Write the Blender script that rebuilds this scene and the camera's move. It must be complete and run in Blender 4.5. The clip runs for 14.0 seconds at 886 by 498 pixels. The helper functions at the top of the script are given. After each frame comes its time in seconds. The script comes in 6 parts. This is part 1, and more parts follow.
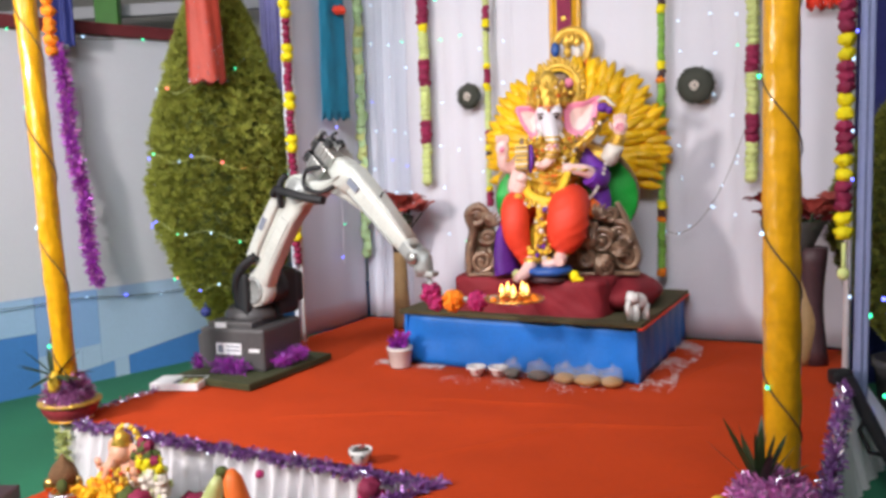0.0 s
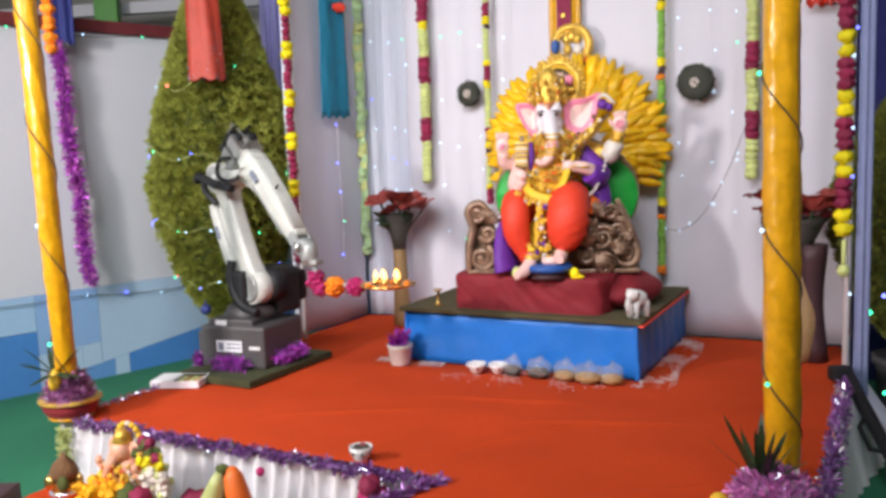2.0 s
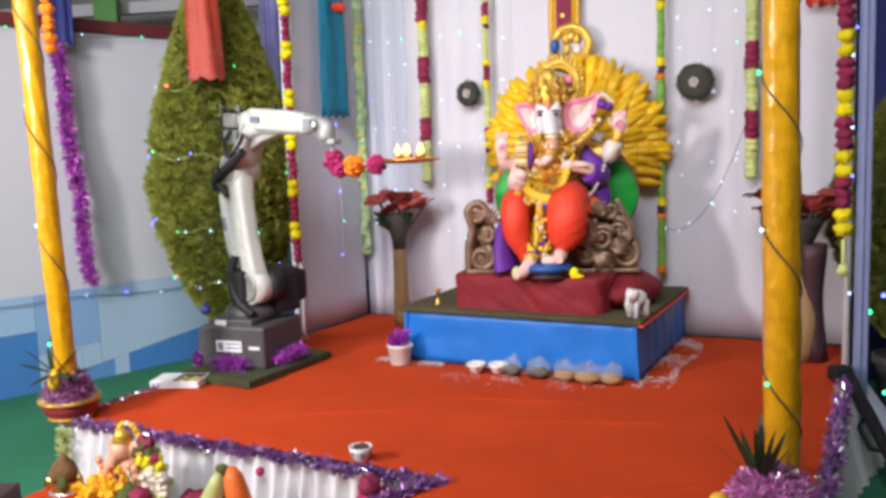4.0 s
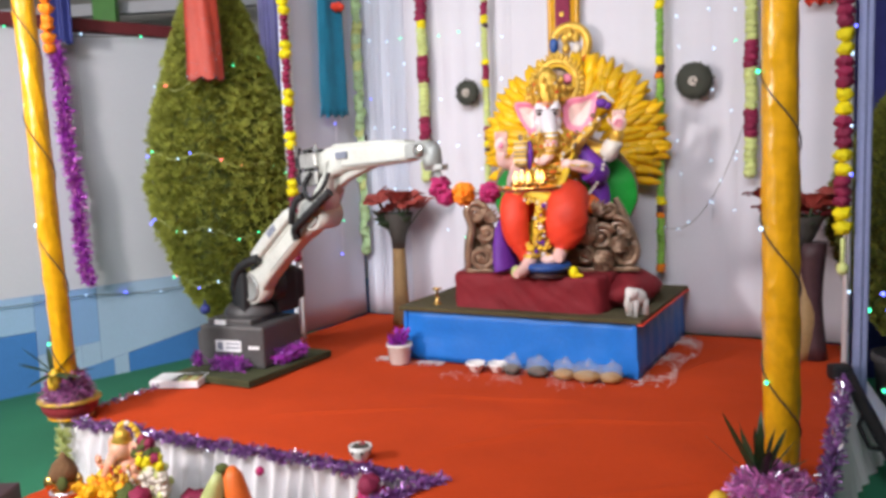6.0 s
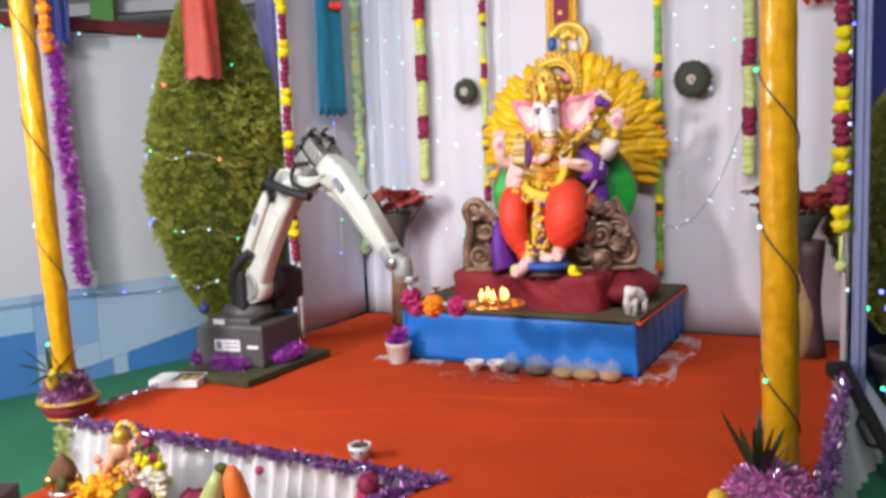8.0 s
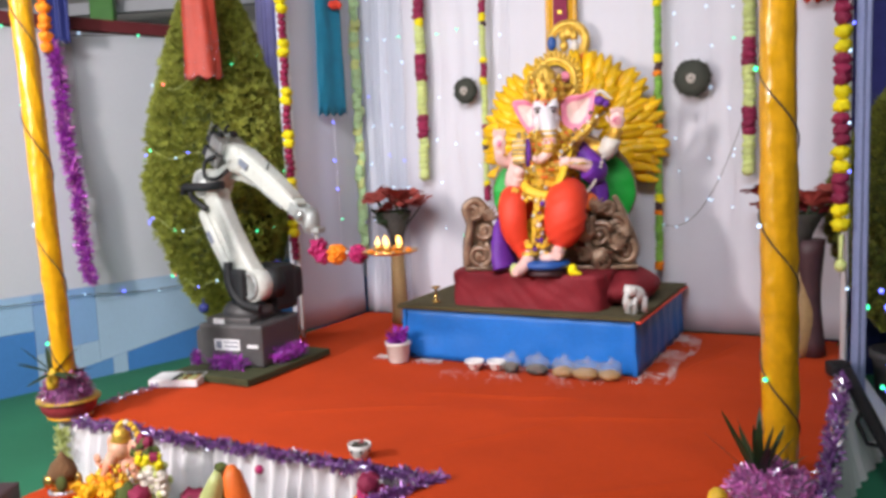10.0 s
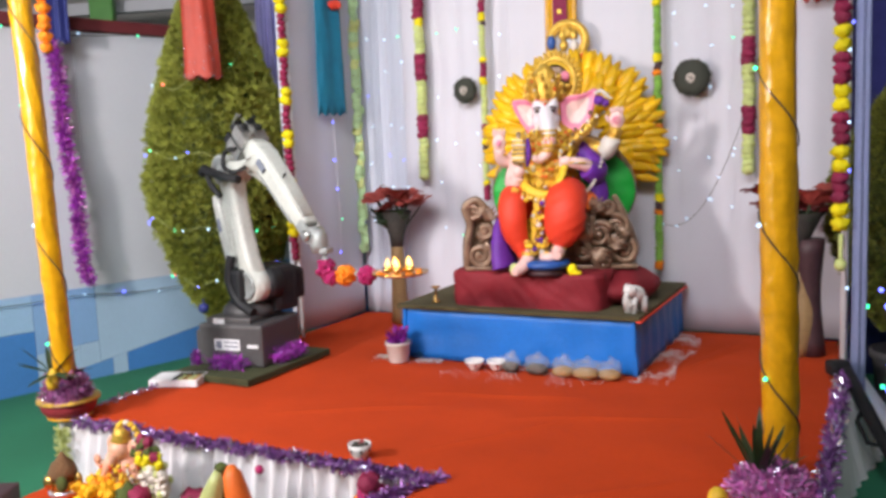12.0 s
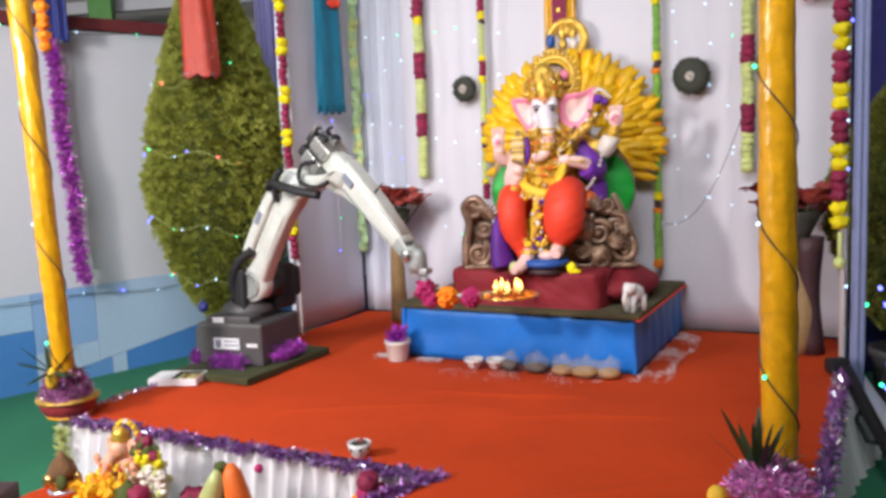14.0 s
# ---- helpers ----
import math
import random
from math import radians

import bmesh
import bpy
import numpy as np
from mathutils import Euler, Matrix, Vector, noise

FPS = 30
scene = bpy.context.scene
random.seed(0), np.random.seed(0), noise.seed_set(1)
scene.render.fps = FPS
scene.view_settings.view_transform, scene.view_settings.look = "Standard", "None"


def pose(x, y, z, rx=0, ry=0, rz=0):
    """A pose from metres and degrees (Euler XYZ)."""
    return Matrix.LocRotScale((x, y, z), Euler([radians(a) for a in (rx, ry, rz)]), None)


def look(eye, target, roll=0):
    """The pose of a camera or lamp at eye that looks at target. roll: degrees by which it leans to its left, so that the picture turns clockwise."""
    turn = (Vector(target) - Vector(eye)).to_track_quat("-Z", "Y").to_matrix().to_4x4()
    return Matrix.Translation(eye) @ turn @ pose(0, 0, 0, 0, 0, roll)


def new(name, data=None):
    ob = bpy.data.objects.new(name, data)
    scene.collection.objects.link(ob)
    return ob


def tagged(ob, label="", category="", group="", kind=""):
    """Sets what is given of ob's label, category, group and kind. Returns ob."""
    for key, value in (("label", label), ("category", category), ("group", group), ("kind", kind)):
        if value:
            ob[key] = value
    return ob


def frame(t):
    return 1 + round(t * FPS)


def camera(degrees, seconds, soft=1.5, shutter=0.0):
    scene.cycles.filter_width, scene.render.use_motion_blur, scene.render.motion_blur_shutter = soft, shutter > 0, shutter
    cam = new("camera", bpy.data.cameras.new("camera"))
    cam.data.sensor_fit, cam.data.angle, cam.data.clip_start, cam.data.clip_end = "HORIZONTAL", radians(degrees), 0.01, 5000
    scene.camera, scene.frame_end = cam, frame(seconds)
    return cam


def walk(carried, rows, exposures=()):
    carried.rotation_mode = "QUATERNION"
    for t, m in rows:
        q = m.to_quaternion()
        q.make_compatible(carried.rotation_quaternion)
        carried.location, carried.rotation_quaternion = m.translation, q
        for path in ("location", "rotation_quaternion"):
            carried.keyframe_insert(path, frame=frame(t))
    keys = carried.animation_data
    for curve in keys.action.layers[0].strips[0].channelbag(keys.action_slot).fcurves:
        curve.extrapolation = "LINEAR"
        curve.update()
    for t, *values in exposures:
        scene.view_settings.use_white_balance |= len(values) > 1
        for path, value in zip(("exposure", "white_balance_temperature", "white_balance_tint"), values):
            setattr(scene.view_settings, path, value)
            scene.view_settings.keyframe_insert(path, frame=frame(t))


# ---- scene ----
ANG = -27.64  # the stage stands turned against the view
CU, CV = Vector((0.886, -0.464, 0)), Vector((0.464, 0.886, 0))
ORG = Vector((-0.594, 6.617, 0))
TOP = 0.35  # height of the stage floor

cam = camera(55.19, 14.0, soft=3.3)


def aim(yaw, down, lean):
    return pose(0, 0, 1.6, 90 - down, 0, yaw) @ pose(0, 0, 0, 0, 0, -lean)


walk(cam, [(0, aim(0.0, 6.32, 1.83)), (0.5, aim(0.002, 6.38, 1.825)), (1, aim(0.004, 6.435, 1.838)), (1.5, aim(0.006, 6.45, 1.86)),
           (2, aim(0.013, 6.495, 1.905)), (2.5, aim(0.02, 6.505, 1.915)), (3, aim(0.003, 6.495, 1.895)), (4.2, aim(-0.015, 6.51, 1.95)),
           (5.5, aim(-0.037, 6.54, 2.006)), (6, aim(-0.048, 6.56, 2.035)), (6.5, aim(-0.07, 6.59, 2.065)), (7, aim(-0.1, 6.605, 2.11)),
           (7.5, aim(-0.117, 6.61, 2.14)), (8, aim(-0.13, 6.635, 2.16)), (9.2, aim(-0.14, 6.67, 2.185)), (10.5, aim(-0.138, 6.695, 2.21)),
           (11, aim(-0.13, 6.685, 2.23)), (11.5, aim(-0.138, 6.675, 2.255)), (12, aim(-0.152, 6.705, 2.27)), (12.5, aim(-0.17, 6.738, 2.285)),
           (13, aim(-0.179, 6.765, 2.3)), (13.5, aim(-0.186, 6.782, 2.31)), (14, aim(-0.196, 6.8, 2.315))])


def SP(u, v, z=0.0, rz=0.0, rx=0.0, ry=0.0):
    """A pose in the stage's own directions: u along the back wall, v away from the viewer."""
    p = ORG + CU * u + CV * v
    return pose(p.x, p.y, z, 0, 0, ANG) @ pose(0, 0, 0, rx, ry, rz)


# ---- light ----
world = bpy.data.worlds.new("hall_air")
scene.world = world
world.use_nodes = True
world.node_tree.nodes["Background"].inputs[0].default_value = (0.75, 0.8, 1.0, 1)
world.node_tree.nodes["Background"].inputs[1].default_value = 0.42


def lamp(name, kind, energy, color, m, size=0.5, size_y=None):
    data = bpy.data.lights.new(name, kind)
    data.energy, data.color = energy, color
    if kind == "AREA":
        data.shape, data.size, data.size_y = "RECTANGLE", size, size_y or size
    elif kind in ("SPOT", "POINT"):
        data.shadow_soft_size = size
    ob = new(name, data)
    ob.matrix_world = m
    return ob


lamp("floodlight_lamp", "AREA", 186, (1.0, 0.94, 0.92), look((-3.7, 1.5, 2.5), (0.3, 5.6, 0.9)), 0.3)
# unseen wide lamp for presumed hall lights, added to fill shadows from the front
lamp("hall_fill_lamp", "AREA", 118, (0.93, 0.95, 1.0), look((-1.3, 0.7, 4.6), (0.1, 6.4, 1.3)), 4.4, 2.0).data.spread = radians(85)
scene.view_settings.exposure = 0.0


# ---- materials ----
def mat(name, color, rough=0.6, metal=0.0, var=0.18, scale=8.0, fine=60.0, bump=0.1, glow=0.0, coat=0.0, island=0.0, sheen=0.0):
    """A surface with large stains and fine grain. scale and fine: cycles a metre. island: brightness spread between loose pieces."""
    m = bpy.data.materials.new(name)
    m.use_nodes = True
    nt = m.node_tree
    b = nt.nodes["Principled BSDF"]
    tc = nt.nodes.new("ShaderNodeTexCoord")
    n1, n2 = nt.nodes.new("ShaderNodeTexNoise"), nt.nodes.new("ShaderNodeTexNoise")
    n1.inputs["Scale"].default_value, n2.inputs["Scale"].default_value = scale, fine
    n1.inputs["Detail"].default_value, n2.inputs["Detail"].default_value = 4, 3
    add = nt.nodes.new("ShaderNodeMath")
    add.operation = "ADD"
    for n in (n1, n2):
        nt.links.new(tc.outputs["Object"], n.inputs["Vector"])
    nt.links.new(n1.outputs["Fac"], add.inputs[0])
    nt.links.new(n2.outputs["Fac"], add.inputs[1])
    ramp = nt.nodes.new("ShaderNodeMapRange")
    ramp.inputs["From Min"].default_value, ramp.inputs["From Max"].default_value = 0.6, 1.4
    ramp.inputs["To Min"].default_value, ramp.inputs["To Max"].default_value = 1 - var, 1 + var
    nt.links.new(add.outputs[0], ramp.inputs["Value"])
    hsv = nt.nodes.new("ShaderNodeHueSaturation")
    hsv.inputs["Color"].default_value = (*color, 1)
    if island:
        geo, info = nt.nodes.new("ShaderNodeNewGeometry"), nt.nodes.new("ShaderNodeObjectInfo")
        s = nt.nodes.new("ShaderNodeMath")
        s.operation = "ADD"
        nt.links.new(geo.outputs["Random Per Island"], s.inputs[0])
        nt.links.new(info.outputs["Random"], s.inputs[1])
        r2 = nt.nodes.new("ShaderNodeMapRange")
        r2.inputs["From Max"].default_value = 2.0
        r2.inputs["To Min"].default_value, r2.inputs["To Max"].default_value = 1 - island, 1 + island
        nt.links.new(s.outputs[0], r2.inputs["Value"])
        mul = nt.nodes.new("ShaderNodeMath")
        mul.operation = "MULTIPLY"
        nt.links.new(ramp.outputs[0], mul.inputs[0])
        nt.links.new(r2.outputs[0], mul.inputs[1])
        nt.links.new(mul.outputs[0], hsv.inputs["Value"])
    else:
        nt.links.new(ramp.outputs[0], hsv.inputs["Value"])
    nt.links.new(hsv.outputs[0], b.inputs["Base Color"])
    b.inputs["Roughness"].default_value, b.inputs["Metallic"].default_value = rough, metal
    b.inputs["Coat Weight"].default_value, b.inputs["Sheen Weight"].default_value = coat, sheen
    if bump:
        bp = nt.nodes.new("ShaderNodeBump")
        bp.inputs["Strength"].default_value, bp.inputs["Distance"].default_value = bump, 0.01
        nt.links.new(add.outputs[0], bp.inputs["Height"])
        nt.links.new(bp.outputs[0], b.inputs["Normal"])
    if glow:
        b.inputs["Emission Color"].default_value, b.inputs["Emission Strength"].default_value = (*color, 1), glow
    return m


def glass(name, color, rough, alpha):
    m = mat(name, color, rough, var=0.05, bump=0.3)
    m.node_tree.nodes["Principled BSDF"].inputs["Alpha"].default_value = alpha
    return m


CARPET = mat("red_carpet", (0.54, 0.056, 0.011), 1.0, var=0.16, scale=2.2, fine=140, bump=0.35)
CARPET.node_tree.nodes["Principled BSDF"].inputs["Specular IOR Level"].default_value = 0.15
GREEN_FLOOR = mat("green_carpet", (0.02, 0.17, 0.085), 0.95, var=0.2, scale=2, fine=150, bump=0.3)
WHITE_CLOTH = mat("white_cloth", (0.68, 0.655, 0.72), 0.85, var=0.06, scale=1.5, fine=180, bump=0.08)
GREY_CLOTH = mat("grey_lilac_cloth", (0.66, 0.68, 0.78), 0.85, var=0.07, scale=1.5, fine=180, bump=0.08)
FRILL = mat("white_satin", (0.84, 0.82, 0.85), 0.5, var=0.05, scale=3, fine=200, bump=0.05, sheen=0.2)
WALL_WHITE = mat("white_panel", (0.7, 0.7, 0.76), 0.7, var=0.05, scale=1.2, fine=120, bump=0.05)
WALL_BLUE = mat("pale_blue_panel", (0.38, 0.58, 0.83), 0.75, var=0.1, scale=1.5, fine=100, bump=0.08)
# four tones of the same blue; light and shade are put into their colours
WALL_PALE = mat("lit_blue_panel", (0.46, 0.62, 0.82), 0.75, var=0.08, scale=1.5, fine=100, bump=0.08)
WALL_MID = mat("half_shaded_blue_panel", (0.29, 0.48, 0.8), 0.75, var=0.08, scale=1.5, fine=100, bump=0.08)
WALL_MID2 = mat("shaded_blue_panel", (0.14, 0.34, 0.7), 0.75, var=0.1, scale=1.5, fine=100, bump=0.08)
WALL_BLUE2 = mat("deep_shaded_blue_panel", (0.07, 0.25, 0.64), 0.75, var=0.12, scale=1.5, fine=100, bump=0.08)
MAROON = mat("maroon_trim", (0.16, 0.025, 0.03), 0.6)
HALL = mat("hall_wall", (0.55, 0.54, 0.52), 0.85, scale=1)
CEIL = mat("hall_ceiling", (0.65, 0.65, 0.66), 0.85, scale=1)
BLUE_PAINT = mat("blue_cloth", (0.006, 0.165, 0.6), 0.45, var=0.15, scale=3, fine=90, bump=0.25)
GRASS_MAT = mat("dark_green_mat", (0.085, 0.07, 0.03), 0.95, var=0.35, scale=6, fine=200, bump=0.6)
RED_CLOTH = mat("crimson_velvet", (0.22, 0.009, 0.018), 0.75, var=0.25, scale=6, fine=120, bump=0.25)
RED_SILK = mat("orange_red_cloth", (0.78, 0.05, 0.018), 0.6, var=0.15, scale=6, fine=150, bump=0.2)
SLEEVE_RED = mat("red_sequined_cloth", (0.43, 0.045, 0.024), 0.55, var=0.25, scale=9, fine=150, bump=0.3)
YELLOW_FOIL = mat("yellow_satin", (0.68, 0.33, 0.006), 0.3, var=0.22, scale=7, fine=24, bump=0.3, coat=0.3)
DARK_CORD = mat("dark_cord", (0.07, 0.05, 0.035), 0.7)
ROBOT_WHITE = mat("robot_white_paint", (0.56, 0.565, 0.52), 0.4, var=0.16, scale=7, fine=70, bump=0.05, coat=0.3)
ROBOT_GREY = mat("robot_grey_casting", (0.36, 0.37, 0.36), 0.45, metal=0.3, var=0.2, scale=9)
ROBOT_DARK = mat("dark_grey_paint", (0.075, 0.07, 0.072), 0.5, var=0.2, scale=6, fine=60)
RUBBER = mat("black_rubber", (0.012, 0.012, 0.014), 0.6)
STEEL = mat("bright_steel", (0.6, 0.6, 0.58), 0.3, metal=0.9)
PAPER = mat("white_paper", (0.8, 0.8, 0.82), 0.6, var=0.04)
INK = mat("grey_ink", (0.2, 0.22, 0.28), 0.6)
BOARD = mat("mossy_board", (0.05, 0.055, 0.02), 0.9, var=0.35, scale=9, fine=160, bump=0.5)
PURPLE_TINSEL = mat("purple_tinsel", (0.42, 0.05, 0.5), 0.35, metal=0.2, var=0.3, island=0.7, bump=0)
PINK_TINSEL = mat("pink_tinsel", (0.62, 0.2, 0.52), 0.35, metal=0.2, var=0.3, island=0.7, bump=0)
VIOLET_TINSEL = mat("violet_tinsel", (0.22, 0.085, 0.29), 0.35, metal=0.25, var=0.3, island=0.9, bump=0)
SILVER_BITS = mat("silver_tinsel", (0.75, 0.72, 0.85), 0.15, metal=0.8, var=0.2, island=0.4, bump=0)
MAROON_PETAL = mat("maroon_petals", (0.26, 0.012, 0.06), 0.7, var=0.3, scale=40, fine=120, bump=0.4, island=0.4)
ROSE_PETAL = mat("magenta_petals", (0.42, 0.012, 0.12), 0.6, var=0.3, scale=40, fine=120, bump=0.4, island=0.5)
YELLOW_PETAL = mat("yellow_petals", (0.85, 0.7, 0.0), 0.7, var=0.15, scale=40, fine=120, bump=0.4, island=0.2)
LIME_PETAL = mat("pale_green_petals", (0.58, 0.64, 0.24), 0.7, var=0.2, scale=40, fine=120, bump=0.4, island=0.25)
PALE_LEAF = mat("pale_green_paper", (0.42, 0.6, 0.3), 0.6, var=0.2, scale=20, fine=90, bump=0.2, island=0.2)
GREEN_PETAL = mat("leaf_green_petals", (0.2, 0.4, 0.06), 0.7, var=0.25, scale=40, fine=120, bump=0.4, island=0.3)
ORANGE_PETAL = mat("orange_petals", (0.9, 0.24, 0.005), 0.7, var=0.2, scale=40, fine=120, bump=0.4, island=0.25)
GOLDEN_PETAL = mat("golden_petals", (0.88, 0.43, 0.004), 0.7, var=0.2, scale=40, fine=120, bump=0.4, island=0.25)
BANANA = mat("golden_banana_skin", (0.88, 0.5, 0.006), 0.45, var=0.2, scale=14, fine=60, bump=0.1, island=0.3)
LEAF = mat("cypress_leaf", (0.235, 0.25, 0.035), 0.7, var=0.3, scale=5, fine=40, bump=0, island=0.6)
# holds the crown's inner shade in its colour; also plain dark green leaves
LEAF_CORE = mat("dark_green_and_crown_shade", (0.075, 0.095, 0.02), 0.9, var=0.3)
DARK_LEAF = mat("dark_leafy_collar", (0.05, 0.042, 0.035), 0.7, var=0.4, scale=14, fine=60, bump=0.5)
PINE = mat("dark_blade_leaf", (0.02, 0.045, 0.015), 0.5, var=0.3, island=0.4, bump=0)
BARK = mat("brown_bark", (0.11, 0.07, 0.04), 0.9, bump=0.6)
TAN_WOOD = mat("tan_vase", (0.32, 0.2, 0.085), 0.6, var=0.2, scale=9, fine=50, bump=0.2)
DARK_WOOD = mat("dark_vase", (0.06, 0.025, 0.03), 0.55, var=0.3, scale=9)
GOLD = mat("gold_paint", (0.75, 0.47, 0.08), 0.32, metal=0.6, var=0.3, scale=25, fine=120, bump=0.5)
BRONZE = mat("antique_bronze", (0.27, 0.17, 0.11), 0.28, metal=0.4, coat=0.4, var=0.6, scale=22, fine=90, bump=0.5)
BRASS = mat("brass", (0.72, 0.45, 0.14), 0.25, metal=0.9, var=0.15)
PINK_SKIN = mat("pale_pink_paint", (0.84, 0.55, 0.5), 0.4, var=0.1, scale=20)
PINK_DEEP = mat("rose_pink_paint", (0.82, 0.24, 0.36), 0.45, var=0.12, scale=20)
FACE = mat("white_face_paint", (0.72, 0.65, 0.68), 0.35, var=0.05)
PURPLE = mat("purple_cloth", (0.13, 0.02, 0.3), 0.6, var=0.2, bump=0.2)
GREEN_CLOTH = mat("bright_green_cloth", (0.01, 0.36, 0.04), 0.5, var=0.15, bump=0.15)
BLUE_STOOL = mat("blue_enamel", (0.02, 0.09, 0.34), 0.35, var=0.2)
YELLOW_CLOTH = mat("yellow_cloth", (0.8, 0.5, 0.03), 0.55, var=0.2, scale=18, bump=0.3)
PEACH = mat("peach_paint", (0.78, 0.4, 0.27), 0.45, var=0.15, scale=25)
PEARL = mat("pearl_beads", (0.7, 0.62, 0.55), 0.3, var=0.1, island=0.2)
CERAMIC = mat("white_ceramic", (0.75, 0.72, 0.7), 0.25, var=0.08)
POT_WHITE = mat("cream_plastic", (0.66, 0.62, 0.58), 0.45, var=0.08)
POWDER = mat("white_powder", (0.85, 0.8, 0.78), 0.95, var=0.1, scale=20, fine=200, bump=0)
GRAIN_TAN = mat("tan_grain", (0.42, 0.24, 0.08), 0.8, var=0.4, fine=220, bump=0.6)
GRAIN_DARK = mat("dark_grain", (0.07, 0.06, 0.05), 0.8, var=0.4, fine=220, bump=0.6)
PLASTIC_BAG = glass("clear_plastic", (0.74, 0.72, 0.68), 0.12, 0.17)
TEAL = mat("teal_cloth", (0.006, 0.17, 0.29), 0.6, var=0.2, scale=10, bump=0.2)
NAVY = mat("navy_cloth", (0.03, 0.04, 0.2), 0.6, var=0.2, bump=0.2)
INDIGO = mat("indigo_drape", (0.06, 0.06, 0.3), 0.7, var=0.2, bump=0.1)
PERIWINKLE = mat("periwinkle_drape", (0.4, 0.38, 0.72), 0.75, var=0.12, bump=0.1)
LILAC = mat("lilac_drape", (0.25, 0.28, 0.48), 0.8, var=0.1, bump=0.1)
BLACK = mat("black_foam", (0.05, 0.052, 0.04), 0.85, var=0.3, fine=150, bump=0.4)
GREEN_STEEL = mat("green_steel", (0.07, 0.3, 0.03), 0.5, var=0.1)
DRY_RED = mat("dried_red_petals", (0.3, 0.045, 0.035), 0.7, var=0.3, scale=30, fine=120, bump=0.3, island=0.3)
CLAY = mat("red_clay", (0.3, 0.03, 0.04), 0.6, var=0.25)
COCONUT = mat("coconut_husk", (0.2, 0.1, 0.045), 0.9, var=0.3, fine=90, bump=0.6)
ORANGE_SKIN = mat("orange_clay", (0.85, 0.16, 0.02), 0.5, var=0.1)
GOURD = mat("pale_green_skin", (0.5, 0.55, 0.22), 0.4, var=0.15)
FLAME = mat("flame", (1.0, 0.52, 0.12), 0.5, var=0.05, bump=0, glow=5)
LED = {"white": mat("white_led", (0.5, 0.72, 1.0), bump=0, var=0.02, glow=2), "blue": mat("blue_led", (0.12, 0.14, 1.0), bump=0, var=0.02, glow=5),
       "green": mat("green_led", (0.05, 0.9, 0.4), bump=0, var=0.02, glow=3), "red": mat("red_led", (1.0, 0.12, 0.12), bump=0, var=0.02, glow=4)}


# ---- mesh helpers ----
def box(bm, c, s, bevel=0.0, rot=None, mi=0):
    g = bmesh.ops.create_cube(bm, size=1)["verts"]
    m = Matrix.Translation(c) @ (rot or Matrix()) @ Matrix.Diagonal((*s, 1))
    bmesh.ops.transform(bm, matrix=m, verts=g)
    if bevel:
        es = list({e for v in g for e in v.link_edges})
        g = bmesh.ops.bevel(bm, geom=es, offset=bevel, segments=2, profile=0.6, affect="EDGES")["verts"]
    for f in {f for v in g for f in v.link_faces}:
        f.material_index = mi
    return bm


def ball(bm, c, r, mi=0, sub=2, rot=None):
    r = (r, r, r) if isinstance(r, (int, float)) else r
    g = bmesh.ops.create_icosphere(bm, subdivisions=sub, radius=1)["verts"]
    bmesh.ops.transform(bm, matrix=Matrix.Translation(c) @ (rot or Matrix()) @ Matrix.Diagonal((*r, 1)), verts=g)
    for f in {f for v in g for f in v.link_faces}:
        f.material_index, f.smooth = mi, True
    return g


def tube(bm, pts, rad, seg=10, mi=0, squash=1.0, caps=True):
    """A round bar through the points; rad is one radius or one for each point."""
    pts = [Vector(p) for p in pts]
    rad = [rad] * len(pts) if isinstance(rad, (int, float)) else rad
    rings, ref = [], None
    for i, p in enumerate(pts):
        d = (pts[min(i + 1, len(pts) - 1)] - pts[max(i - 1, 0)]).normalized()
        if ref is None:
            ref = d.orthogonal().normalized()
        ref = (ref - d * ref.dot(d)).normalized()
        w = d.cross(ref)
        rings.append([bm.verts.new(p + (ref * math.cos(a) + w * math.sin(a) * squash) * rad[i]) for a in (2 * math.pi * k / seg for k in range(seg))])
    for a, b in zip(rings, rings[1:]):
        for k in range(seg):
            f = bm.faces.new((a[k], a[(k + 1) % seg], b[(k + 1) % seg], b[k]))
            f.material_index, f.smooth = mi, True
    if caps:
        for r in (rings[0][::-1], rings[-1]):
            f = bm.faces.new(r)
            f.material_index = mi
    return bm


def lathe(bm, prof, seg=24, c=(0, 0, 0), mi=0, wob=0.0):
    """A turned body from (radius, height) pairs."""
    rings = []
    for r, z in prof:
        rings.append([bm.verts.new((c[0] + r * (1 + wob * math.sin(3 * a + z * 9)) * math.cos(a), c[1] + r * (1 + wob * math.sin(2 * a)) * math.sin(a), c[2] + z)) for a in (2 * math.pi * k / seg for k in range(seg))])
    for a, b in zip(rings, rings[1:]):
        for k in range(seg):
            f = bm.faces.new((a[k], a[(k + 1) % seg], b[(k + 1) % seg], b[k]))
            f.material_index, f.smooth = mi, True
    for r in (rings[0][::-1], rings[-1]):
        f = bm.faces.new(r)
        f.material_index = mi
    return bm


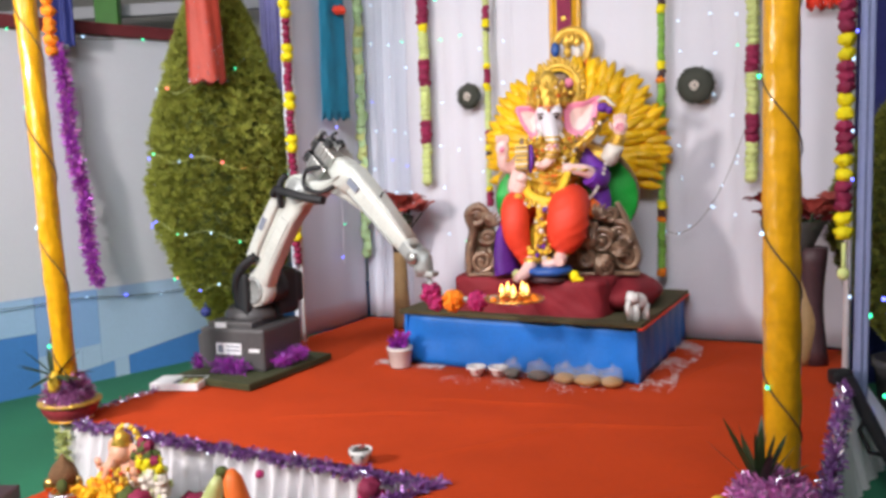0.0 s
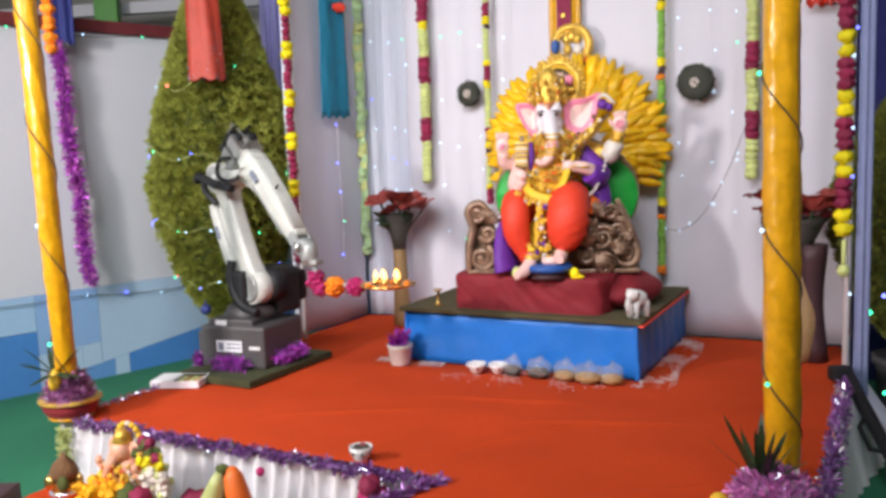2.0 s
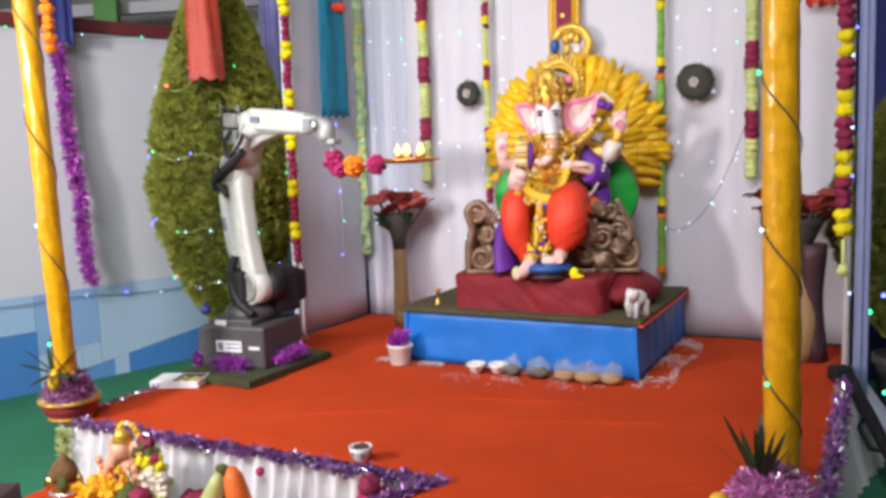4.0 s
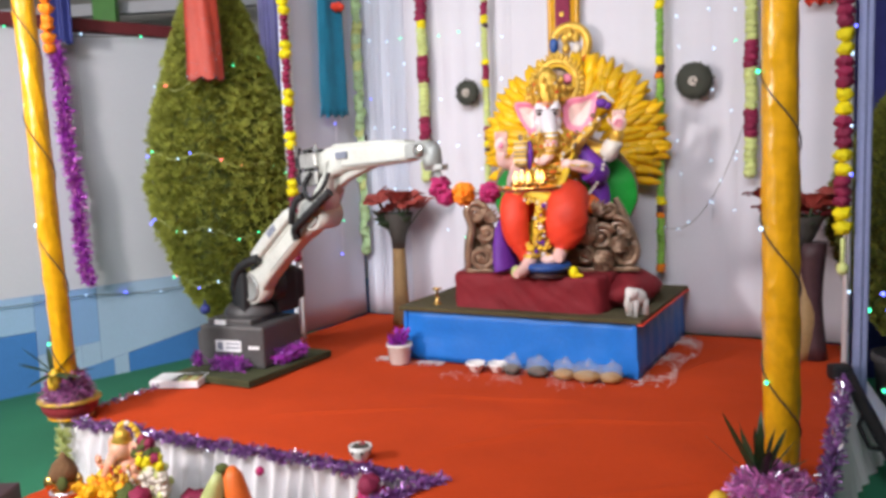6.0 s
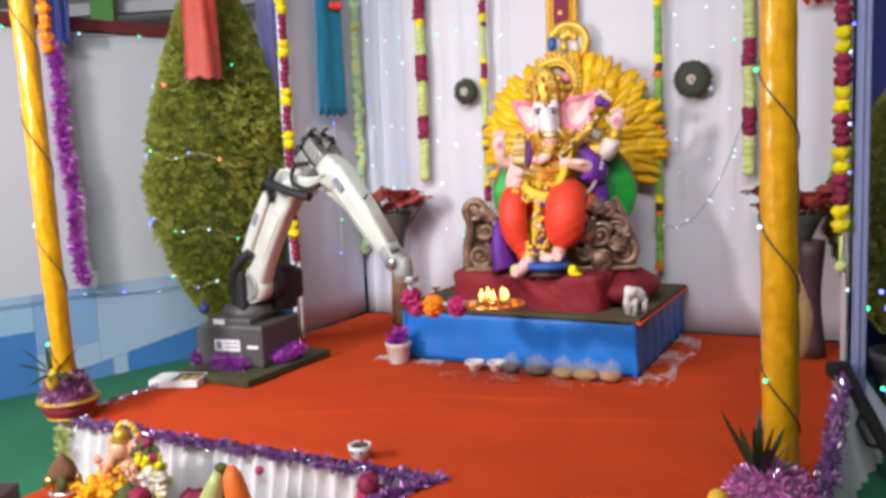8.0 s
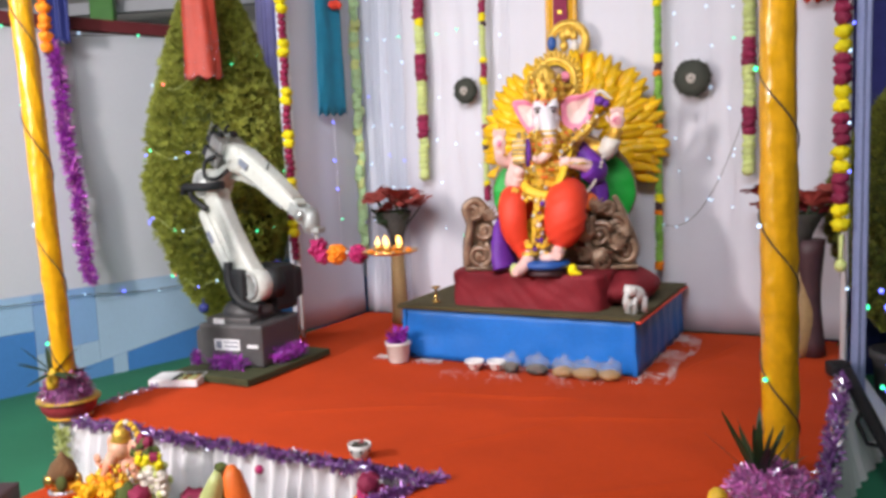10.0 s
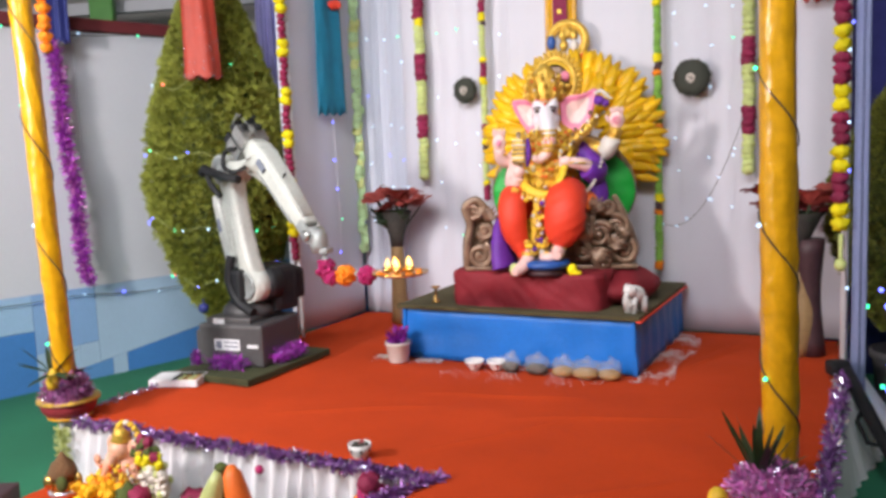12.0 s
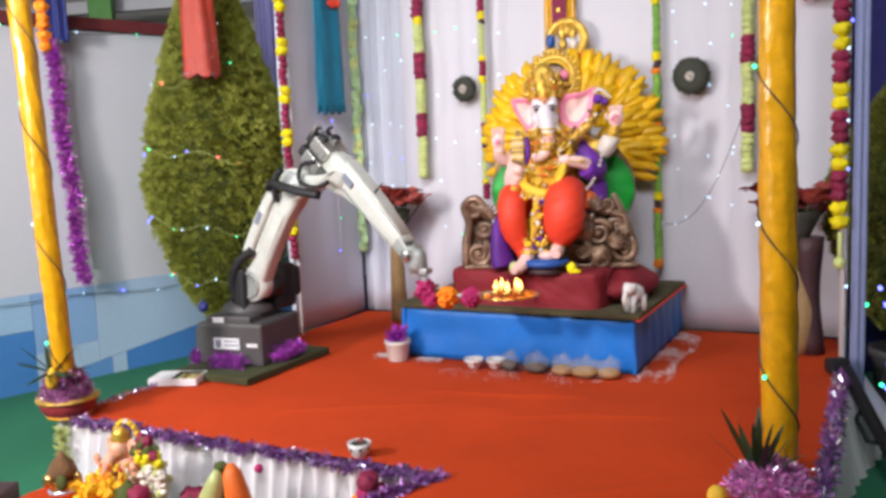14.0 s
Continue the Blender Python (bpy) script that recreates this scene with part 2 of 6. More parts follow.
def sheet(bm, nu, nv, fn, mi=0, thick=0.0):
    """A cloth sheet: fn(a, b) gives the point for a, b in 0..1; thick closes it to a slab along y."""
    def grid(off):
        return [[bm.verts.new(Vector(fn(i / nu, j / nv)) + Vector((0, off, 0))) for j in range(nv + 1)] for i in range(nu + 1)]
    g = grid(0)
    for i in range(nu):
        for j in range(nv):
            f = bm.faces.new((g[i][j], g[i + 1][j], g[i + 1][j + 1], g[i][j + 1]))
            f.material_index, f.smooth = mi, True
    if thick:
        h = grid(thick)
        for i in range(nu):
            for j in range(nv):
                f = bm.faces.new((h[i][j], h[i][j + 1], h[i + 1][j + 1], h[i + 1][j]))
                f.material_index, f.smooth = mi, True
        rim = [(i, 0) for i in range(nu)] + [(nu, j) for j in range(nv)] + [(i, nv) for i in range(nu, 0, -1)] + [(0, j) for j in range(nv, 0, -1)]
        for (a, b), (c, d) in zip(rim, rim[1:] + rim[:1]):
            bm.faces.new((g[a][b], h[a][b], h[c][d], g[c][d]))
    return bm


def smooth(pts, n):
    """n points on a smooth curve through the given ones."""
    P, out = [Vector(p) for p in pts], []
    for i in range(n):
        x = i / (n - 1) * (len(P) - 1)
        k = min(int(x), len(P) - 2)
        s, a, b = x - k, P[k], P[k + 1]
        p, q = P[max(k - 1, 0)], P[min(k + 2, len(P) - 1)]
        ma, mb = (b - p) / 2, (q - a) / 2
        out.append((2 * s ** 3 - 3 * s * s + 1) * a + (s ** 3 - 2 * s * s + s) * ma + (3 * s * s - 2 * s ** 3) * b + (s ** 3 - s * s) * mb)
    return out


def tinsel(bm, pts, rad, n, length, width, rng, mi=0, extra=None, share=0.1):
    """Foil strips standing off a line of points."""
    pts = [Vector(p) for p in pts]
    lens = [(b - a).length for a, b in zip(pts, pts[1:])]
    tot = sum(lens)
    for _ in range(n):
        s, k = rng.random() * tot, 0
        while k < len(lens) - 1 and s > lens[k]:
            s -= lens[k]
            k += 1
        p = pts[k].lerp(pts[k + 1], s / max(lens[k], 1e-6))
        d = Vector((rng.gauss(0, 1), rng.gauss(0, 1), rng.gauss(0, 1))).normalized()
        q = p + d * rad * rng.random()
        w = d.orthogonal().normalized()
        w.rotate(Matrix.Rotation(rng.random() * 6.28, 3, d))
        tip = q + d * length * (0.6 + 0.6 * rng.random())
        f = bm.faces.new([bm.verts.new(x) for x in (q - w * width, q + w * width, tip + w * width * 0.7, tip - w * width * 0.7)])
        f.material_index = extra if extra is not None and rng.random() < share else mi
    return bm


def mesh(name, bm, mats, parent=None, m=None, bevel=0.0):
    me = bpy.data.meshes.new(name)
    bmesh.ops.recalc_face_normals(bm, faces=[f for f in bm.faces])
    bm.to_mesh(me)
    bm.free()
    for x in mats if isinstance(mats, (list, tuple)) else [mats]:
        me.materials.append(x)
    ob = new(name, me)
    if parent is not None:
        ob.parent = parent
    if m is not None:
        ob.matrix_basis = m
    return ob


def part(name, bm, material, parent, label="", m=None):
    return tagged(mesh(name, bm, material, parent, m), label)


def shared(name, me, parent, m, label=""):
    ob = new(name, me)
    ob.parent = parent
    ob.matrix_basis = m
    return tagged(ob, label)


def thing(name, m, label, category, group="", kind=""):
    ob = new(name)
    ob.empty_display_size = 0.1
    ob.matrix_basis = m
    return tagged(ob, label, category, group, kind)


B = bmesh.new


# ---- the setting ----
def fold(a, waves, depth, seed):
    """Soft irregular pleats."""
    return depth * (math.sin(a * waves * 6.283 + seed) * 0.6 + math.sin(a * waves * 2.37 * 6.283 + seed * 2.1) * 0.3 + noise.noise(Vector((a * waves * 3, seed, 0))) * 0.5)


def build_setting():
    b = box(B(), (0, 2, -0.05), (18, 18, 0.1))
    tagged(mesh("floor", b, GREEN_FLOOR), "green carpeted hall floor", "floor", kind="structure")
    for nm, c, s in (("wall_north", (0, 11.05, 2.5), (18, 0.1, 5)), ("wall_south", (0, -7.05, 2.5), (18, 0.1, 5)), ("wall_east", (9.05, 2, 2.5), (0.1, 18, 5)), ("wall_west", (-9.05, 2, 2.5), (0.1, 18, 5))):
        tagged(mesh(nm, box(B(), c, s), HALL), "plain dim hall wall", "wall", kind="structure")
    tagged(mesh("ceiling", box(B(), (0, 2, 5.05), (18, 18, 0.1)), CEIL), "plain grey hall ceiling", "ceiling", kind="structure")

    # stage: a low deck with a projecting front, red carpet on top
    st = thing("stage", SP(0, 0), "low stage deck covered with orange-red carpet", "stage", kind="structure")
    b = box(B(), (1.70, -1.40, 0.16), (3.42, 2.78, 0.32))
    box(b, (2.75, -3.25, 0.16), (1.36, 0.9, 0.32))
    part("deck", b, BOARD, st, "dark wooden deck under the carpet")

    CREASES = ((1.3, -2.2, 0.5), (2.15, -2.25, 0.9), (2.5, -1.9, 0.35), (2.7, -2.75, 0.7), (1.9, -1.75, 0.2), (2.75, -0.6, 1.3))

    def top(u0, u1, v0, v1, n, mm):
        def fn(a, c):
            u, v = u0 + (u1 - u0) * a, v0 + (v1 - v0) * c
            z = 0.004 * noise.noise(Vector((u * 1.3, v * 1.3, 0))) + 0.008 * max(0, noise.noise(Vector((u * 0.8 + v * 3.5, u * 3 - v * 0.6, 4))))
            for du, dv, k in CREASES:
                w = abs((u - du) * math.sin(k) - (v - dv) * math.cos(k) + 0.03 * noise.noise(Vector((u * 3, v * 3, k))))
                run = (u - du) * math.cos(k) + (v - dv) * math.sin(k)
                z += 0.009 * math.exp(-(w / 0.022) ** 2) * math.exp(-(run / 0.4) ** 4)
            return (u, v, 0.345 + z)
        return sheet(B(), n, mm, fn)
    part("carpet", top(-0.01, 3.42, -2.8, 0.0, 230, 190), CARPET, st, "orange-red felt carpet with slight creases")
    part("carpet", top(2.06, 3.42, -3.7, -2.8, 90, 60), CARPET, st, "orange-red felt carpet with slight creases")
    part("carpet_drop", box(B(), (2.74, -3.71, 0.17), (1.36, 0.012, 0.34)), CARPET, st)

    # white pleated skirts
    def skirt(n, L, seed, flare):
        rng = random.Random(seed)
        ph = [rng.random() * 0.6 for _ in range(200)]

        def fn(a, c):
            x = a * L
            fl = flare if flare < 0.1 else 0.03 + 0.2 * min(1.0, max(0.0, (x - 1.5) / 1.0)) ** 1.5
            d = 0.042 * (1.0 if flare < 0.1 else 0.45) * math.sin(x * (78 if flare < 0.1 else 50) + 0.9 * math.sin(x * 17)) * (0.45 + (0.55 if flare < 0.1 else 0.1) * (1 - c)) + 0.012 * noise.noise(Vector((x * 9, c, seed)))
            return (x + 0.01 * noise.noise(Vector((x * 6, c * 3, 7))), d - fl * (1 - c), 0.34 * c)
        return sheet(B(), n, 6, fn)
    part("front_skirt", skirt(440, 2.12, 1, 0.03), FRILL, st, "white pleated satin skirt", pose(-0.04, -2.83, 0.002))
    part("side_skirt", skirt(420, 2.9, 2, 0.3), FRILL, st, "white pleated satin skirt", pose(3.46, -3.3, 0.002, 0, 0, 90))

    # back and side cloth walls
    def drape(u0, u1, seed, waves, depth, h):
        def fn(a, c):
            return (u0 + (u1 - u0) * a, fold(a, waves, depth, seed) * (1.0 - 0.35 * c) + 0.01 * noise.noise(Vector((a * 3, c * 4, seed))), TOP + (h - TOP) * c)
        return sheet(B(), 70, 14, fn, thick=0.03)
    w = thing("wall_back", SP(0, 0.03), "back wall hung with creased white cloth panels", "wall", kind="structure")
    for u0, u1, sd in ((-0.02, 0.39, 1), (0.39, 1.25, 2), (1.25, 2.3, 3), (2.3, 3.42, 4)):
        part("cloth_panel", drape(u0, u1 + 0.004, sd, 2.8, 0.011, 3.0), GREY_CLOTH if sd == 1 else WHITE_CLOTH, w)
    w = thing("wall_side", SP(-0.03, -0.88, 0, 90), "side wall of hanging white cloth", "wall", kind="structure")
    part("cloth_panel", drape(0, 0.9, 6, 1.2, 0.008, 3.0), GREY_CLOTH, w)
    tagged(mesh("post_side", tube(B(), [(0, 0, 0.0), (0, 0, 3.0)], 0.014), PAPER, m=SP(0.045, -0.91)), "thin white upright pole", "pole", kind="structure")

    # side of the hall: white upper boards, blue lower part, maroon rail
    ang = math.degrees(math.atan2(6.754 - 5.72, -2.113 + 3.096))
    lw = thing("wall_left", pose(-3.096, 5.72, 0, 0, 0, ang), "white partition with maroon rail, light and shade toned into blue lower part", "wall", kind="structure")
    for x0, x1 in ((-3.0, -1.2), (-1.2, 0.735), (0.735, 2.6), (2.6, 4.4)):
        part("white_board", box(B(), ((x0 + x1) / 2, 0.03, 1.62), (x1 - x0 - 0.003, 0.05, 1.86), 0.003), WALL_WHITE, lw)

    def board(x0, x1, lo, hi, m, y=0.02):
        """A board whose lower and upper edges may slope: lo and hi give heights at both ends."""
        b = B()
        f = [b.verts.new((x, y - 0.025 + dy, z)) for dy in (0, 0.05) for x, z in ((x0 + 0.002, lo[0]), (x1 - 0.002, lo[1]), (x1 - 0.002, hi[1]), (x0 + 0.002, hi[0]))]
        for q in ((0, 1, 2, 3), (7, 6, 5, 4), (0, 4, 5, 1), (1, 5, 6, 2), (2, 6, 7, 3), (3, 7, 4, 0)):
            b.faces.new([f[k] for k in q])
        part("blue_tone_patch", b, m, lw)
    # sloping pieces lay out the light-and-shade pattern painted on the blue part
    board(-3.0, -1.2, (0.434, 0.434), (0.688, 0.688), WALL_BLUE)
    board(-1.2, 0.28, (0.434, 0.434), (0.688, 0.688), WALL_BLUE)
    board(0.28, 0.735, (0.26, 0.28), (0.688, 0.688), WALL_MID)
    board(0.735, 2.6, (0.118, 0.4), (0.688, 0.688), WALL_PALE)
    board(2.6, 4.4, (0.4, 0.4), (0.688, 0.688), WALL_PALE)
    board(-3.0, -1.2, (0.0, 0.0), (0.43, 0.43), WALL_BLUE2)
    board(-1.2, 0.28, (0.0, 0.0), (0.43, 0.43), WALL_BLUE2)
    board(0.28, 0.59, (0.0, 0.0), (0.257, 0.27), WALL_PALE)
    board(0.59, 0.735, (0.1, 0.116), (0.272, 0.276), WALL_PALE)
    board(0.59, 0.83, (0.0, 0.0), (0.096, 0.126), WALL_MID2)
    board(0.83, 0.945, (0.0, 0.0), (0.13, 0.146), WALL_PALE, 0.018)
    board(0.945, 2.6, (0.0, 0.0), (0.146, 0.396), WALL_BLUE2)
    board(2.6, 4.4, (0.0, 0.0), (0.396, 0.396), WALL_BLUE2)
    part("rail", box(B(), (0.7, 0.02, 2.6), (7.4, 0.1, 0.09), 0.01), MAROON, lw, "maroon top rail")

    # hall structure seen over the partition
    hs = thing("steel_frame", pose(-3.3, 8.6, 0, 0, 0, 10), "green steel column with grey roof beams behind partition", "column", kind="structure")
    part("column", box(B(), (0.06, 0, 2.5), (0.22, 0.2, 5.0), 0.01), GREEN_STEEL, hs, "bright green steel column")
    for z in (3.15, 3.6, 4.1):
        part("beam", box(B(), (0, 0.25, z), (6, 0.12, 0.12), 0.01, Matrix.Rotation(-0.06, 4, "Y")), WALL_WHITE if z < 3.3 else HALL, hs)

    # drapes past the other side of the stage
    def side_drape(nm, u, v, wd, rz, m, label, sd, h=3.2, z0=0.0, waves=3.5, dep=0.03):
        def fn(a, c):
            return (wd * a, fold(a, waves, dep, sd), z0 + (h - z0) * c)
        tagged(mesh(nm, sheet(B(), 60, 6, fn, thick=0.02), m, m=SP(u, v, 0, rz)), label, "drape", kind="structure")
    side_drape("drape_1", 3.47, -0.8, 0.07, 8, LILAC, "pale lilac cloth strip hanging beside stage", 2, waves=1.0, dep=0.008)
    side_drape("drape_2", 3.2, 0.5, 2.6, 15, INDIGO, "dark indigo cloth backdrop beside stage", 5)
    side_drape("drape_3", -0.62, -0.4, 0.24, 30, PERIWINKLE, "pale periwinkle cloth strip behind tree", 7, 3.0, 1.2)
    tagged(mesh("post_stage", tube(B(), [(0, 0, 0.0), (0, 0, 3.2)], 0.02), PAPER, m=SP(3.43, -0.66)), "white painted upright pole at stage edge", "pole", kind="structure")


build_setting()


# ---- stage poles wrapped in yellow satin ----
def yellow_pole(u, v, r, label, lean, wires, z0, ph):
    p = thing("yellow_pole", SP(u, v, z0), label, "pole", "wrapped stage poles")
    b, seed = B(), u * 7

    def fn(a, c):
        th, z = a * 6.2832, c * 3.2
        ct, st = math.cos(th), math.sin(th)
        wr = noise.noise(Vector((ct * 1.5, st * 1.5, z * 2.5 + seed)))
        crease = 1 - abs(math.sin(z * 13 + 2 * th + 2.2 * wr + seed)) ** 0.6
        fine = 1 - abs(math.sin(z * 37 - 3 * th + 4 * noise.noise(Vector((ct * 2, st * 2, z * 6 + seed))))) ** 0.7
        rr = r * (1 + 0.05 * wr + 0.1 * crease * (0.5 + wr) + 0.05 * fine * max(0.0, 0.4 + noise.noise(Vector((ct * 3, st * 3, z * 4)))))
        return (rr * math.cos(th) + lean * z, rr * math.sin(th), z)
    sheet(b, 56, 420, fn)
    part("wrapping", b, YELLOW_FOIL, p)
    b = B()
    tube(b, [((r * 1.09) * math.cos(ph - k * 0.35) + lean * k * 0.019 * wires, (r * 1.09) * math.sin(ph - k * 0.35), 0.02 + k * 0.019 * wires) for k in range(int(3.1 / 0.019 / wires))], 0.0032, 5)
    part("wire", b, DARK_CORD, p, "thin dark light cable wound round")
    for k in range(12, int(3.1 / 0.019 / wires), 19):
        a, b = ph - k * 0.35, B()
        ball(b, (r * 1.2 * math.cos(a) + lean * k * 0.019 * wires, r * 1.2 * math.sin(a), 0.02 + k * 0.019 * wires), 0.009, 0, 1)
        part("bulb", b, LED["white"] if k % 2 else LED["green"], p, "tiny glowing bulb")
    return p


yellow_pole(0.055, -2.84, 0.05, "pole wrapped in wrinkled golden yellow satin with a light cable", -0.04, 1.6, TOP, 2.0)
yellow_pole(3.28, -2.33, 0.062, "thick pole wrapped in wrinkled golden yellow satin with a light cable", -0.012, 1.55, TOP, 2.0)


# ---- pedestal, cushion ----
def build_pedestal():
    p = thing("pedestal", SP(1.735, -0.62, TOP), "low square pedestal covered with bright blue cloth", "pedestal")
    def side(L, H, seed):
        def fn(a, c):
            return (L * (a - 0.5) * (1 + 0.012 * (1 - c)), -0.012 * (1 - c) + 0.008 * noise.noise(Vector((a * 9, c * 3, seed))) + 0.004 * math.sin(a * 40 + seed), H * c)
        return sheet(B(), 50, 8, fn, thick=0.02)
    part("cloth_side", side(1.42, 0.3, 1), BLUE_PAINT, p, "", pose(0, -0.57, 0.004))
    part("cloth_side", side(1.16, 0.3, 2), BLUE_PAINT, p, "", pose(0.71, 0, 0.004, 0, 0, 90))
    part("cloth_side", side(1.16, 0.3, 3), BLUE_PAINT, p, "", pose(-0.71, 0, 0.004, 0, 0, -90))
    part("core", box(B(), (0, 0, 0.15), (1.36, 1.1, 0.28)), BOARD, p)
    b = box(B(), (0, 0, 0.315), (1.48, 1.2, 0.026), 0.006)
    part("top_mat", b, GRASS_MAT, p, "mossy dark green mat on top")
    part("edge_trim", box(B(), (0.735, 0, 0.301), (0.03, 1.2, 0.012), 0.003), RED_SILK, p, "thin red edge band")
    c = thing("seat_cushion", SP(1.773, -0.72, TOP + 0.328), "crimson velvet covered block under the throne", "cushion")
    b = B()

    def fn(a, t):
        th = a * 6.2832
        k = 9.0
        cx, sx = math.cos(th), math.sin(th)
        rr = (abs(cx) ** k + abs(sx) ** k) ** (-1 / k)
        if t < 0.62:
            hgt, ins = 0.185 * t / 0.62, 1.0
        else:
            q = (t - 0.62) / 0.38
            hgt, ins = 0.185 + 0.017 * math.sin(min(1.0, q * 4) * 1.5708), 1 - 0.03 * min(1.0, q * 4) - 0.97 * max(0.0, (q - 0.25) / 0.75)
        fold = noise.noise(Vector((rr * cx * 7 + t * 3.5, rr * sx * 7, t * 2.2)))
        wv = 1 + 0.05 * (0.35 - abs(fold)) * min(1.0, 1.6 - t) + 0.015 * noise.noise(Vector((cx * 3, sx * 3, t * 2)))
        return (0.465 * rr * cx * ins * wv, 0.42 * rr * sx * ins * wv, hgt + 0.006 * noise.noise(Vector((cx * 4, sx * 4, 3))))
    sheet(b, 200, 21, fn)
    part("cover", b, RED_CLOTH, c)
    b = B()
    for v in ball(b, (0.48, 0.04, 0.085), (0.19, 0.33, 0.11), 0, 4):
        v.co.z = max(0.004, v.co.z)
        v.co += v.co.normalized() * 0.02 * noise.noise(Vector((v.co.x * 6, v.co.y * 6, v.co.z * 14)))
        v.co.z = max(0.004, v.co.z)
    part("draped_end", b, RED_CLOTH, c, "loose end of the crimson cloth")


build_pedestal()


# ---- industrial robot with the lamp tray ----
A1, L2, A3, L3, HS = 0.11, 0.709, 0.274, 0.786, 0.848 - TOP
BASE_U, BASE_V = 0.22, -1.661


def casting(bm, secs, n=32, mi=0):
    """A cast housing lofted through rounded-box sections: (x, z, slant in degrees, half height, half width, y)."""
    rings = []
    for x, z, sl, hh, hw, y in secs:
        ca, sa = math.cos(radians(sl)), math.sin(radians(sl))
        ring = []
        for k in range(n):
            a = 2 * math.pi * k / n
            c, d = math.cos(a), math.sin(a)
            p = (abs(c) ** 4.5 + abs(d) ** 4.5) ** (-1 / 4.5)
            up, across = c * p * hh, d * p * hw
            ring.append(bm.verts.new((x - sa * up, y + across, z + ca * up)))
        rings.append(ring)
    for a, b in zip(rings, rings[1:]):
        for k in range(n):
            f = bm.faces.new((a[k], a[(k + 1) % n], b[(k + 1) % n], b[k]))
            f.material_index, f.smooth = mi, True
    for r in (rings[0][::-1], rings[-1]):
        bm.faces.new(r).material_index = mi
    return bm


def hose(bm, pts, rad, n):
    """A corrugated hose."""
    P = smooth(pts, n)
    tube(bm, P, [rad * (1.0 if k % 2 else 0.82) for k in range(n)], 10)
    return bm


def build_robot():
    r = thing("industrial_robot", SP(BASE_U, BASE_V, TOP), "white industrial robot arm holding a flower-decked lamp tray", "robot arm")
    b = box(B(), (-0.0, 0, 0.02), (0.56, 0.78, 0.04), 0.006)
    part("floor_board", b, BOARD, r, "mossy dark green base board", pose(0.04, -0.03, 0.0))
    b = box(B(), (0, 0, 0.165), (0.43, 0.44, 0.25), 0.02)
    box(b, (-0.02, -0.02, 0.3), (0.3, 0.36, 0.05), 0.012)
    box(b, (-0.22, -0.1, 0.15), (0.1, 0.14, 0.18), 0.015)
    part("base", b, ROBOT_DARK, r, "dark grey cast base", pose(0.0, 0.0, 0.0, 0, 0, 8))
    b = box(B(), (-0.02, -0.2225, 0.17), (0.17, 0.006, 0.066), 0.001)
    lab = part("label_plate", b, PAPER, r, "white printed label", pose(0, 0, 0, 0, 0, 8))
    b = box(B(), (-0.073, -0.2265, 0.17), (0.035, 0.003, 0.045))
    box(b, (0.01, -0.2265, 0.186), (0.09, 0.003, 0.008))
    box(b, (0.01, -0.2265, 0.162), (0.09, 0.003, 0.008))
    part("print_bar", b, INK, lab)
    part("label_plate", box(B(), (-0.08, -0.2015, 0.302), (0.075, 0.006, 0.036), 0.001), PAPER, r, "small white label", pose(0, 0, 0, 0, 0, 8))
    part("label_plate", box(B(), (0.15, -0.2225, 0.165), (0.07, 0.006, 0.02), 0.001), PAPER, r, "small white label", pose(0, 0, 0, 0, 0, 8))

    # turret that turns on the base: local x is the arm's direction, y across
    t = part("turret", lathe(B(), [(0.15, 0.31), (0.155, 0.34), (0.14, 0.37), (0.12, 0.39)], 28), ROBOT_DARK, r, "dark grey turning turret")
    b = box(B(), (0.03, 0.17, 0.46), (0.27, 0.18, 0.28), 0.04)
    box(b, (0.03, 0.28, 0.47), (0.2, 0.12, 0.2), 0.04)
    part("motor_housing", b, RUBBER, t, "black drive housing")
    b = tube(B(), [(A1, 0.02, HS), (A1, 0.12, HS)], 0.1, 24)
    part("shoulder_flange", b, RUBBER, t)
    b = box(B(), (A1 - 0.07, -0.09, HS - 0.05), (0.12, 0.06, 0.3), 0.025)
    part("bracket", b, RUBBER, t, "black side bracket")

    # lower link along +x from the shoulder, local y across
    u = part("upper_arm", B(), ROBOT_WHITE, r, "white painted lower link")
    b = B()
    tube(b, [(0, -0.075, 0), (0, 0.055, 0)], 0.098, 32)
    casting(b, [(0.0, 0.0, 0, 0.07, 0.05, -0.02), (0.08, 0.0, 0, 0.072, 0.058, -0.02), (0.16, 0.0, 0, 0.058, 0.054, -0.02), (0.34, 0.0, 0, 0.052, 0.052, -0.02), (0.52, 0.004, 0, 0.056, 0.054, -0.016), (0.62, 0.006, 0, 0.074, 0.06, -0.01), (L2, 0, 0, 0.07, 0.055, -0.01)])
    tube(b, [(L2, -0.07, 0), (L2, 0.07, 0)], 0.084, 28)
    casting(b, [(0.14, 0.07, 0, 0.03, 0.028, -0.03), (0.2, 0.084, 0, 0.034, 0.032, -0.03), (0.5, 0.084, 0, 0.034, 0.032, -0.03), (0.56, 0.07, 0, 0.024, 0.028, -0.03)])
    b.to_mesh(u.data)
    b.free()
    part("shoulder_cap", lathe(B(), [(0.078, 0.0), (0.084, 0.006), (0.08, 0.014), (0.062, 0.014), (0.058, 0.008), (0.01, 0.008)], 32), ROBOT_GREY, u, "grey round joint cap", pose(0, -0.075, 0, 90, 0, 0))
    for k in range(8):
        b = tube(B(), [(0.07 * math.cos(k * 0.785), -0.088, 0.07 * math.sin(k * 0.785)), (0.07 * math.cos(k * 0.785), -0.094, 0.07 * math.sin(k * 0.785))], 0.007, 6)
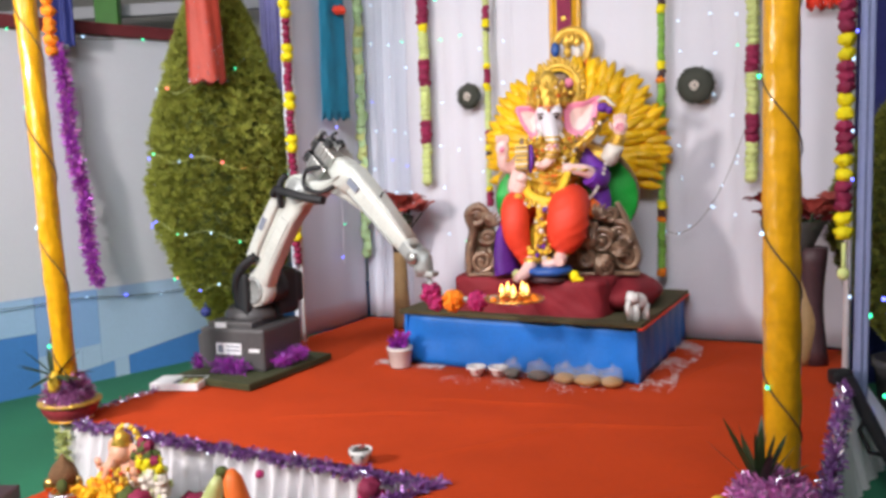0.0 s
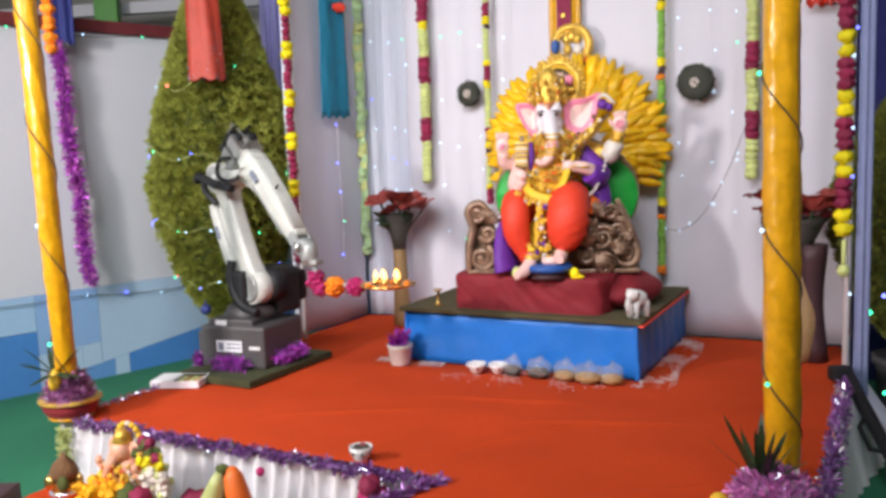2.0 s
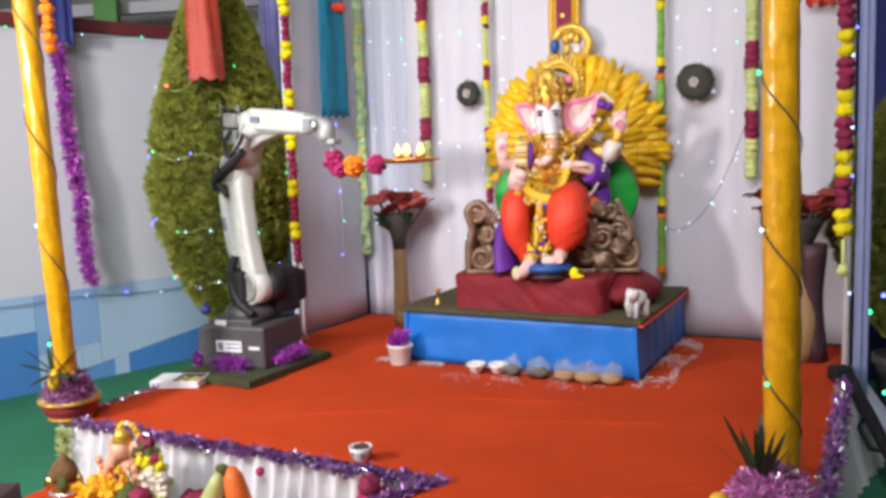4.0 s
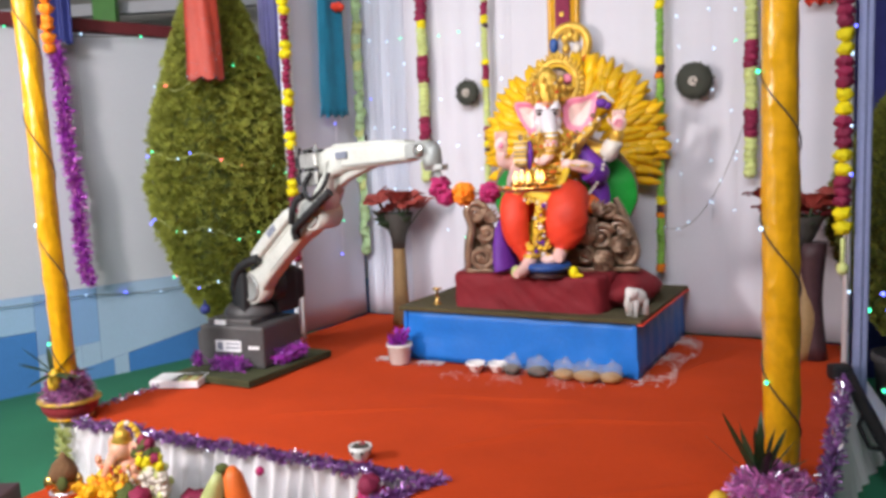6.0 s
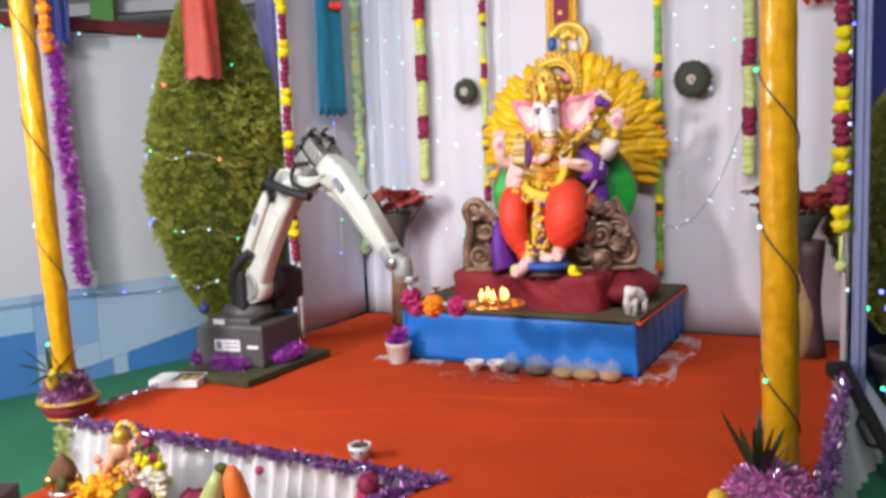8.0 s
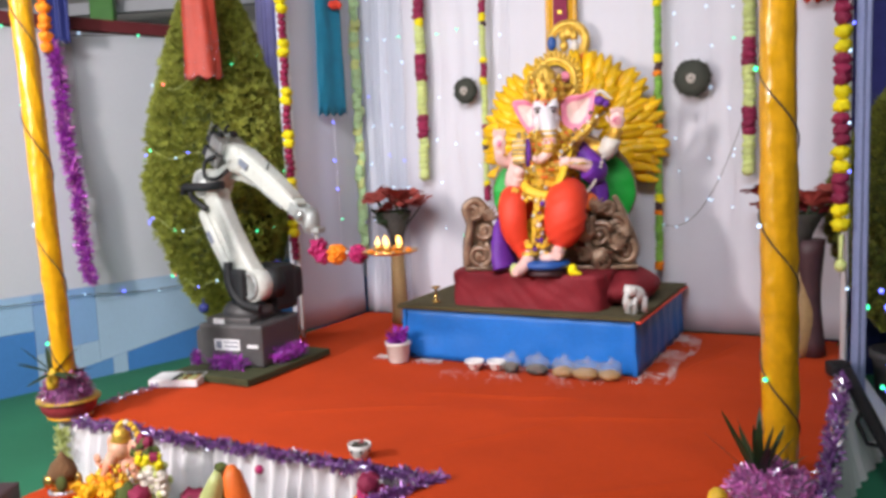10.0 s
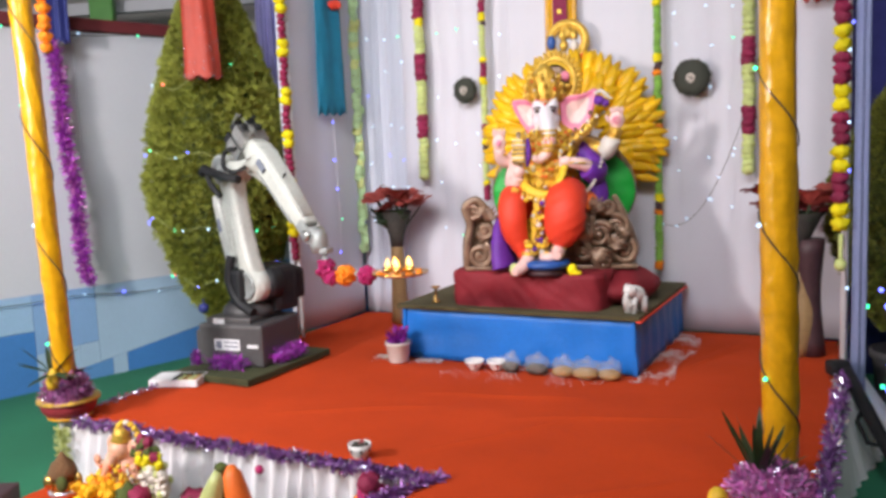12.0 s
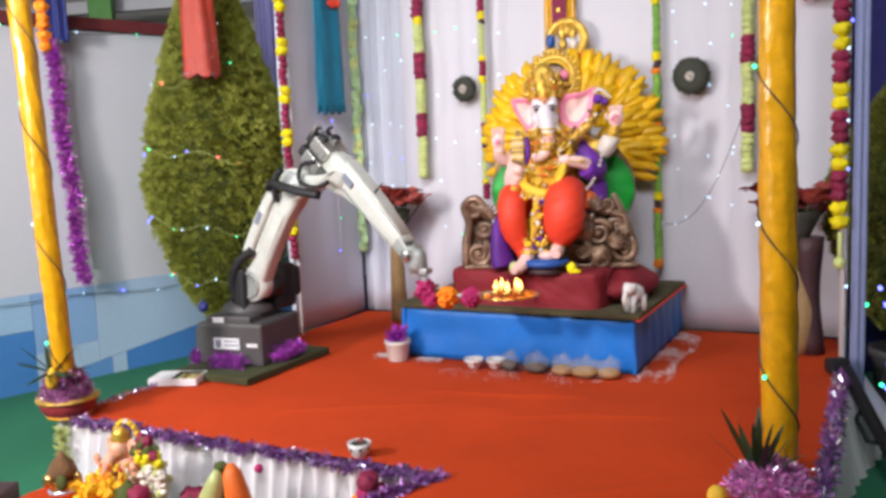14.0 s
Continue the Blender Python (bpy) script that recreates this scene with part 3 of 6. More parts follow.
        part("bolt", b, STEEL, u)
    part("elbow_cap", lathe(B(), [(0.062, 0.0), (0.066, 0.006), (0.06, 0.012), (0.01, 0.012)], 28), ROBOT_GREY, u, "grey round joint cap", pose(L2, -0.07, 0, 90, 0, 0))
    part("cover_plate", box(B(), (0.36, -0.0735, -0.002), (0.3, 0.006, 0.06), 0.002), ROBOT_WHITE, u, "flat white side cover")
    part("guard_strip", casting(B(), [(0.13, 0.1, 0, 0.026, 0.026, -0.06), (0.17, 0.11, 0, 0.036, 0.032, -0.06), (0.36, 0.116, 0, 0.038, 0.034, -0.06), (0.54, 0.114, 0, 0.034, 0.032, -0.06), (0.58, 0.11, 0, 0.03, 0.03, -0.06), (0.585, 0.11, 0, 0.02, 0.02, -0.06)]), ROBOT_WHITE, u)
    part("print_mark", box(B(), (0.4, -0.0955, 0.116), (0.08, 0.004, 0.034)), INK, u, "small grey printed mark")
    part("cable", hose(B(), [(-0.16, -0.085, -0.02), (-0.08, -0.105, 0.07), (0.02, -0.115, 0.11), (0.12, -0.11, 0.1), (0.2, -0.09, 0.07)], 0.03, 40), RUBBER, u, "black corrugated cable")
    part("cable", hose(B(), [(0.56, -0.085, 0.05), (0.63, -0.105, 0.08), (0.69, -0.1, 0.11), (0.74, -0.09, 0.1)], 0.02, 30), RUBBER, u, "black corrugated cable")

    # forearm: origin at the elbow joint, x along the forearm, z up to its axis
    f = part("forearm", B(), ROBOT_WHITE, r, "white painted forearm with bare motors at its back")
    b = B()
    tube(b, [(0, -0.085, 0), (0, 0.085, 0)], 0.088, 28)
    casting(b, [(-0.005, -0.05, -70, 0.075, 0.075, 0), (0.02, 0.02, -68, 0.098, 0.078, 0), (0.06, 0.09, -62, 0.108, 0.08, 0), (0.1, 0.16, -52, 0.11, 0.082, 0), (0.14, 0.22, -32, 0.1, 0.08, 0), (0.19, 0.262, -8, 0.08, 0.074, 0), (0.26, A3, 0, 0.066, 0.066, 0)])
    casting(b, [(0.08, A3 - 0.01, 0, 0.06, 0.06, 0), (0.14, A3, 0, 0.07, 0.072, 0), (0.3, A3 + 0.004, 0, 0.066, 0.064, 0), (0.5, A3 + 0.004, 0, 0.06, 0.058, 0), (0.65, A3 + 0.002, 0, 0.054, 0.052, 0), (0.71, A3, 0, 0.046, 0.05, 0), (0.73, A3, 0, 0.036, 0.045, 0)])
    # web under the arm
    casting(b, [(0.16, 0.16, -20, 0.05, 0.03, 0), (0.26, 0.205, -12, 0.04, 0.03, 0), (0.42, 0.235, -6, 0.024, 0.03, 0), (0.5, 0.245, 0, 0.01, 0.026, 0)])
    b.to_mesh(f.data)
    b.free()
    part("top_cover", casting(B(), [(0.17, A3 + 0.06, 0, 0.012, 0.05, -0.005), (0.2, A3 + 0.068, 0, 0.016, 0.056, -0.005), (0.46, A3 + 0.062, 0, 0.015, 0.05, -0.005), (0.69, A3 + 0.048, 0, 0.01, 0.04, -0.005)]), ROBOT_WHITE, f, "flat white top cover")
    part("seam", box(B(), (0.46, -0.061, A3 - 0.035), (0.4, 0.012, 0.007), 0.001), ROBOT_GREY, f, "grey seam under the cover")
    part("side_plate", lathe(B(), [(0.07, 0.0), (0.074, 0.006), (0.066, 0.012), (0.03, 0.012), (0.028, 0.02), (0.005, 0.02)], 28), ROBOT_GREY, f, "grey round elbow plate", pose(0, -0.085, 0, 90, 0, 0))
    for x, z in ((0.0, A3 + 0.01), (0.0, A3 - 0.085)):
        for y in (-0.045, 0.045):
            b = box(B(), (x + 0.02, y, z), (0.13, 0.074, 0.074), 0.008)
            for k in range(4):
                box(b, (x - 0.025 + 0.03 * k, y, z), (0.008, 0.082, 0.082), 0.002)
            part("motor", b, STEEL, f, "bare silver drive motor")
            b = box(B(), (x - 0.068, y, z), (0.045, 0.062, 0.062), 0.008)
            tube(b, [(x - 0.07, y, z), (x - 0.085, y, z + 0.05), (x - 0.07, y, z + 0.075)], 0.009, 8)
            box(b, (x - 0.01, y, z + 0.05), (0.04, 0.04, 0.026), 0.005)
            part("motor_cap", b, RUBBER, f, "black motor end cap and plug")
    # thin wire bracket over the motors
    b = tube(B(), [(-0.07, -0.08, A3 + 0.03), (-0.075, -0.08, A3 + 0.1), (-0.07, -0.03, A3 + 0.07), (0.03, -0.03, A3 + 0.07), (0.04, -0.03, A3 + 0.1), (0.045, -0.03, A3 + 0.05)], 0.005, 6)
    part("wire_bracket", b, ROBOT_GREY, f, "thin pale wire bracket")
    part("cable", hose(B(), [(0.05, -0.09, 0.22), (0.0, -0.105, 0.15), (0.05, -0.115, 0.08), (0.15, -0.115, 0.13), (0.19, -0.095, 0.21)], 0.013, 40), RUBBER, f, "thin black cable loop")
    part("cable_hose", hose(B(), [(-0.1, -0.1, -0.13), (-0.09, -0.115, -0.08), (-0.04, -0.122, -0.045), (0.08, -0.12, 0.03), (0.19, -0.1, 0.11)], 0.026, 40), RUBBER, f, "thick black corrugated hose")
    part("print_mark", box(B(), (0.27, -0.071, A3 + 0.02), (0.08, 0.012, 0.035)), INK, f, "small grey printed mark")
    part("antenna_clip", tube(B(), [(0.42, -0.03, A3 + 0.07), (0.42, -0.03, A3 + 0.11)], 0.006, 6), RUBBER, f)
    b = tube(B(), [(L3, -0.045, A3), (L3, 0.045, A3)], 0.046, 20)
    box(b, (0.74, -0.045, A3), (0.1, 0.02, 0.07), 0.008)
    box(b, (0.74, 0.045, A3), (0.1, 0.02, 0.07), 0.008)
    part("wrist_fork", b, ROBOT_GREY, f, "grey wrist fork")
    part("wrist_bolt", lathe(B(), [(0.03, 0), (0.03, 0.008), (0.012, 0.012)], 16), STEEL, f, "round bright bolt head", pose(L3, -0.057, A3, 90, 0, 0))

    # tool: keeps its tilt while it circles
    h = part("tool", B(), ROBOT_GREY, r, "grey wrist flange carrying the offering tray")
    b = B()
    lathe(b, [(0.042, -0.09), (0.05, -0.06), (0.046, 0.0), (0.03, 0.03)], 18, (0.03, 0, 0))
    box(b, (0.05, 0, -0.085), (0.1, 0.07, 0.03), 0.008)
    tube(b, [(0.06, 0, -0.1), (0.08, 0, -0.19), (0.12, 0, -0.215), (0.42, 0, -0.195), (0.44, 0, -0.19)], 0.014, 10)
    b.to_mesh(h.data)
    b.free()

    def bloom(name, c, rx, material, n, seed, label):
        rng, b = random.Random(seed), B()
        ball(b, (0, 0, 0), rx * 0.72, 0, 2)
        for _ in range(n):
            d = Vector((rng.gauss(0, 1), rng.gauss(0, 1), rng.gauss(0, 1))).normalized()
            m = Matrix.Translation(d * rx * 0.7) @ d.to_track_quat("Z", "Y").to_matrix().to_4x4() @ pose(0, 0, 0, rng.uniform(-35, 35), rng.uniform(-35, 35), rng.uniform(0, 360))
            ball(b, m.translation, (rx * 0.36, rx * 0.14, rx * 0.36), 0, 1, m.to_3x3().to_4x4())
        return part(name, b, material, h, label, pose(*c))
    bloom("rose", (0.072, -0.01, -0.18), 0.06, ROSE_PETAL, 60, 3, "crimson rose cluster")
    bloom("rose", (0.105, -0.01, -0.23), 0.05, ROSE_PETAL, 50, 8, "crimson rose cluster")
    bloom("marigold", (0.2, -0.01, -0.215), 0.06, ORANGE_PETAL, 80, 4, "orange marigold bloom")
    bloom("rose", (0.335, -0.01, -0.21), 0.055, ROSE_PETAL, 60, 5, "crimson rose cluster")
    b = lathe(B(), [(0.02, -0.175), (0.1, -0.172), (0.145, -0.16), (0.15, -0.15), (0.142, -0.15), (0.1, -0.163), (0.01, -0.166)], 36, (0.53, 0, -0.035))
    tube(b, [(0.4, 0, -0.19), (0.36, 0, -0.2)], 0.012, 8)
    part("tray", b, BRASS, h, "round brass offering tray")
    rng = random.Random(2)
    for k in range(5):
        a = k * 1.2566
        x, y = 0.53 + 0.062 * math.cos(a), 0.062 * math.sin(a)
        part("oil_lamp", lathe(B(), [(0.008, -0.155), (0.02, -0.145), (0.027, -0.128), (0.022, -0.128), (0.005, -0.138)], 12, (x, y, -0.035)), BRASS, h, "small brass oil lamp")
        part("flame", lathe(B(), [(0.005, -0.125), (0.013, -0.114), (0.012, -0.105), (0.006, -0.094 + 0.008 * rng.random()), (0.001, -0.076)], 8, (x, y, -0.035)), FLAME, h, "burning wick flame")
    b = B()
    for _ in range(26):
        a, q = rng.random() * 6.28, rng.uniform(0.085, 0.13)
        ball(b, (0.53 + q * math.cos(a), q * math.sin(a), -0.192), 0.012, 0, 1)
    tagged(part("petal", b, ORANGE_PETAL, h, "scattered marigold petals"), kind="stuff")
    return r, t, u, f, h


robot, turret, upper_arm, forearm, tool = build_robot()

# path of the wrist: seconds, along the stage, height, depth
WRIST = [(0, 1.478, 1.084, -1.820), (0.5, 1.319, 1.019, -1.818), (1, 1.123, 0.982, -1.816), (1.5, 0.899, 0.987, -1.814), (2, 0.753, 1.109, -1.812), (2.5, 0.696, 1.278, -1.810),
         (3, 0.716, 1.459, -1.837), (3.7, 0.859, 1.684, -1.874), (4.2, 1.044, 1.796, -1.898), (4.7, 1.231, 1.829, -1.918), (5.3, 1.421, 1.781, -1.942), (6, 1.623, 1.611, -1.950),
         (6.5, 1.697, 1.450, -1.950), (7, 1.677, 1.276, -1.936), (7.5, 1.571, 1.132, -1.918), (8, 1.415, 1.045, -1.900), (8.7, 1.122, 0.980, -1.849), (9.2, 0.920, 1.020, -1.812),
         (9.7, 0.793, 1.163, -1.779), (10.3, 0.733, 1.375, -1.745), (10.75, 0.693, 1.507, -1.720), (11, 0.708, 1.495, -1.744), (11.5, 0.747, 1.314, -1.793), (12, 0.861, 1.167, -1.841),
         (12.5, 1.036, 1.067, -1.890), (13, 1.187, 1.010, -1.870), (13.5, 1.321, 1.010, -1.850), (14, 1.465, 1.066, -1.830)]


def wrist_at(t):
    """The wrist's place on a smooth curve through its path."""
    n = len(WRIST)
    k = max(i for i in range(n - 1) if WRIST[i][0] <= t + 1e-9)
    a, b = WRIST[k], WRIST[k + 1]
    p, q = WRIST[max(k - 1, 0)], WRIST[min(k + 2, n - 1)]
    h = b[0] - a[0]
    s = (t - a[0]) / h
    out = []
    for c in (1, 2, 3):
        ma = (b[c] - p[c]) / max(b[0] - p[0], 1e-6) * h
        mb = (q[c] - a[c]) / max(q[0] - a[0], 1e-6) * h
        out.append((2 * s ** 3 - 3 * s * s + 1) * a[c] + (s ** 3 - 2 * s * s + s) * ma + (3 * s * s - 2 * s ** 3) * b[c] + (s ** 3 - s * s) * mb)
    return out


def arm_rows():
    rows = {turret: [], upper_arm: [], forearm: [], tool: []}
    for i in range(113):
        t = i * 0.125
        wu, wz, wv = wrist_at(t)
        x, y, z = wu - BASE_U, wv - BASE_V, wz - TOP
        reach, yaw = math.hypot(x, y), math.degrees(math.atan2(y, x))
        rr, zz, le = reach - A1, z - HS, math.hypot(A3, L3)
        d = math.hypot(rr, zz)
        th = math.atan2(zz, rr) + math.acos(max(-1, min(1, (L2 * L2 + d * d - le * le) / (2 * L2 * d))))
        px, pz = A1 + L2 * math.cos(th), HS + L2 * math.sin(th)
        ga = math.atan2(z - pz, reach - px) - math.atan2(A3, L3)
        turn = pose(0, 0, 0, 0, 0, yaw)
        rows[turret].append((t, turn))
        rows[upper_arm].append((t, turn @ pose(A1, 0, HS, 0, -math.degrees(th), 0)))
        rows[forearm].append((t, turn @ pose(px, 0, pz, 0, -math.degrees(ga), 0)))
        rows[tool].append((t, pose(x, y, z)))
    return rows


# ---- the figure on its throne ----
def spiral(bm, c, r0, turns, rad, flip=1, start=0.0, mi=0):
    n = int(turns * 16)
    pts = []
    for k in range(n + 1):
        a, r = start + flip * 6.2832 * turns * k / n, r0 * (1 - 0.82 * k / n)
        pts.append((c[0] + r * math.cos(a), c[1], c[2] + r * math.sin(a)))
    tube(bm, pts, [rad * (1 - 0.45 * k / n) for k in range(n + 1)], 8, mi)


IDOL = SP(1.82, -0.75, 0.88, 18)


def limb(bm, pts, radii, n, seg, mi, squash=1.0, folds=0.0, seed=0):
    """A rounded limb with closed ends; folds raises slanting cloth creases on it."""
    r4 = smooth([(r, 0, 0) for r in radii], n)
    first = len(bm.verts)
    tube(bm, smooth(pts, n), [max(0.002, r.x) for r in r4], seg, mi, squash)
    bm.verts.ensure_lookup_table()
    if folds:
        mid = smooth(pts, n)
        for i, v in enumerate(bm.verts[first:first + n * seg]):
            d = (v.co - mid[i // seg]).normalized()
            w = math.sin((v.co.z * 105 - v.co.x * 60) + 2.5 * noise.noise(v.co * 7 + Vector((seed, 0, 0))))
            v.co += d * folds * (max(0.0, w) - 0.3) * (0.5 + noise.noise(v.co * 5 + Vector((0, seed, 3))))


def ear(bm, outline, c, y, rim, inner, tilt):
    """A fanned ear: a cupped leaf of the given outline with a raised rosy rim."""
    n = len(outline)
    pts = smooth([(x, 0, z) for x, z in outline] + [(outline[0][0], 0, outline[0][1])], n * 6)
    C = Vector((c[0], y + 0.02, c[1]))
    rows = []
    for k, q in ((0.0, 0.02), (0.35, 0.012), (0.62, 0.004), (0.8, -0.004), (0.92, -0.012), (1.0, -0.006)):
        rows.append([bm.verts.new(Vector((C.x + (p.x - C.x) * k, y + q + tilt * abs(p.x - C.x) * k, C.z + (p.z - C.z) * k))) for p in pts[:-1]])
    back = [bm.verts.new(Vector((p.x, y + 0.03 + tilt * abs(p.x - C.x), p.z))) for p in pts[:-1]]
    m = len(rows[0])
    for i, (a, b) in enumerate(zip(rows, rows[1:] + [back])):
        for k in range(m):
            f = bm.faces.new((a[k], a[(k + 1) % m], b[(k + 1) % m], b[k]))
            f.material_index, f.smooth = (inner if i < 2 else rim), True


def build_idol():
    """One plain painted figure."""
    b = B()
    GO, FA, PK, PD, YE, RE, PU, BZ, PE, BL, OR, DK = range(12)
    rg = random.Random(6)
    # seat cloth, belly, chest
    ball(b, (0.02, 0.0, 0.3), (0.25, 0.22, 0.2), YE, 3)
    ball(b, (0.0, -0.06, 0.53), (0.165, 0.17, 0.17), YE, 3)
    ball(b, (0.02, -0.02, 0.72), (0.2, 0.13, 0.15), GO, 3)
    # head: domed brow, cheeks, trunk swinging to one side
    ball(b, (-0.012, -0.1, 0.925), (0.078, 0.085, 0.085), FA, 3)
    ball(b, (-0.045, -0.135, 0.945), (0.042, 0.045, 0.045), FA, 3)
    ball(b, (0.028, -0.135, 0.945), (0.042, 0.045, 0.045), FA, 3)
    for s in (-1, 1):
        ball(b, (-0.008 + 0.046 * s, -0.135, 0.86), (0.034, 0.05, 0.046), FA, 3)
        x = -0.008 + 0.038 * s
        ball(b, (x, -0.178, 0.905), (0.02, 0.01, 0.008), PE, 2, Matrix.Rotation(-0.25 * s, 4, "Y"))
        ball(b, (x * 1.15, -0.192, 0.915), (0.013, 0.01, 0.009), DK, 2)
        limb(b, [(x * 1.15 - 0.022, -0.184, 0.93), (x * 1.15, -0.194, 0.938), (x * 1.15 + 0.022, -0.184, 0.93)], [0.003, 0.0045, 0.003], 7, 5, DK)
        limb(b, [(0.0 + 0.045 * s, -0.165, 0.835), (0.07 * s, -0.21, 0.8), (0.075 * s, -0.245, 0.805)], [0.016, 0.012, 0.004], 8, 8, PE)
    limb(b, [(-0.008, -0.15, 0.905), (0.0, -0.2, 0.845), (0.012, -0.225, 0.78), (0.014, -0.235, 0.72), (-0.01, -0.25, 0.665), (-0.05, -0.27, 0.64), (-0.075, -0.295, 0.655)], [0.05, 0.045, 0.038, 0.034, 0.03, 0.025, 0.014], 26, 14, PK)
    limb(b, [(-0.008, -0.15, 0.905), (0.0, -0.202, 0.845), (0.012, -0.228, 0.79), (0.013, -0.232, 0.765)], [0.054, 0.049, 0.041, 0.038], 14, 14, FA)
    for z, x, y, r in ((0.8, 0.01, -0.22, 0.046), (0.775, 0.013, -0.226, 0.044), (0.715, 0.012, -0.237, 0.04), (0.69, 0.003, -0.243, 0.039)):
        lathe(b, [(r * 0.9, -0.011), (r * 1.16, 0.0), (r * 0.9, 0.011)], 16, (x, y, z), GO)
    for k in range(9):
        ball(b, (0.013 + 0.02 * math.sin(k * 2.2), -0.268 + 0.004 * (k % 2), 0.755 - 0.004 * k), 0.008, PD if k % 2 else GO, 1)
    # brow mark and jewel
    for k in range(3):
        limb(b, [(-0.04, -0.172, 0.968 + 0.013 * k), (-0.008, -0.186, 0.964 + 0.013 * k), (0.024, -0.172, 0.968 + 0.013 * k)], [0.0035] * 3, 7, 5, OR if k == 1 else GO)
    ball(b, (-0.008, -0.186, 0.955), (0.009, 0.006, 0.012), RE, 1)
    # ears
    ear(b, [(-0.075, 0.975), (-0.14, 0.992), (-0.205, 0.985), (-0.19, 0.92), (-0.155, 0.855), (-0.105, 0.79), (-0.07, 0.82)], (-0.125, 0.91), -0.09, PD, PK, 0.2)
    ear(b, [(0.075, 0.96), (0.12, 1.0), (0.2, 1.008), (0.285, 1.035), (0.275, 0.95), (0.245, 0.86), (0.18, 0.795), (0.11, 0.81), (0.078, 0.87)], (0.17, 0.915), -0.09, PD, PK, 0.15)
    # tiered crown with petals
    lathe(b, [(0.088, 0.965), (0.1, 0.985), (0.09, 1.005), (0.098, 1.03), (0.085, 1.055), (0.088, 1.08), (0.062, 1.12), (0.066, 1.14), (0.035, 1.17), (0.02, 1.19)], 24, (-0.015, -0.06, 0), GO)
    for ring, (z, r, n, h) in enumerate(((0.985, 0.096, 13, 0.05), (1.04, 0.09, 11, 0.05), (1.09, 0.074, 9, 0.045))):
        for k in range(n):
            a = 6.2832 * k / n + 0.2 * ring
            ca, sa = math.cos(a), math.sin(a)
            limb(b, [(-0.015 + r * ca, -0.06 + r * sa, z), (-0.015 + (r + 0.02) * ca, -0.06 + (r + 0.02) * sa, z + h * 0.55), (-0.015 + (r + 0.008) * ca, -0.06 + (r + 0.008) * sa, z + h)], [0.014, 0.018, 0.003], 6, 7, GO, 0.7)
            ball(b, (-0.015 + (r + 0.02) * ca, -0.06 + (r + 0.02) * sa, z - 0.002), 0.009, RE if k % 4 == 1 else PE if k % 4 == 3 else GO, 1)
    # ring of rays behind the crown, backed by a dark carved plate
    n, cx, cz = 44, 0.046, 1.095
    tube(b, [(cx + 0.118 * math.cos(6.2832 * k / n), 0.02, cz + 0.13 * math.sin(6.2832 * k / n)) for k in range(n + 1)], 0.021, 10, GO, caps=False)
    tube(b, [(cx + 0.094 * math.cos(6.2832 * k / n), 0.012, cz + 0.105 * math.sin(6.2832 * k / n)) for k in range(n + 1)], 0.009, 8, YE, caps=False)
    ball(b, (cx, 0.045, cz), (0.115, 0.012, 0.125), BZ, 3)
    for k in range(32):
        a = 6.2832 * k / 32
        ca, sa = math.cos(a), math.sin(a) * 1.1
        limb(b, [(cx + 0.128 * ca, 0.02, cz + 0.128 * sa), (cx + 0.15 * ca, 0.014, cz + 0.15 * sa), (cx + 0.168 * ca, 0.02, cz + 0.168 * sa)], [0.012, 0.012, 0.003], 5, 6, GO)
    ball(b, (0.105, 0.0, 1.12), (0.03, 0.02, 0.032), PD, 2)
    ball(b, (0.11, -0.005, 1.06), (0.04, 0.025, 0.022), GO, 2)
    # raised arm with open palm, its gilt sleeve and white cuff
    limb(b, [(0.14, 0, 0.74), (0.25, -0.03, 0.7), (0.34, -0.08, 0.69), (0.375, -0.11, 0.75), (0.39, -0.13, 0.81)], [0.055, 0.05, 0.044, 0.038, 0.03], 18, 12, GO, folds=0.006, seed=2)
    limb(b, [(0.31, -0.1, 0.66), (0.35, -0.11, 0.695), (0.37, -0.12, 0.75)], [0.046, 0.055, 0.042], 10, 12, PE, folds=0.012, seed=5)
    limb(b, [(0.1, -0.11, 0.7), (0.17, -0.15, 0.755), (0.25, -0.16, 0.83), (0.29, -0.15, 0.88)], [0.026, 0.032, 0.028, 0.016], 14, 10, GO, folds=0.012, seed=4)
    for k in range(24):
        t = k / 23
        ball(b, (0.1 + 0.19 * t + rg.gauss(0, 0.012), -0.185 + rg.gauss(0, 0.006), 0.7 + 0.19 * t + rg.gauss(0, 0.014)), rg.uniform(0.008, 0.016), (GO, PE, GO, BZ)[k % 4], 1)
    ball(b, (0.395, -0.14, 0.85), (0.044, 0.02, 0.052), PK, 3)
    tube(b, [(0.395 + (0.006 + 0.0012 * k) * math.cos(k * 0.62), -0.163, 0.845 + (0.006 + 0.0014 * k) * math.sin(k * 0.62)) for k in range(17)], 0.0045, 6, PD)
    for k in range(4):
        limb(b, [(0.368 + 0.018 * k, -0.14, 0.885), (0.366 + 0.02 * k, -0.146, 0.91), (0.37 + 0.018 * k, -0.152, 0.925 - 0.006 * abs(k - 1.5))], [0.011, 0.0105, 0.007], 6, 7, PK)
    limb(b, [(0.355, -0.145, 0.84), (0.34, -0.15, 0.862), (0.337, -0.155, 0.88)], [0.011, 0.01, 0.006], 6, 7, PK)
    for z, x in ((0.765, 0.38), (0.785, 0.385)):
        lathe(b, [(0.036, -0.008), (0.047, 0), (0.036, 0.008)], 14, (x, -0.118, z), GO)
    # noose held at the shoulder
    ball(b, (0.3, -0.09, 0.965), (0.034, 0.03, 0.03), PU, 2)
    ball(b, (0.335, -0.09, 0.95), (0.024, 0.022, 0.024), PU, 2)
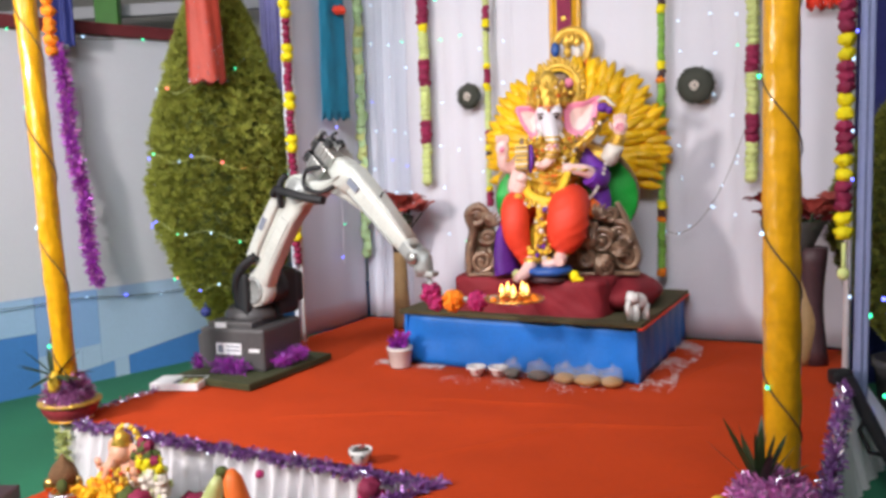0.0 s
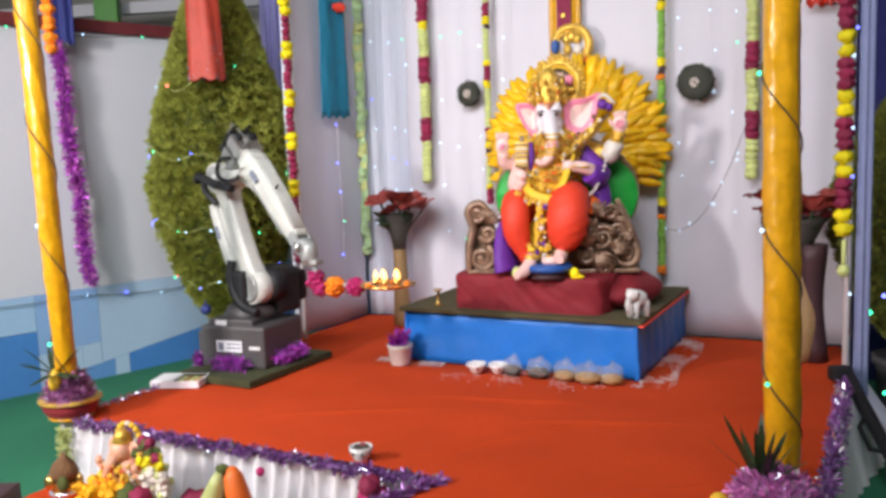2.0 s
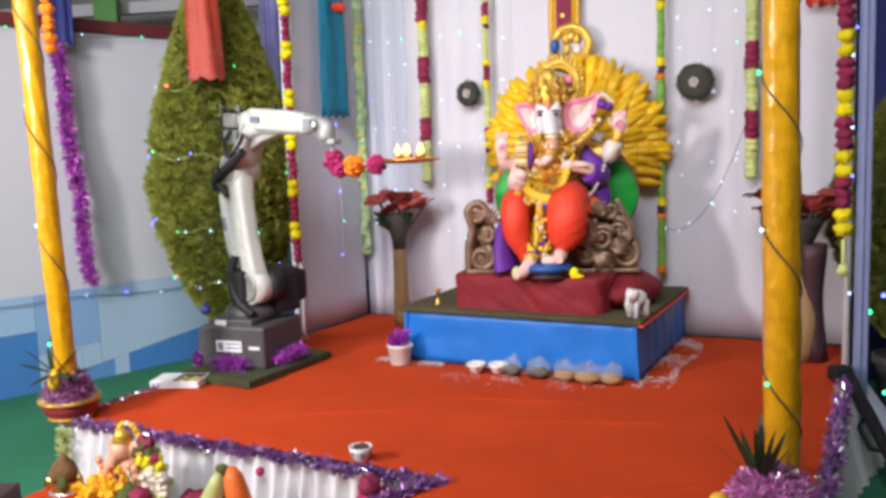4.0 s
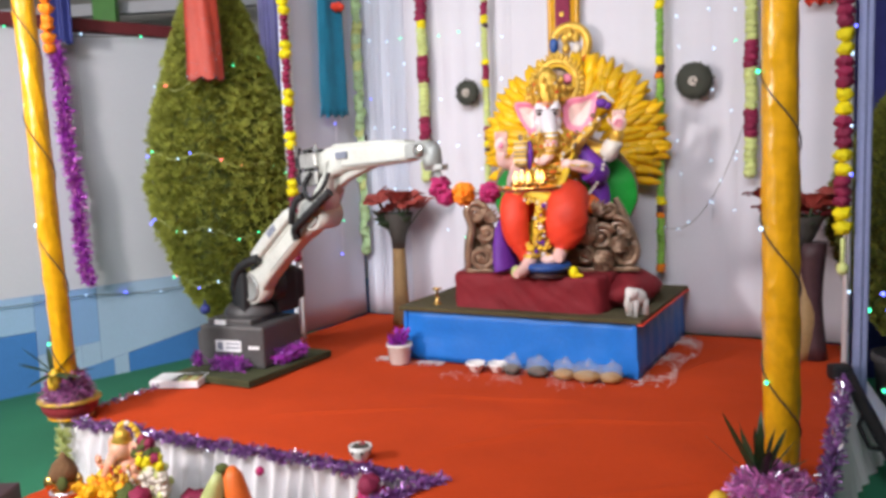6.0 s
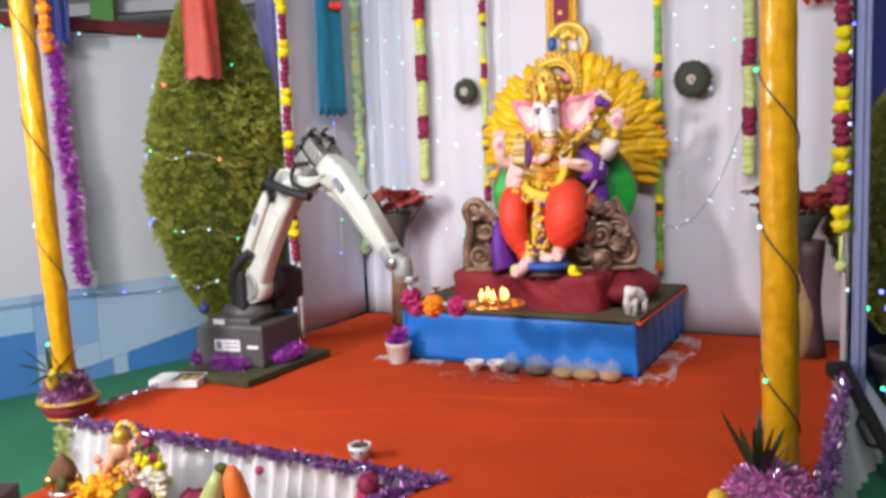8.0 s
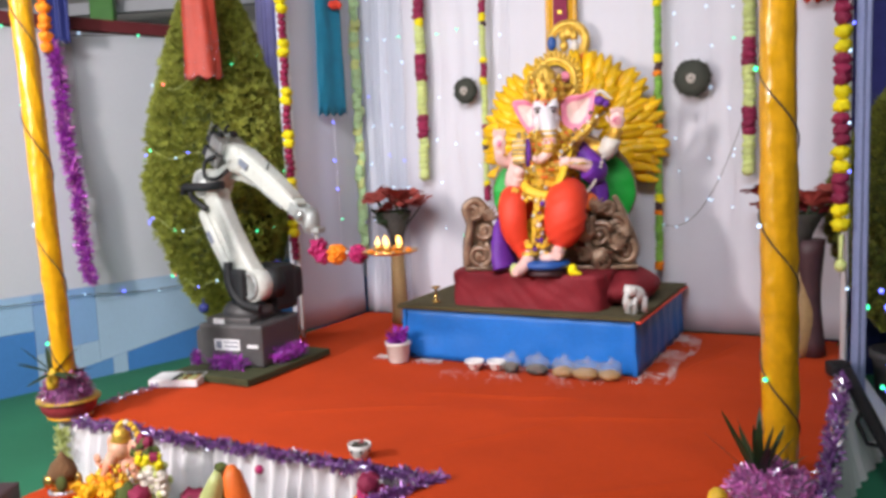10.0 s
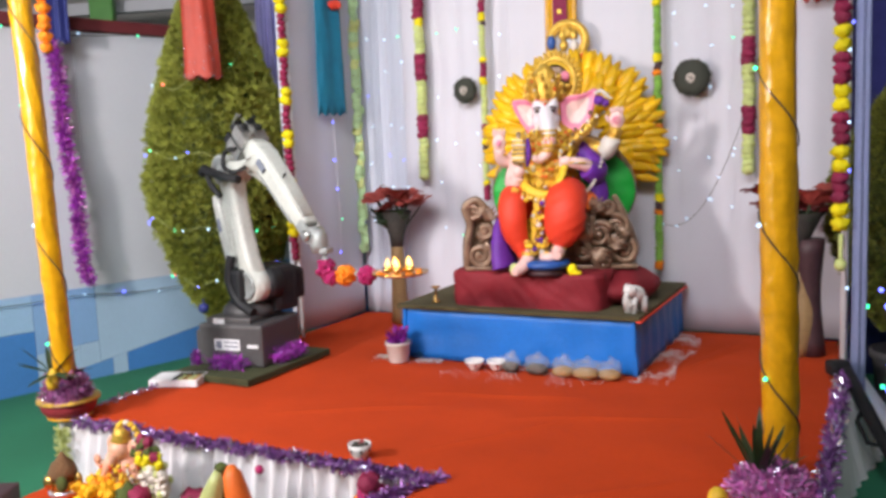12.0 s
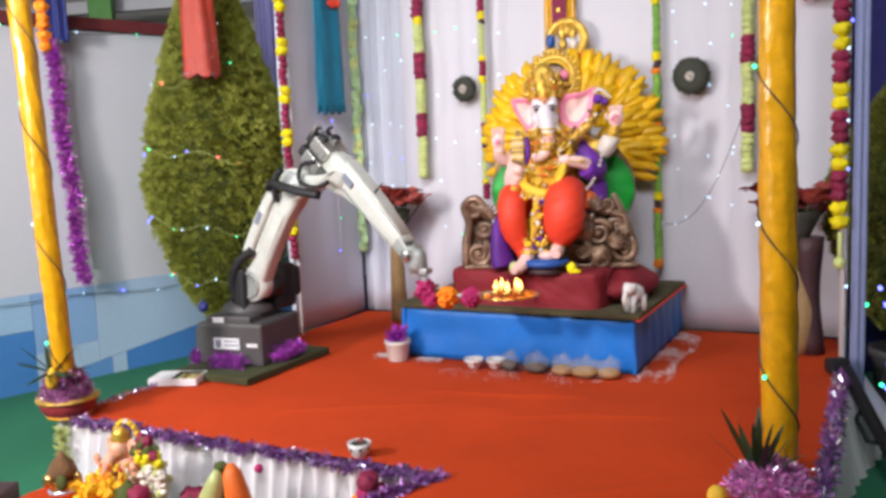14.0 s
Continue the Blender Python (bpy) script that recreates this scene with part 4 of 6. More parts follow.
    limb(b, [(0.27, -0.1, 1.0), (0.31, -0.1, 1.02), (0.35, -0.1, 0.985), (0.375, -0.1, 0.97)], [0.008, 0.012, 0.01, 0.004], 10, 7, PE)
    # other raised arm and the axe
    limb(b, [(-0.14, 0, 0.72), (-0.22, -0.03, 0.64), (-0.275, -0.08, 0.65), (-0.285, -0.12, 0.71)], [0.05, 0.047, 0.042, 0.032], 14, 12, PK)
    ball(b, (-0.285, -0.13, 0.745), (0.04, 0.022, 0.05), PK, 3)
    ball(b, (-0.285, -0.153, 0.742), (0.018, 0.006, 0.022), PD, 1)
    for k in range(4):
        limb(b, [(-0.311 + 0.018 * k, -0.13, 0.78), (-0.314 + 0.02 * k, -0.136, 0.81), (-0.31 + 0.018 * k, -0.142, 0.824)], [0.0105, 0.01, 0.006], 6, 7, PK)
    limb(b, [(-0.165, -0.21, 0.46), (-0.16, -0.21, 0.62), (-0.165, -0.2, 0.8)], [0.014, 0.014, 0.012], 8, 8, BZ)
    box(b, (-0.165, -0.215, 0.69), (0.075, 0.03, 0.15), 0.012, None, GO)
    for k in range(6):
        box(b, (-0.165, -0.234, 0.63 + 0.024 * k), (0.078 - 0.008 * (k % 2), 0.012, 0.01), 0.003, None, (BZ, PE, BZ)[k % 3])
    for x in (-0.115,):
        limb(b, [(x, -0.19, 0.76), (x + 0.006, -0.21, 0.68), (x - 0.004, -0.2, 0.6)], [0.01, 0.016, 0.008], 9, 8, PU)
    limb(b, [(-0.15, -0.04, 0.68), (-0.21, -0.13, 0.53), (-0.19, -0.24, 0.5), (-0.165, -0.28, 0.55)], [0.055, 0.048, 0.04, 0.03], 14, 12, PK)
    ball(b, (-0.165, -0.285, 0.575), (0.036, 0.026, 0.034), PK, 2)
    # lowered arm: purple sleeve, rosy wrist, strings of pearl
    limb(b, [(0.17, -0.03, 0.7), (0.27, -0.1, 0.58), (0.26, -0.18, 0.55), (0.215, -0.23, 0.575)], [0.06, 0.066, 0.062, 0.05], 16, 14, PU, folds=0.008, seed=7)
    limb(b, [(0.23, -0.22, 0.59), (0.18, -0.25, 0.61), (0.12, -0.265, 0.62)], [0.038, 0.036, 0.028], 8, 10, PK)
    ball(b, (0.105, -0.27, 0.625), (0.042, 0.028, 0.03), PK, 2)
    for k in range(3):
        lathe(b, [(0.036, -0.006), (0.044, 0), (0.036, 0.006)], 12, (0.14 + 0.02 * k, -0.26, 0.617 - 0.002 * k), GO if k != 1 else PE)
    for k in range(17):
        t = k / 16
        ball(b, (0.31 - 0.2 * t ** 1.3, -0.2 - 0.1 * t, 0.64 - 0.2 * math.sin(t * 2.2)), 0.012, PE, 1)
    # necklaces, pendant, armlets
    for k in range(6):
        w, d, z = 0.075 + 0.022 * k, 0.15 + 0.011 * k, 0.75 - 0.042 * k
        for j in range(29):
            a = math.pi * (1 + j / 28)
            ball(b, (0.01 + w * math.cos(a), -0.05 + d * math.sin(a), z + 0.055 * math.cos(a) ** 2), 0.0105, (GO, GO, PE, YE, GO, OR)[(k + j // 2) % 6], 1)
    for k in range(260):
        a, zz = rg.uniform(3.25, 6.1), rg.uniform(0.44, 0.8)
        ball(b, (0.01 + 0.165 * math.cos(a), -0.06 + 0.175 * math.sin(a), zz), rg.uniform(0.006, 0.016), (GO, YE, GO, PE, GO, OR, YE, GO)[k % 8], 1)
    lathe(b, [(0.004, -0.012), (0.03, -0.006), (0.034, 0), (0.03, 0.006), (0.004, 0.012)], 14, (0.0, -0.245, 0.56), GO)
    for c, r in (((0.23, -0.02, 0.7), 0.066), ((-0.205, -0.03, 0.66), 0.052), ((-0.28, -0.1, 0.675), 0.042)):
        ball(b, c, (r, r * 0.9, r * 0.4), GO, 2)
    # yellow sashes over the lap
    limb(b, [(0.13, -0.17, 0.68), (0.1, -0.25, 0.6), (0.055, -0.31, 0.5), (0.0, -0.33, 0.43)], [0.02, 0.036, 0.045, 0.035], 16, 10, YE, 0.55, 0.008, 3)
    limb(b, [(-0.14, -0.2, 0.55), (-0.13, -0.28, 0.48), (-0.05, -0.33, 0.44), (0.05, -0.34, 0.43)], [0.025, 0.035, 0.036, 0.03], 16, 10, YE, 0.7, 0.008, 5)
    for k in range(34):
        t = k / 33
        ball(b, (-0.2 + 0.3 * t + rg.gauss(0, 0.006), -0.33 - 0.03 * math.sin(3.1 * t) + rg.gauss(0, 0.006), 0.47 - 0.05 * math.sin(3.1 * t) + rg.gauss(0, 0.01)), 0.016, (GO, YE, GO, PE)[k % 4], 1)
    # legs in red cloth
    limb(b, [(-0.1, 0.0, 0.32), (-0.18, -0.2, 0.4), (-0.2, -0.3, 0.405), (-0.2, -0.345, 0.33), (-0.19, -0.345, 0.24), (-0.155, -0.34, 0.15), (-0.12, -0.345, 0.075)], [0.11, 0.095, 0.082, 0.081, 0.074, 0.052, 0.036], 46, 26, RE, 1.0, 0.007, 1)
    limb(b, [(0.12, 0.0, 0.32), (0.11, -0.2, 0.41), (0.1, -0.32, 0.41), (0.095, -0.375, 0.34), (0.088, -0.37, 0.26), (0.09, -0.36, 0.205), (0.1, -0.34, 0.16)], [0.13, 0.12, 0.112, 0.117, 0.112, 0.092, 0.04], 60, 36, RE, 1.0, 0.0075, 8)
    # feet with anklets
    limb(b, [(-0.105, -0.37, 0.125), (-0.125, -0.4, 0.075), (-0.16, -0.45, 0.035), (-0.19, -0.49, 0.025)], [0.034, 0.036, 0.034, 0.02], 12, 10, PK)
    limb(b, [(0.06, -0.37, 0.15), (0.05, -0.42, 0.12), (0.045, -0.465, 0.112)], [0.036, 0.038, 0.026], 10, 10, PK)
    for c in ((-0.11, -0.375, 0.115), (0.058, -0.38, 0.145)):
        lathe(b, [(0.034, -0.016), (0.046, -0.006), (0.046, 0.006), (0.034, 0.016)], 16, c, GO)
    # hanging front sash with beads
    limb(b, [(-0.05, -0.33, 0.4), (-0.055, -0.36, 0.3), (-0.06, -0.36, 0.2), (-0.065, -0.37, 0.11)], [0.034, 0.046, 0.045, 0.05], 14, 10, YE, 0.5, 0.008, 2)
    for k in range(34):
        z = 0.4 - 0.0085 * k
        ball(b, (-0.055 + rg.gauss(0, 0.022), -0.4 + rg.gauss(0, 0.006), z), rg.uniform(0.01, 0.02), (PU, GO, PE, GO, YE, GO)[k % 6] if 0.2 < z or z < 0.16 else PU, 1)
    for k in range(14):
        a = k * 0.45
        ball(b, (-0.065 + 0.055 * math.cos(a), -0.4 - 0.02 * math.sin(a), 0.17 + 0.014 * math.sin(k * 2.0)), 0.019, (YE, GO, YE)[k % 3], 1)
    # purple cloth at both sides, orange fold
    limb(b, [(-0.22, -0.12, 0.36), (-0.265, -0.2, 0.25), (-0.27, -0.26, 0.13), (-0.255, -0.28, 0.02)], [0.05, 0.072, 0.088, 0.1], 16, 14, PU, 0.55, 0.008, 6)
    limb(b, [(0.25, -0.1, 0.58), (0.29, -0.13, 0.46), (0.3, -0.15, 0.36)], [0.055, 0.062, 0.045], 12, 12, PU, 0.6, 0.008, 4)
    limb(b, [(0.215, -0.2, 0.44), (0.24, -0.22, 0.4), (0.25, -0.22, 0.35)], [0.03, 0.05, 0.045], 8, 10, OR, 0.6, 0.006, 9)
    ob = mesh("deity_statue", b, [GOLD, FACE, PINK_SKIN, PINK_DEEP, YELLOW_CLOTH, RED_SILK, PURPLE, BRONZE, PEARL, BLUE_STOOL, ORANGE_SKIN, DARK_WOOD], m=IDOL)
    tagged(ob, "painted elephant-headed statue seated in red, yellow and purple cloth", "statue")


def scroll(bm, c, r0, turns, rad, flip, start, y=0.0):
    """A rolled acanthus scroll: a thick tapering spiral with a domed eye."""
    spiral(bm, (c[0], c[1] + y, c[2]), r0, turns, rad, flip, start)
    ball(bm, (c[0], c[1] + y - 0.006, c[2]), r0 * 0.3, 0, 2)


def acanthus(bm, c, ang, ln, w):
    """A curled leaf with raised ribs."""
    d = Vector((math.cos(ang), 0, math.sin(ang)))
    s = Vector((-math.sin(ang), 0, math.cos(ang)))
    for k in (-2, -1, 0, 1, 2):
        e = Vector(c) + d * ln * (1 - 0.13 * abs(k)) + s * w * k * 0.45
        limb(bm, [Vector(c), (Vector(c) + e) / 2 + s * w * k * 0.12 + Vector((0, -0.03, 0)), e + Vector((0, -0.012, 0))], [w * 0.2, w * 0.26, w * 0.07], 8, 6, 0)


def build_throne():
    t = thing("throne", IDOL, "ornate antique bronze throne with curling scroll arms", "throne")
    # slim arm: one scroll over another
    b = B()
    x0 = -0.405
    ball(b, (x0, -0.12, 0.19), (0.07, 0.045, 0.2), 0, 3)
    for y in (-0.2, -0.15):
        scroll(b, (x0 - 0.005, y, 0.09), 0.075, 1.9, 0.024, -1, 1.2)
        scroll(b, (x0 + 0.03, y, 0.235), 0.05, 1.5, 0.02, 1, 3.4)
        scroll(b, (x0 - 0.035, y, 0.35), 0.05, 1.6, 0.02, -1, 0.6)
        limb(b, [(x0 - 0.085, y, 0.02), (x0 - 0.08, y, 0.16), (x0 - 0.06, y, 0.27), (x0 - 0.085, y, 0.37), (x0 - 0.02, y, 0.415), (x0 + 0.05, y, 0.35)], [0.024, 0.028, 0.024, 0.026, 0.022, 0.012], 20, 8, 0)
    acanthus(b, (x0 + 0.03, -0.21, 0.3), 0.9, 0.1, 0.05)
    box(b, (x0, -0.1, 0.012), (0.19, 0.26, 0.024), 0.008)
    part("scroll_arm", b, BRONZE, t)
    # broad arm: leaves and rolled scrolls sloping away
    b = B()
    ball(b, (0.33, -0.1, 0.15), (0.17, 0.05, 0.2), 0, 3)
    ball(b, (0.3, -0.11, 0.31), (0.08, 0.04, 0.1), 0, 3)
    for c, r, tn, fl, st in (((0.335, -0.2, 0.355), 0.05, 1.6, 1, 2.4), ((0.285, -0.23, 0.2), 0.075, 1.9, 1, 0.3), ((0.385, -0.2, 0.24), 0.07, 1.8, -1, 2.0), ((0.42, -0.18, 0.1), 0.075, 1.8, -1, 1.0), ((0.2, -0.24, 0.29), 0.05, 1.5, -1, 0.5), ((0.3, -0.24, 0.06), 0.055, 1.6, 1, 2.6), ((0.19, -0.25, 0.1), 0.05, 1.5, -1, 1.5)):
        scroll(b, c, r, tn, 0.021, fl, st)
        scroll(b, c, r * 0.96, tn, 0.02, fl, st, 0.05)
    for c, a, ln, w in (((0.22, -0.25, 0.16), 1.9, 0.13, 0.06), ((0.25, -0.25, 0.12), -0.7, 0.13, 0.055), ((0.33, -0.22, 0.14), 0.3, 0.12, 0.05), ((0.24, -0.23, 0.33), 0.9, 0.11, 0.05), ((0.4, -0.19, 0.17), 1.2, 0.1, 0.045), ((0.17, -0.26, 0.2), 2.6, 0.08, 0.04)):
        acanthus(b, c, a, ln, w)
    limb(b, [(0.37, -0.17, 0.42), (0.41, -0.17, 0.33), (0.46, -0.16, 0.2), (0.485, -0.16, 0.1), (0.44, -0.16, 0.02)], [0.016, 0.026, 0.028, 0.03, 0.026], 20, 8, 0)
    box(b, (0.32, -0.1, 0.012), (0.36, 0.26, 0.024), 0.008)
    part("scroll_arm", b, BRONZE, t)
    part("seat", box(B(), (0, 0.02, 0.07), (0.7, 0.4, 0.13), 0.03), BRONZE, t)
    b = B()
    for v in ball(b, (0.08, 0.07, 0.43), (0.43, 0.05, 0.31), 0, 4):
        a = math.atan2(v.co.z - 0.43, v.co.x - 0.08)
        q = math.hypot((v.co.x - 0.08) / 0.43, (v.co.z - 0.43) / 0.31)
        v.co.y += 0.012 * math.sin(a * 22) * q * q
    part("back_cushion", b, GREEN_CLOTH, t, "bright green satin back cushion")
    n = 36
    b = tube(B(), [(0.08 + 0.41 * math.cos(6.2832 * k / n), 0.12, 0.44 + 0.33 * math.sin(6.2832 * k / n)) for k in range(n + 1)], 0.03, 8, caps=False)
    part("back_frame", b, BRONZE, t)


def build_bananas():
    fan = thing("banana_fan", SP(1.769, -0.17, 1.616, 8) @ Matrix.Diagonal((1.111, 1, 1.069, 1)), "fan of golden yellow bananas standing behind the statue", "banana fan")
    rng = random.Random(5)
    b = tube(B(), [(0.36 * math.cos(6.2832 * k / 30), 0.05, 0.36 * math.sin(6.2832 * k / 30)) for k in range(31)], 0.025, 8, caps=False)
    box(b, (0, 0.06, -0.45), (0.05, 0.04, 1.1), 0.01)
    part("frame", b, BARK, fan)
    mesh_data = []
    for k in range(4):
        b = B()
        pts = [(0.016 * math.sin(t * 2.6 + k) * (1 if k else 0.4), -0.045 * math.sin(t * 3.14), 0.235 * t) for t in (j / 9 for j in range(10))]
        tube(b, pts, [0.012, 0.02, 0.026, 0.029, 0.031, 0.031, 0.03, 0.027, 0.02, 0.008], 8)
        me = bpy.data.meshes.new("banana")
        b.to_mesh(me)
        b.free()
        me.materials.append(BANANA)
        mesh_data.append(me)
    for ring, (r0, n, y) in enumerate(((0.318, 62, 0.0), (0.262, 56, -0.045), (0.19, 46, -0.08))):
        for k in range(n):
            a = -24 + 232 * k / (n - 1) + rng.uniform(-2.5, 2.5)
            rr = r0 + rng.uniform(-0.02, 0.015)
            m = pose(rr * math.cos(radians(a)), y + rng.uniform(-0.012, 0.012), rr * math.sin(radians(a)), 0, 90 - a + rng.uniform(-5, 5), 0) @ pose(0, 0, 0, rng.uniform(-7, 7), 0, rng.uniform(-40, 40))
            shared("banana", mesh_data[(k + ring) % 4], fan, m)
    # gold ring emblem and tassel above
    e = thing("gold_medallion", SP(1.733, -0.1, 2.276, 8) @ Matrix.Scale(1.100, 4), "round gold arch emblem above the crown", "ornament")
    n = 36
    b = tube(B(), [(0.108 * math.cos(6.2832 * k / n), 0, 0.108 * math.sin(6.2832 * k / n)) for k in range(n + 1)], 0.024, 10, caps=False)
    tube(b, [(0.085 * math.cos(6.2832 * k / n), -0.012, 0.085 * math.sin(6.2832 * k / n)) for k in range(n + 1)], 0.006, 6, caps=False)
    tube(b, [(0, 0.02, -0.1), (0, 0.04, -0.3)], 0.02, 8)
    part("ring", b, GOLD, e)
    part("plate", lathe(B(), [(0.1, 0), (0.1, 0.012)], 28), WHITE_CLOTH, e, "", pose(0, 0.02, 0, 90, 0, 0))
    for x, z, mm in ((-0.03, 0.035, GOLD), (0.035, 0.035, GOLD), (-0.025, -0.025, GOLD), (0.04, -0.03, PEARL), (0.0, 0.05, GOLD)):
        b = B()
        ball(b, (x, -0.01, z), (0.026, 0.018, 0.034), 0, 2)
        ball(b, (x, -0.012, z + 0.034), (0.013, 0.012, 0.013), 0, 1)
        part("boss", b, mm, e)
    b = B()
    ball(b, (-0.095, -0.03, -0.005), (0.028, 0.02, 0.045), 0, 2)
    part("blue_gem", b, BLUE_STOOL, e, "dark blue drop")
    b = limb_mesh([(0.09, -0.02, -0.08), (0.13, -0.03, -0.13), (0.15, -0.03, -0.2), (0.14, -0.03, -0.25)], [0.02, 0.04, 0.036, 0.016])
    part("sash", b, ORANGE_SKIN, e, "orange sash")


def limb_mesh(pts, radii, n=14, seg=10):
    b = B()
    limb(b, pts, radii, n, seg, 0, 0.6, 0.006, 3)
    return b


build_idol()
build_throne()
build_bananas()


def small_offerings():
    s = thing("footstool", SP(1.915, -1.1, 0.878) @ Matrix.Scale(1.1, 4), "low round blue enamelled stool", "footstool")
    part("top", lathe(B(), [(0.1, 0.03), (0.12, 0.04), (0.125, 0.055), (0.115, 0.07), (0.05, 0.073)], 28), BLUE_STOOL, s)
    part("base", lathe(B(), [(0.105, 0.0), (0.085, 0.03)], 20), DARK_WOOD, s)
    b = B()
    ball(b, (0, 0, 0.02), (0.055, 0.045, 0.03), 0, 2)
    tagged(mesh("sweet_dish", b, PINK_SKIN, m=SP(1.935, -1.12, 0.956)), "small pink heap of sweets on blue stool", "sweets")
    for u, v, lab, mm, r in ((2.075, -1.115, "small yellow marigold bud on crimson cloth", YELLOW_PETAL, 0.028), (1.76, -1.19, "pale yellow flower on crimson cloth", LIME_PETAL, 0.03)):
        b = B()
        ball(b, (0, 0, r), (r, r, r * 1.3), 0, 2)
        ball(b, (0.02, 0, 0.012), (r * 1.3, r * 0.8, 0.014), 0, 2)
        tagged(mesh("flower", b, mm, m=SP(u, v, 0.878)), lab, "flower")
    e = thing("elephant_figurine", SP(2.42, -1.08, TOP + 0.328, 62) @ Matrix.Scale(1.1, 4), "small white elephant figurine on the mossy mat", "figurine")
    b = B()
    ball(b, (0, 0, 0.09), (0.055, 0.04, 0.045), 0, 2)
    ball(b, (-0.055, -0.01, 0.115), (0.032, 0.03, 0.034), 0, 2)
    tube(b, [(-0.08, -0.015, 0.105), (-0.1, -0.02, 0.07), (-0.095, -0.02, 0.03)], [0.014, 0.01, 0.007], 8)
    for y in (-0.035, 0.02):
        ball(b, (-0.045, y, 0.12), (0.02, 0.006, 0.028), 0, 1)
    for x in (-0.035, 0.035):
        for y in (-0.02, 0.02):
            tube(b, [(x, y, 0.0), (x, y, 0.08)], 0.016, 8)
    part("body", b, CERAMIC, e)
    b = thing("brass_lamp", SP(1.2, -1.1, TOP + 0.328), "small brass lamp on the mossy mat", "lamp")
    part("stem", lathe(B(), [(0.03, 0), (0.025, 0.01), (0.008, 0.02), (0.008, 0.08), (0.025, 0.09), (0.03, 0.1), (0.005, 0.1)], 14), BRASS, b)

    # vases with dried red blooms
    def vase(u, v, h, r, label, seed, curved):
        t = thing("tall_vase", SP(u, v, TOP), label, "vase", "tall flower vases")
        b = B()
        k = 0.06 if curved else 0.0
        tube(b, [(k * math.sin(3.14 * i / 8), 0, h * (0.86 if curved else 1.0) * i / 8) for i in range(9)], [r * (1.25 - (0.85 if curved else 0.35) * (i / 8) ** (2 if curved else 1)) for i in range(9)], 18)
        part("body", b, TAN_WOOD, t)
        if curved:
            b = tube(B(), [(0.11 - 0.03 * math.sin(1.57 * i / 8), 0.0, h * 1.08 * i / 8) for i in range(9)], [r * (0.85 + 0.3 * (i / 8) ** 2 + 0.12 * math.cos(6.28 * i / 8)) for i in range(9)], 16)
            part("dark_stem", b, DARK_WOOD, t, "dark curved stem")
        b = lathe(B(), [(r * 0.95, h - 0.06), (r * 1.1, h + 0.02), (r * 2.3, h + 0.19), (r * 2.2, h + 0.2), (r * 0.5, h + 0.05)], 18)
        part("collar", b, DARK_LEAF, t, "dark flared leafy collar")
        rng = random.Random(seed)
        for i in range(11):
            a, d = i * 2.4, 0.05 + 0.17 * (i / 11) ** 0.6
            c = Vector((d * math.cos(a), d * math.sin(a) * 0.7, h + 0.25 + rng.uniform(-0.06, 0.06) - 0.25 * d * d))
            bl = part("bloom", B(), CLAY, t, "", Matrix.Translation(c) @ pose(0, 0, 0, rng.uniform(-30, 30), rng.uniform(-30, 30), rng.uniform(0, 360)))
            b = B()
            hub = b.verts.new((0, 0, 0))
            for q in range(7):
                prev = None
                for k in range(1, 5):
                    e = k / 4
                    w0, w1 = q * 0.8976 - 0.52 * (1 - e ** 4 * 0.35), q * 0.8976 + 0.52 * (1 - e ** 4 * 0.35)
                    rr, zz = 0.008 + 0.1 * e, 0.055 * math.sin(e * 1.9) - 0.012 * (q % 2)
                    row = [b.verts.new((rr * math.cos(x), rr * math.sin(x), zz + y)) for x, y in ((w0, 0.008), ((w0 + w1) / 2, 0), (w1, 0.008))]
                    if prev:
                        b.faces.new((prev[0], prev[1], row[1], row[0]))
                        b.faces.new((prev[1], prev[2], row[2], row[1]))
                    else:
                        b.faces.new((hub, row[0], row[1]))
                        b.faces.new((hub, row[1], row[2]))
                    prev = row
            b.to_mesh(bl.data)
            b.free()
            bl.data.materials[0] = DRY_RED if i % 3 else CLAY
            part("stem", tube(B(), [(0, 0, h), tuple(c)], 0.006, 5), PINE, t)
        for i in range(9):
            a = rng.random() * 6.28
            b = B()
            tip = Vector((0.2 * math.cos(a), 0.15 * math.sin(a), h + 0.16 + rng.uniform(-0.05, 0.07)))
            tube(b, [(0, 0, h + 0.02), tuple(tip * 0.5 + Vector((0, 0, (h + 0.12) * 0.5))), tuple(tip)], [0.012, 0.035, 0.004], 6, squash=0.3)
            part("leaf", b, PINE, t)
    vase(0.46, -0.28, 0.62, 0.05, "tall tan tapered vase with dark collar and dried red blooms", 3, False)
    vase(3.16, -0.42, 0.62, 0.065, "tall tan and dark curved vase with red blooms", 8, True)

    # row at the pedestal's foot
    p = thing("flower_pot", SP(1.05, -1.32, TOP), "small cream flower pot with purple blooms", "flower pot")
    part("pot", lathe(B(), [(0.055, 0.0), (0.06, 0.01), (0.072, 0.1), (0.078, 0.105), (0.078, 0.125), (0.07, 0.125), (0.06, 0.09)], 24), POT_WHITE, p)
    rng = random.Random(4)
    b = tinsel(B(), [(-0.03, 0, 0.13), (0.03, 0, 0.16)], 0.05, 260, 0.03, 0.008, rng)
    part("bloom", b, PURPLE_TINSEL, p, "purple tinsel blooms")
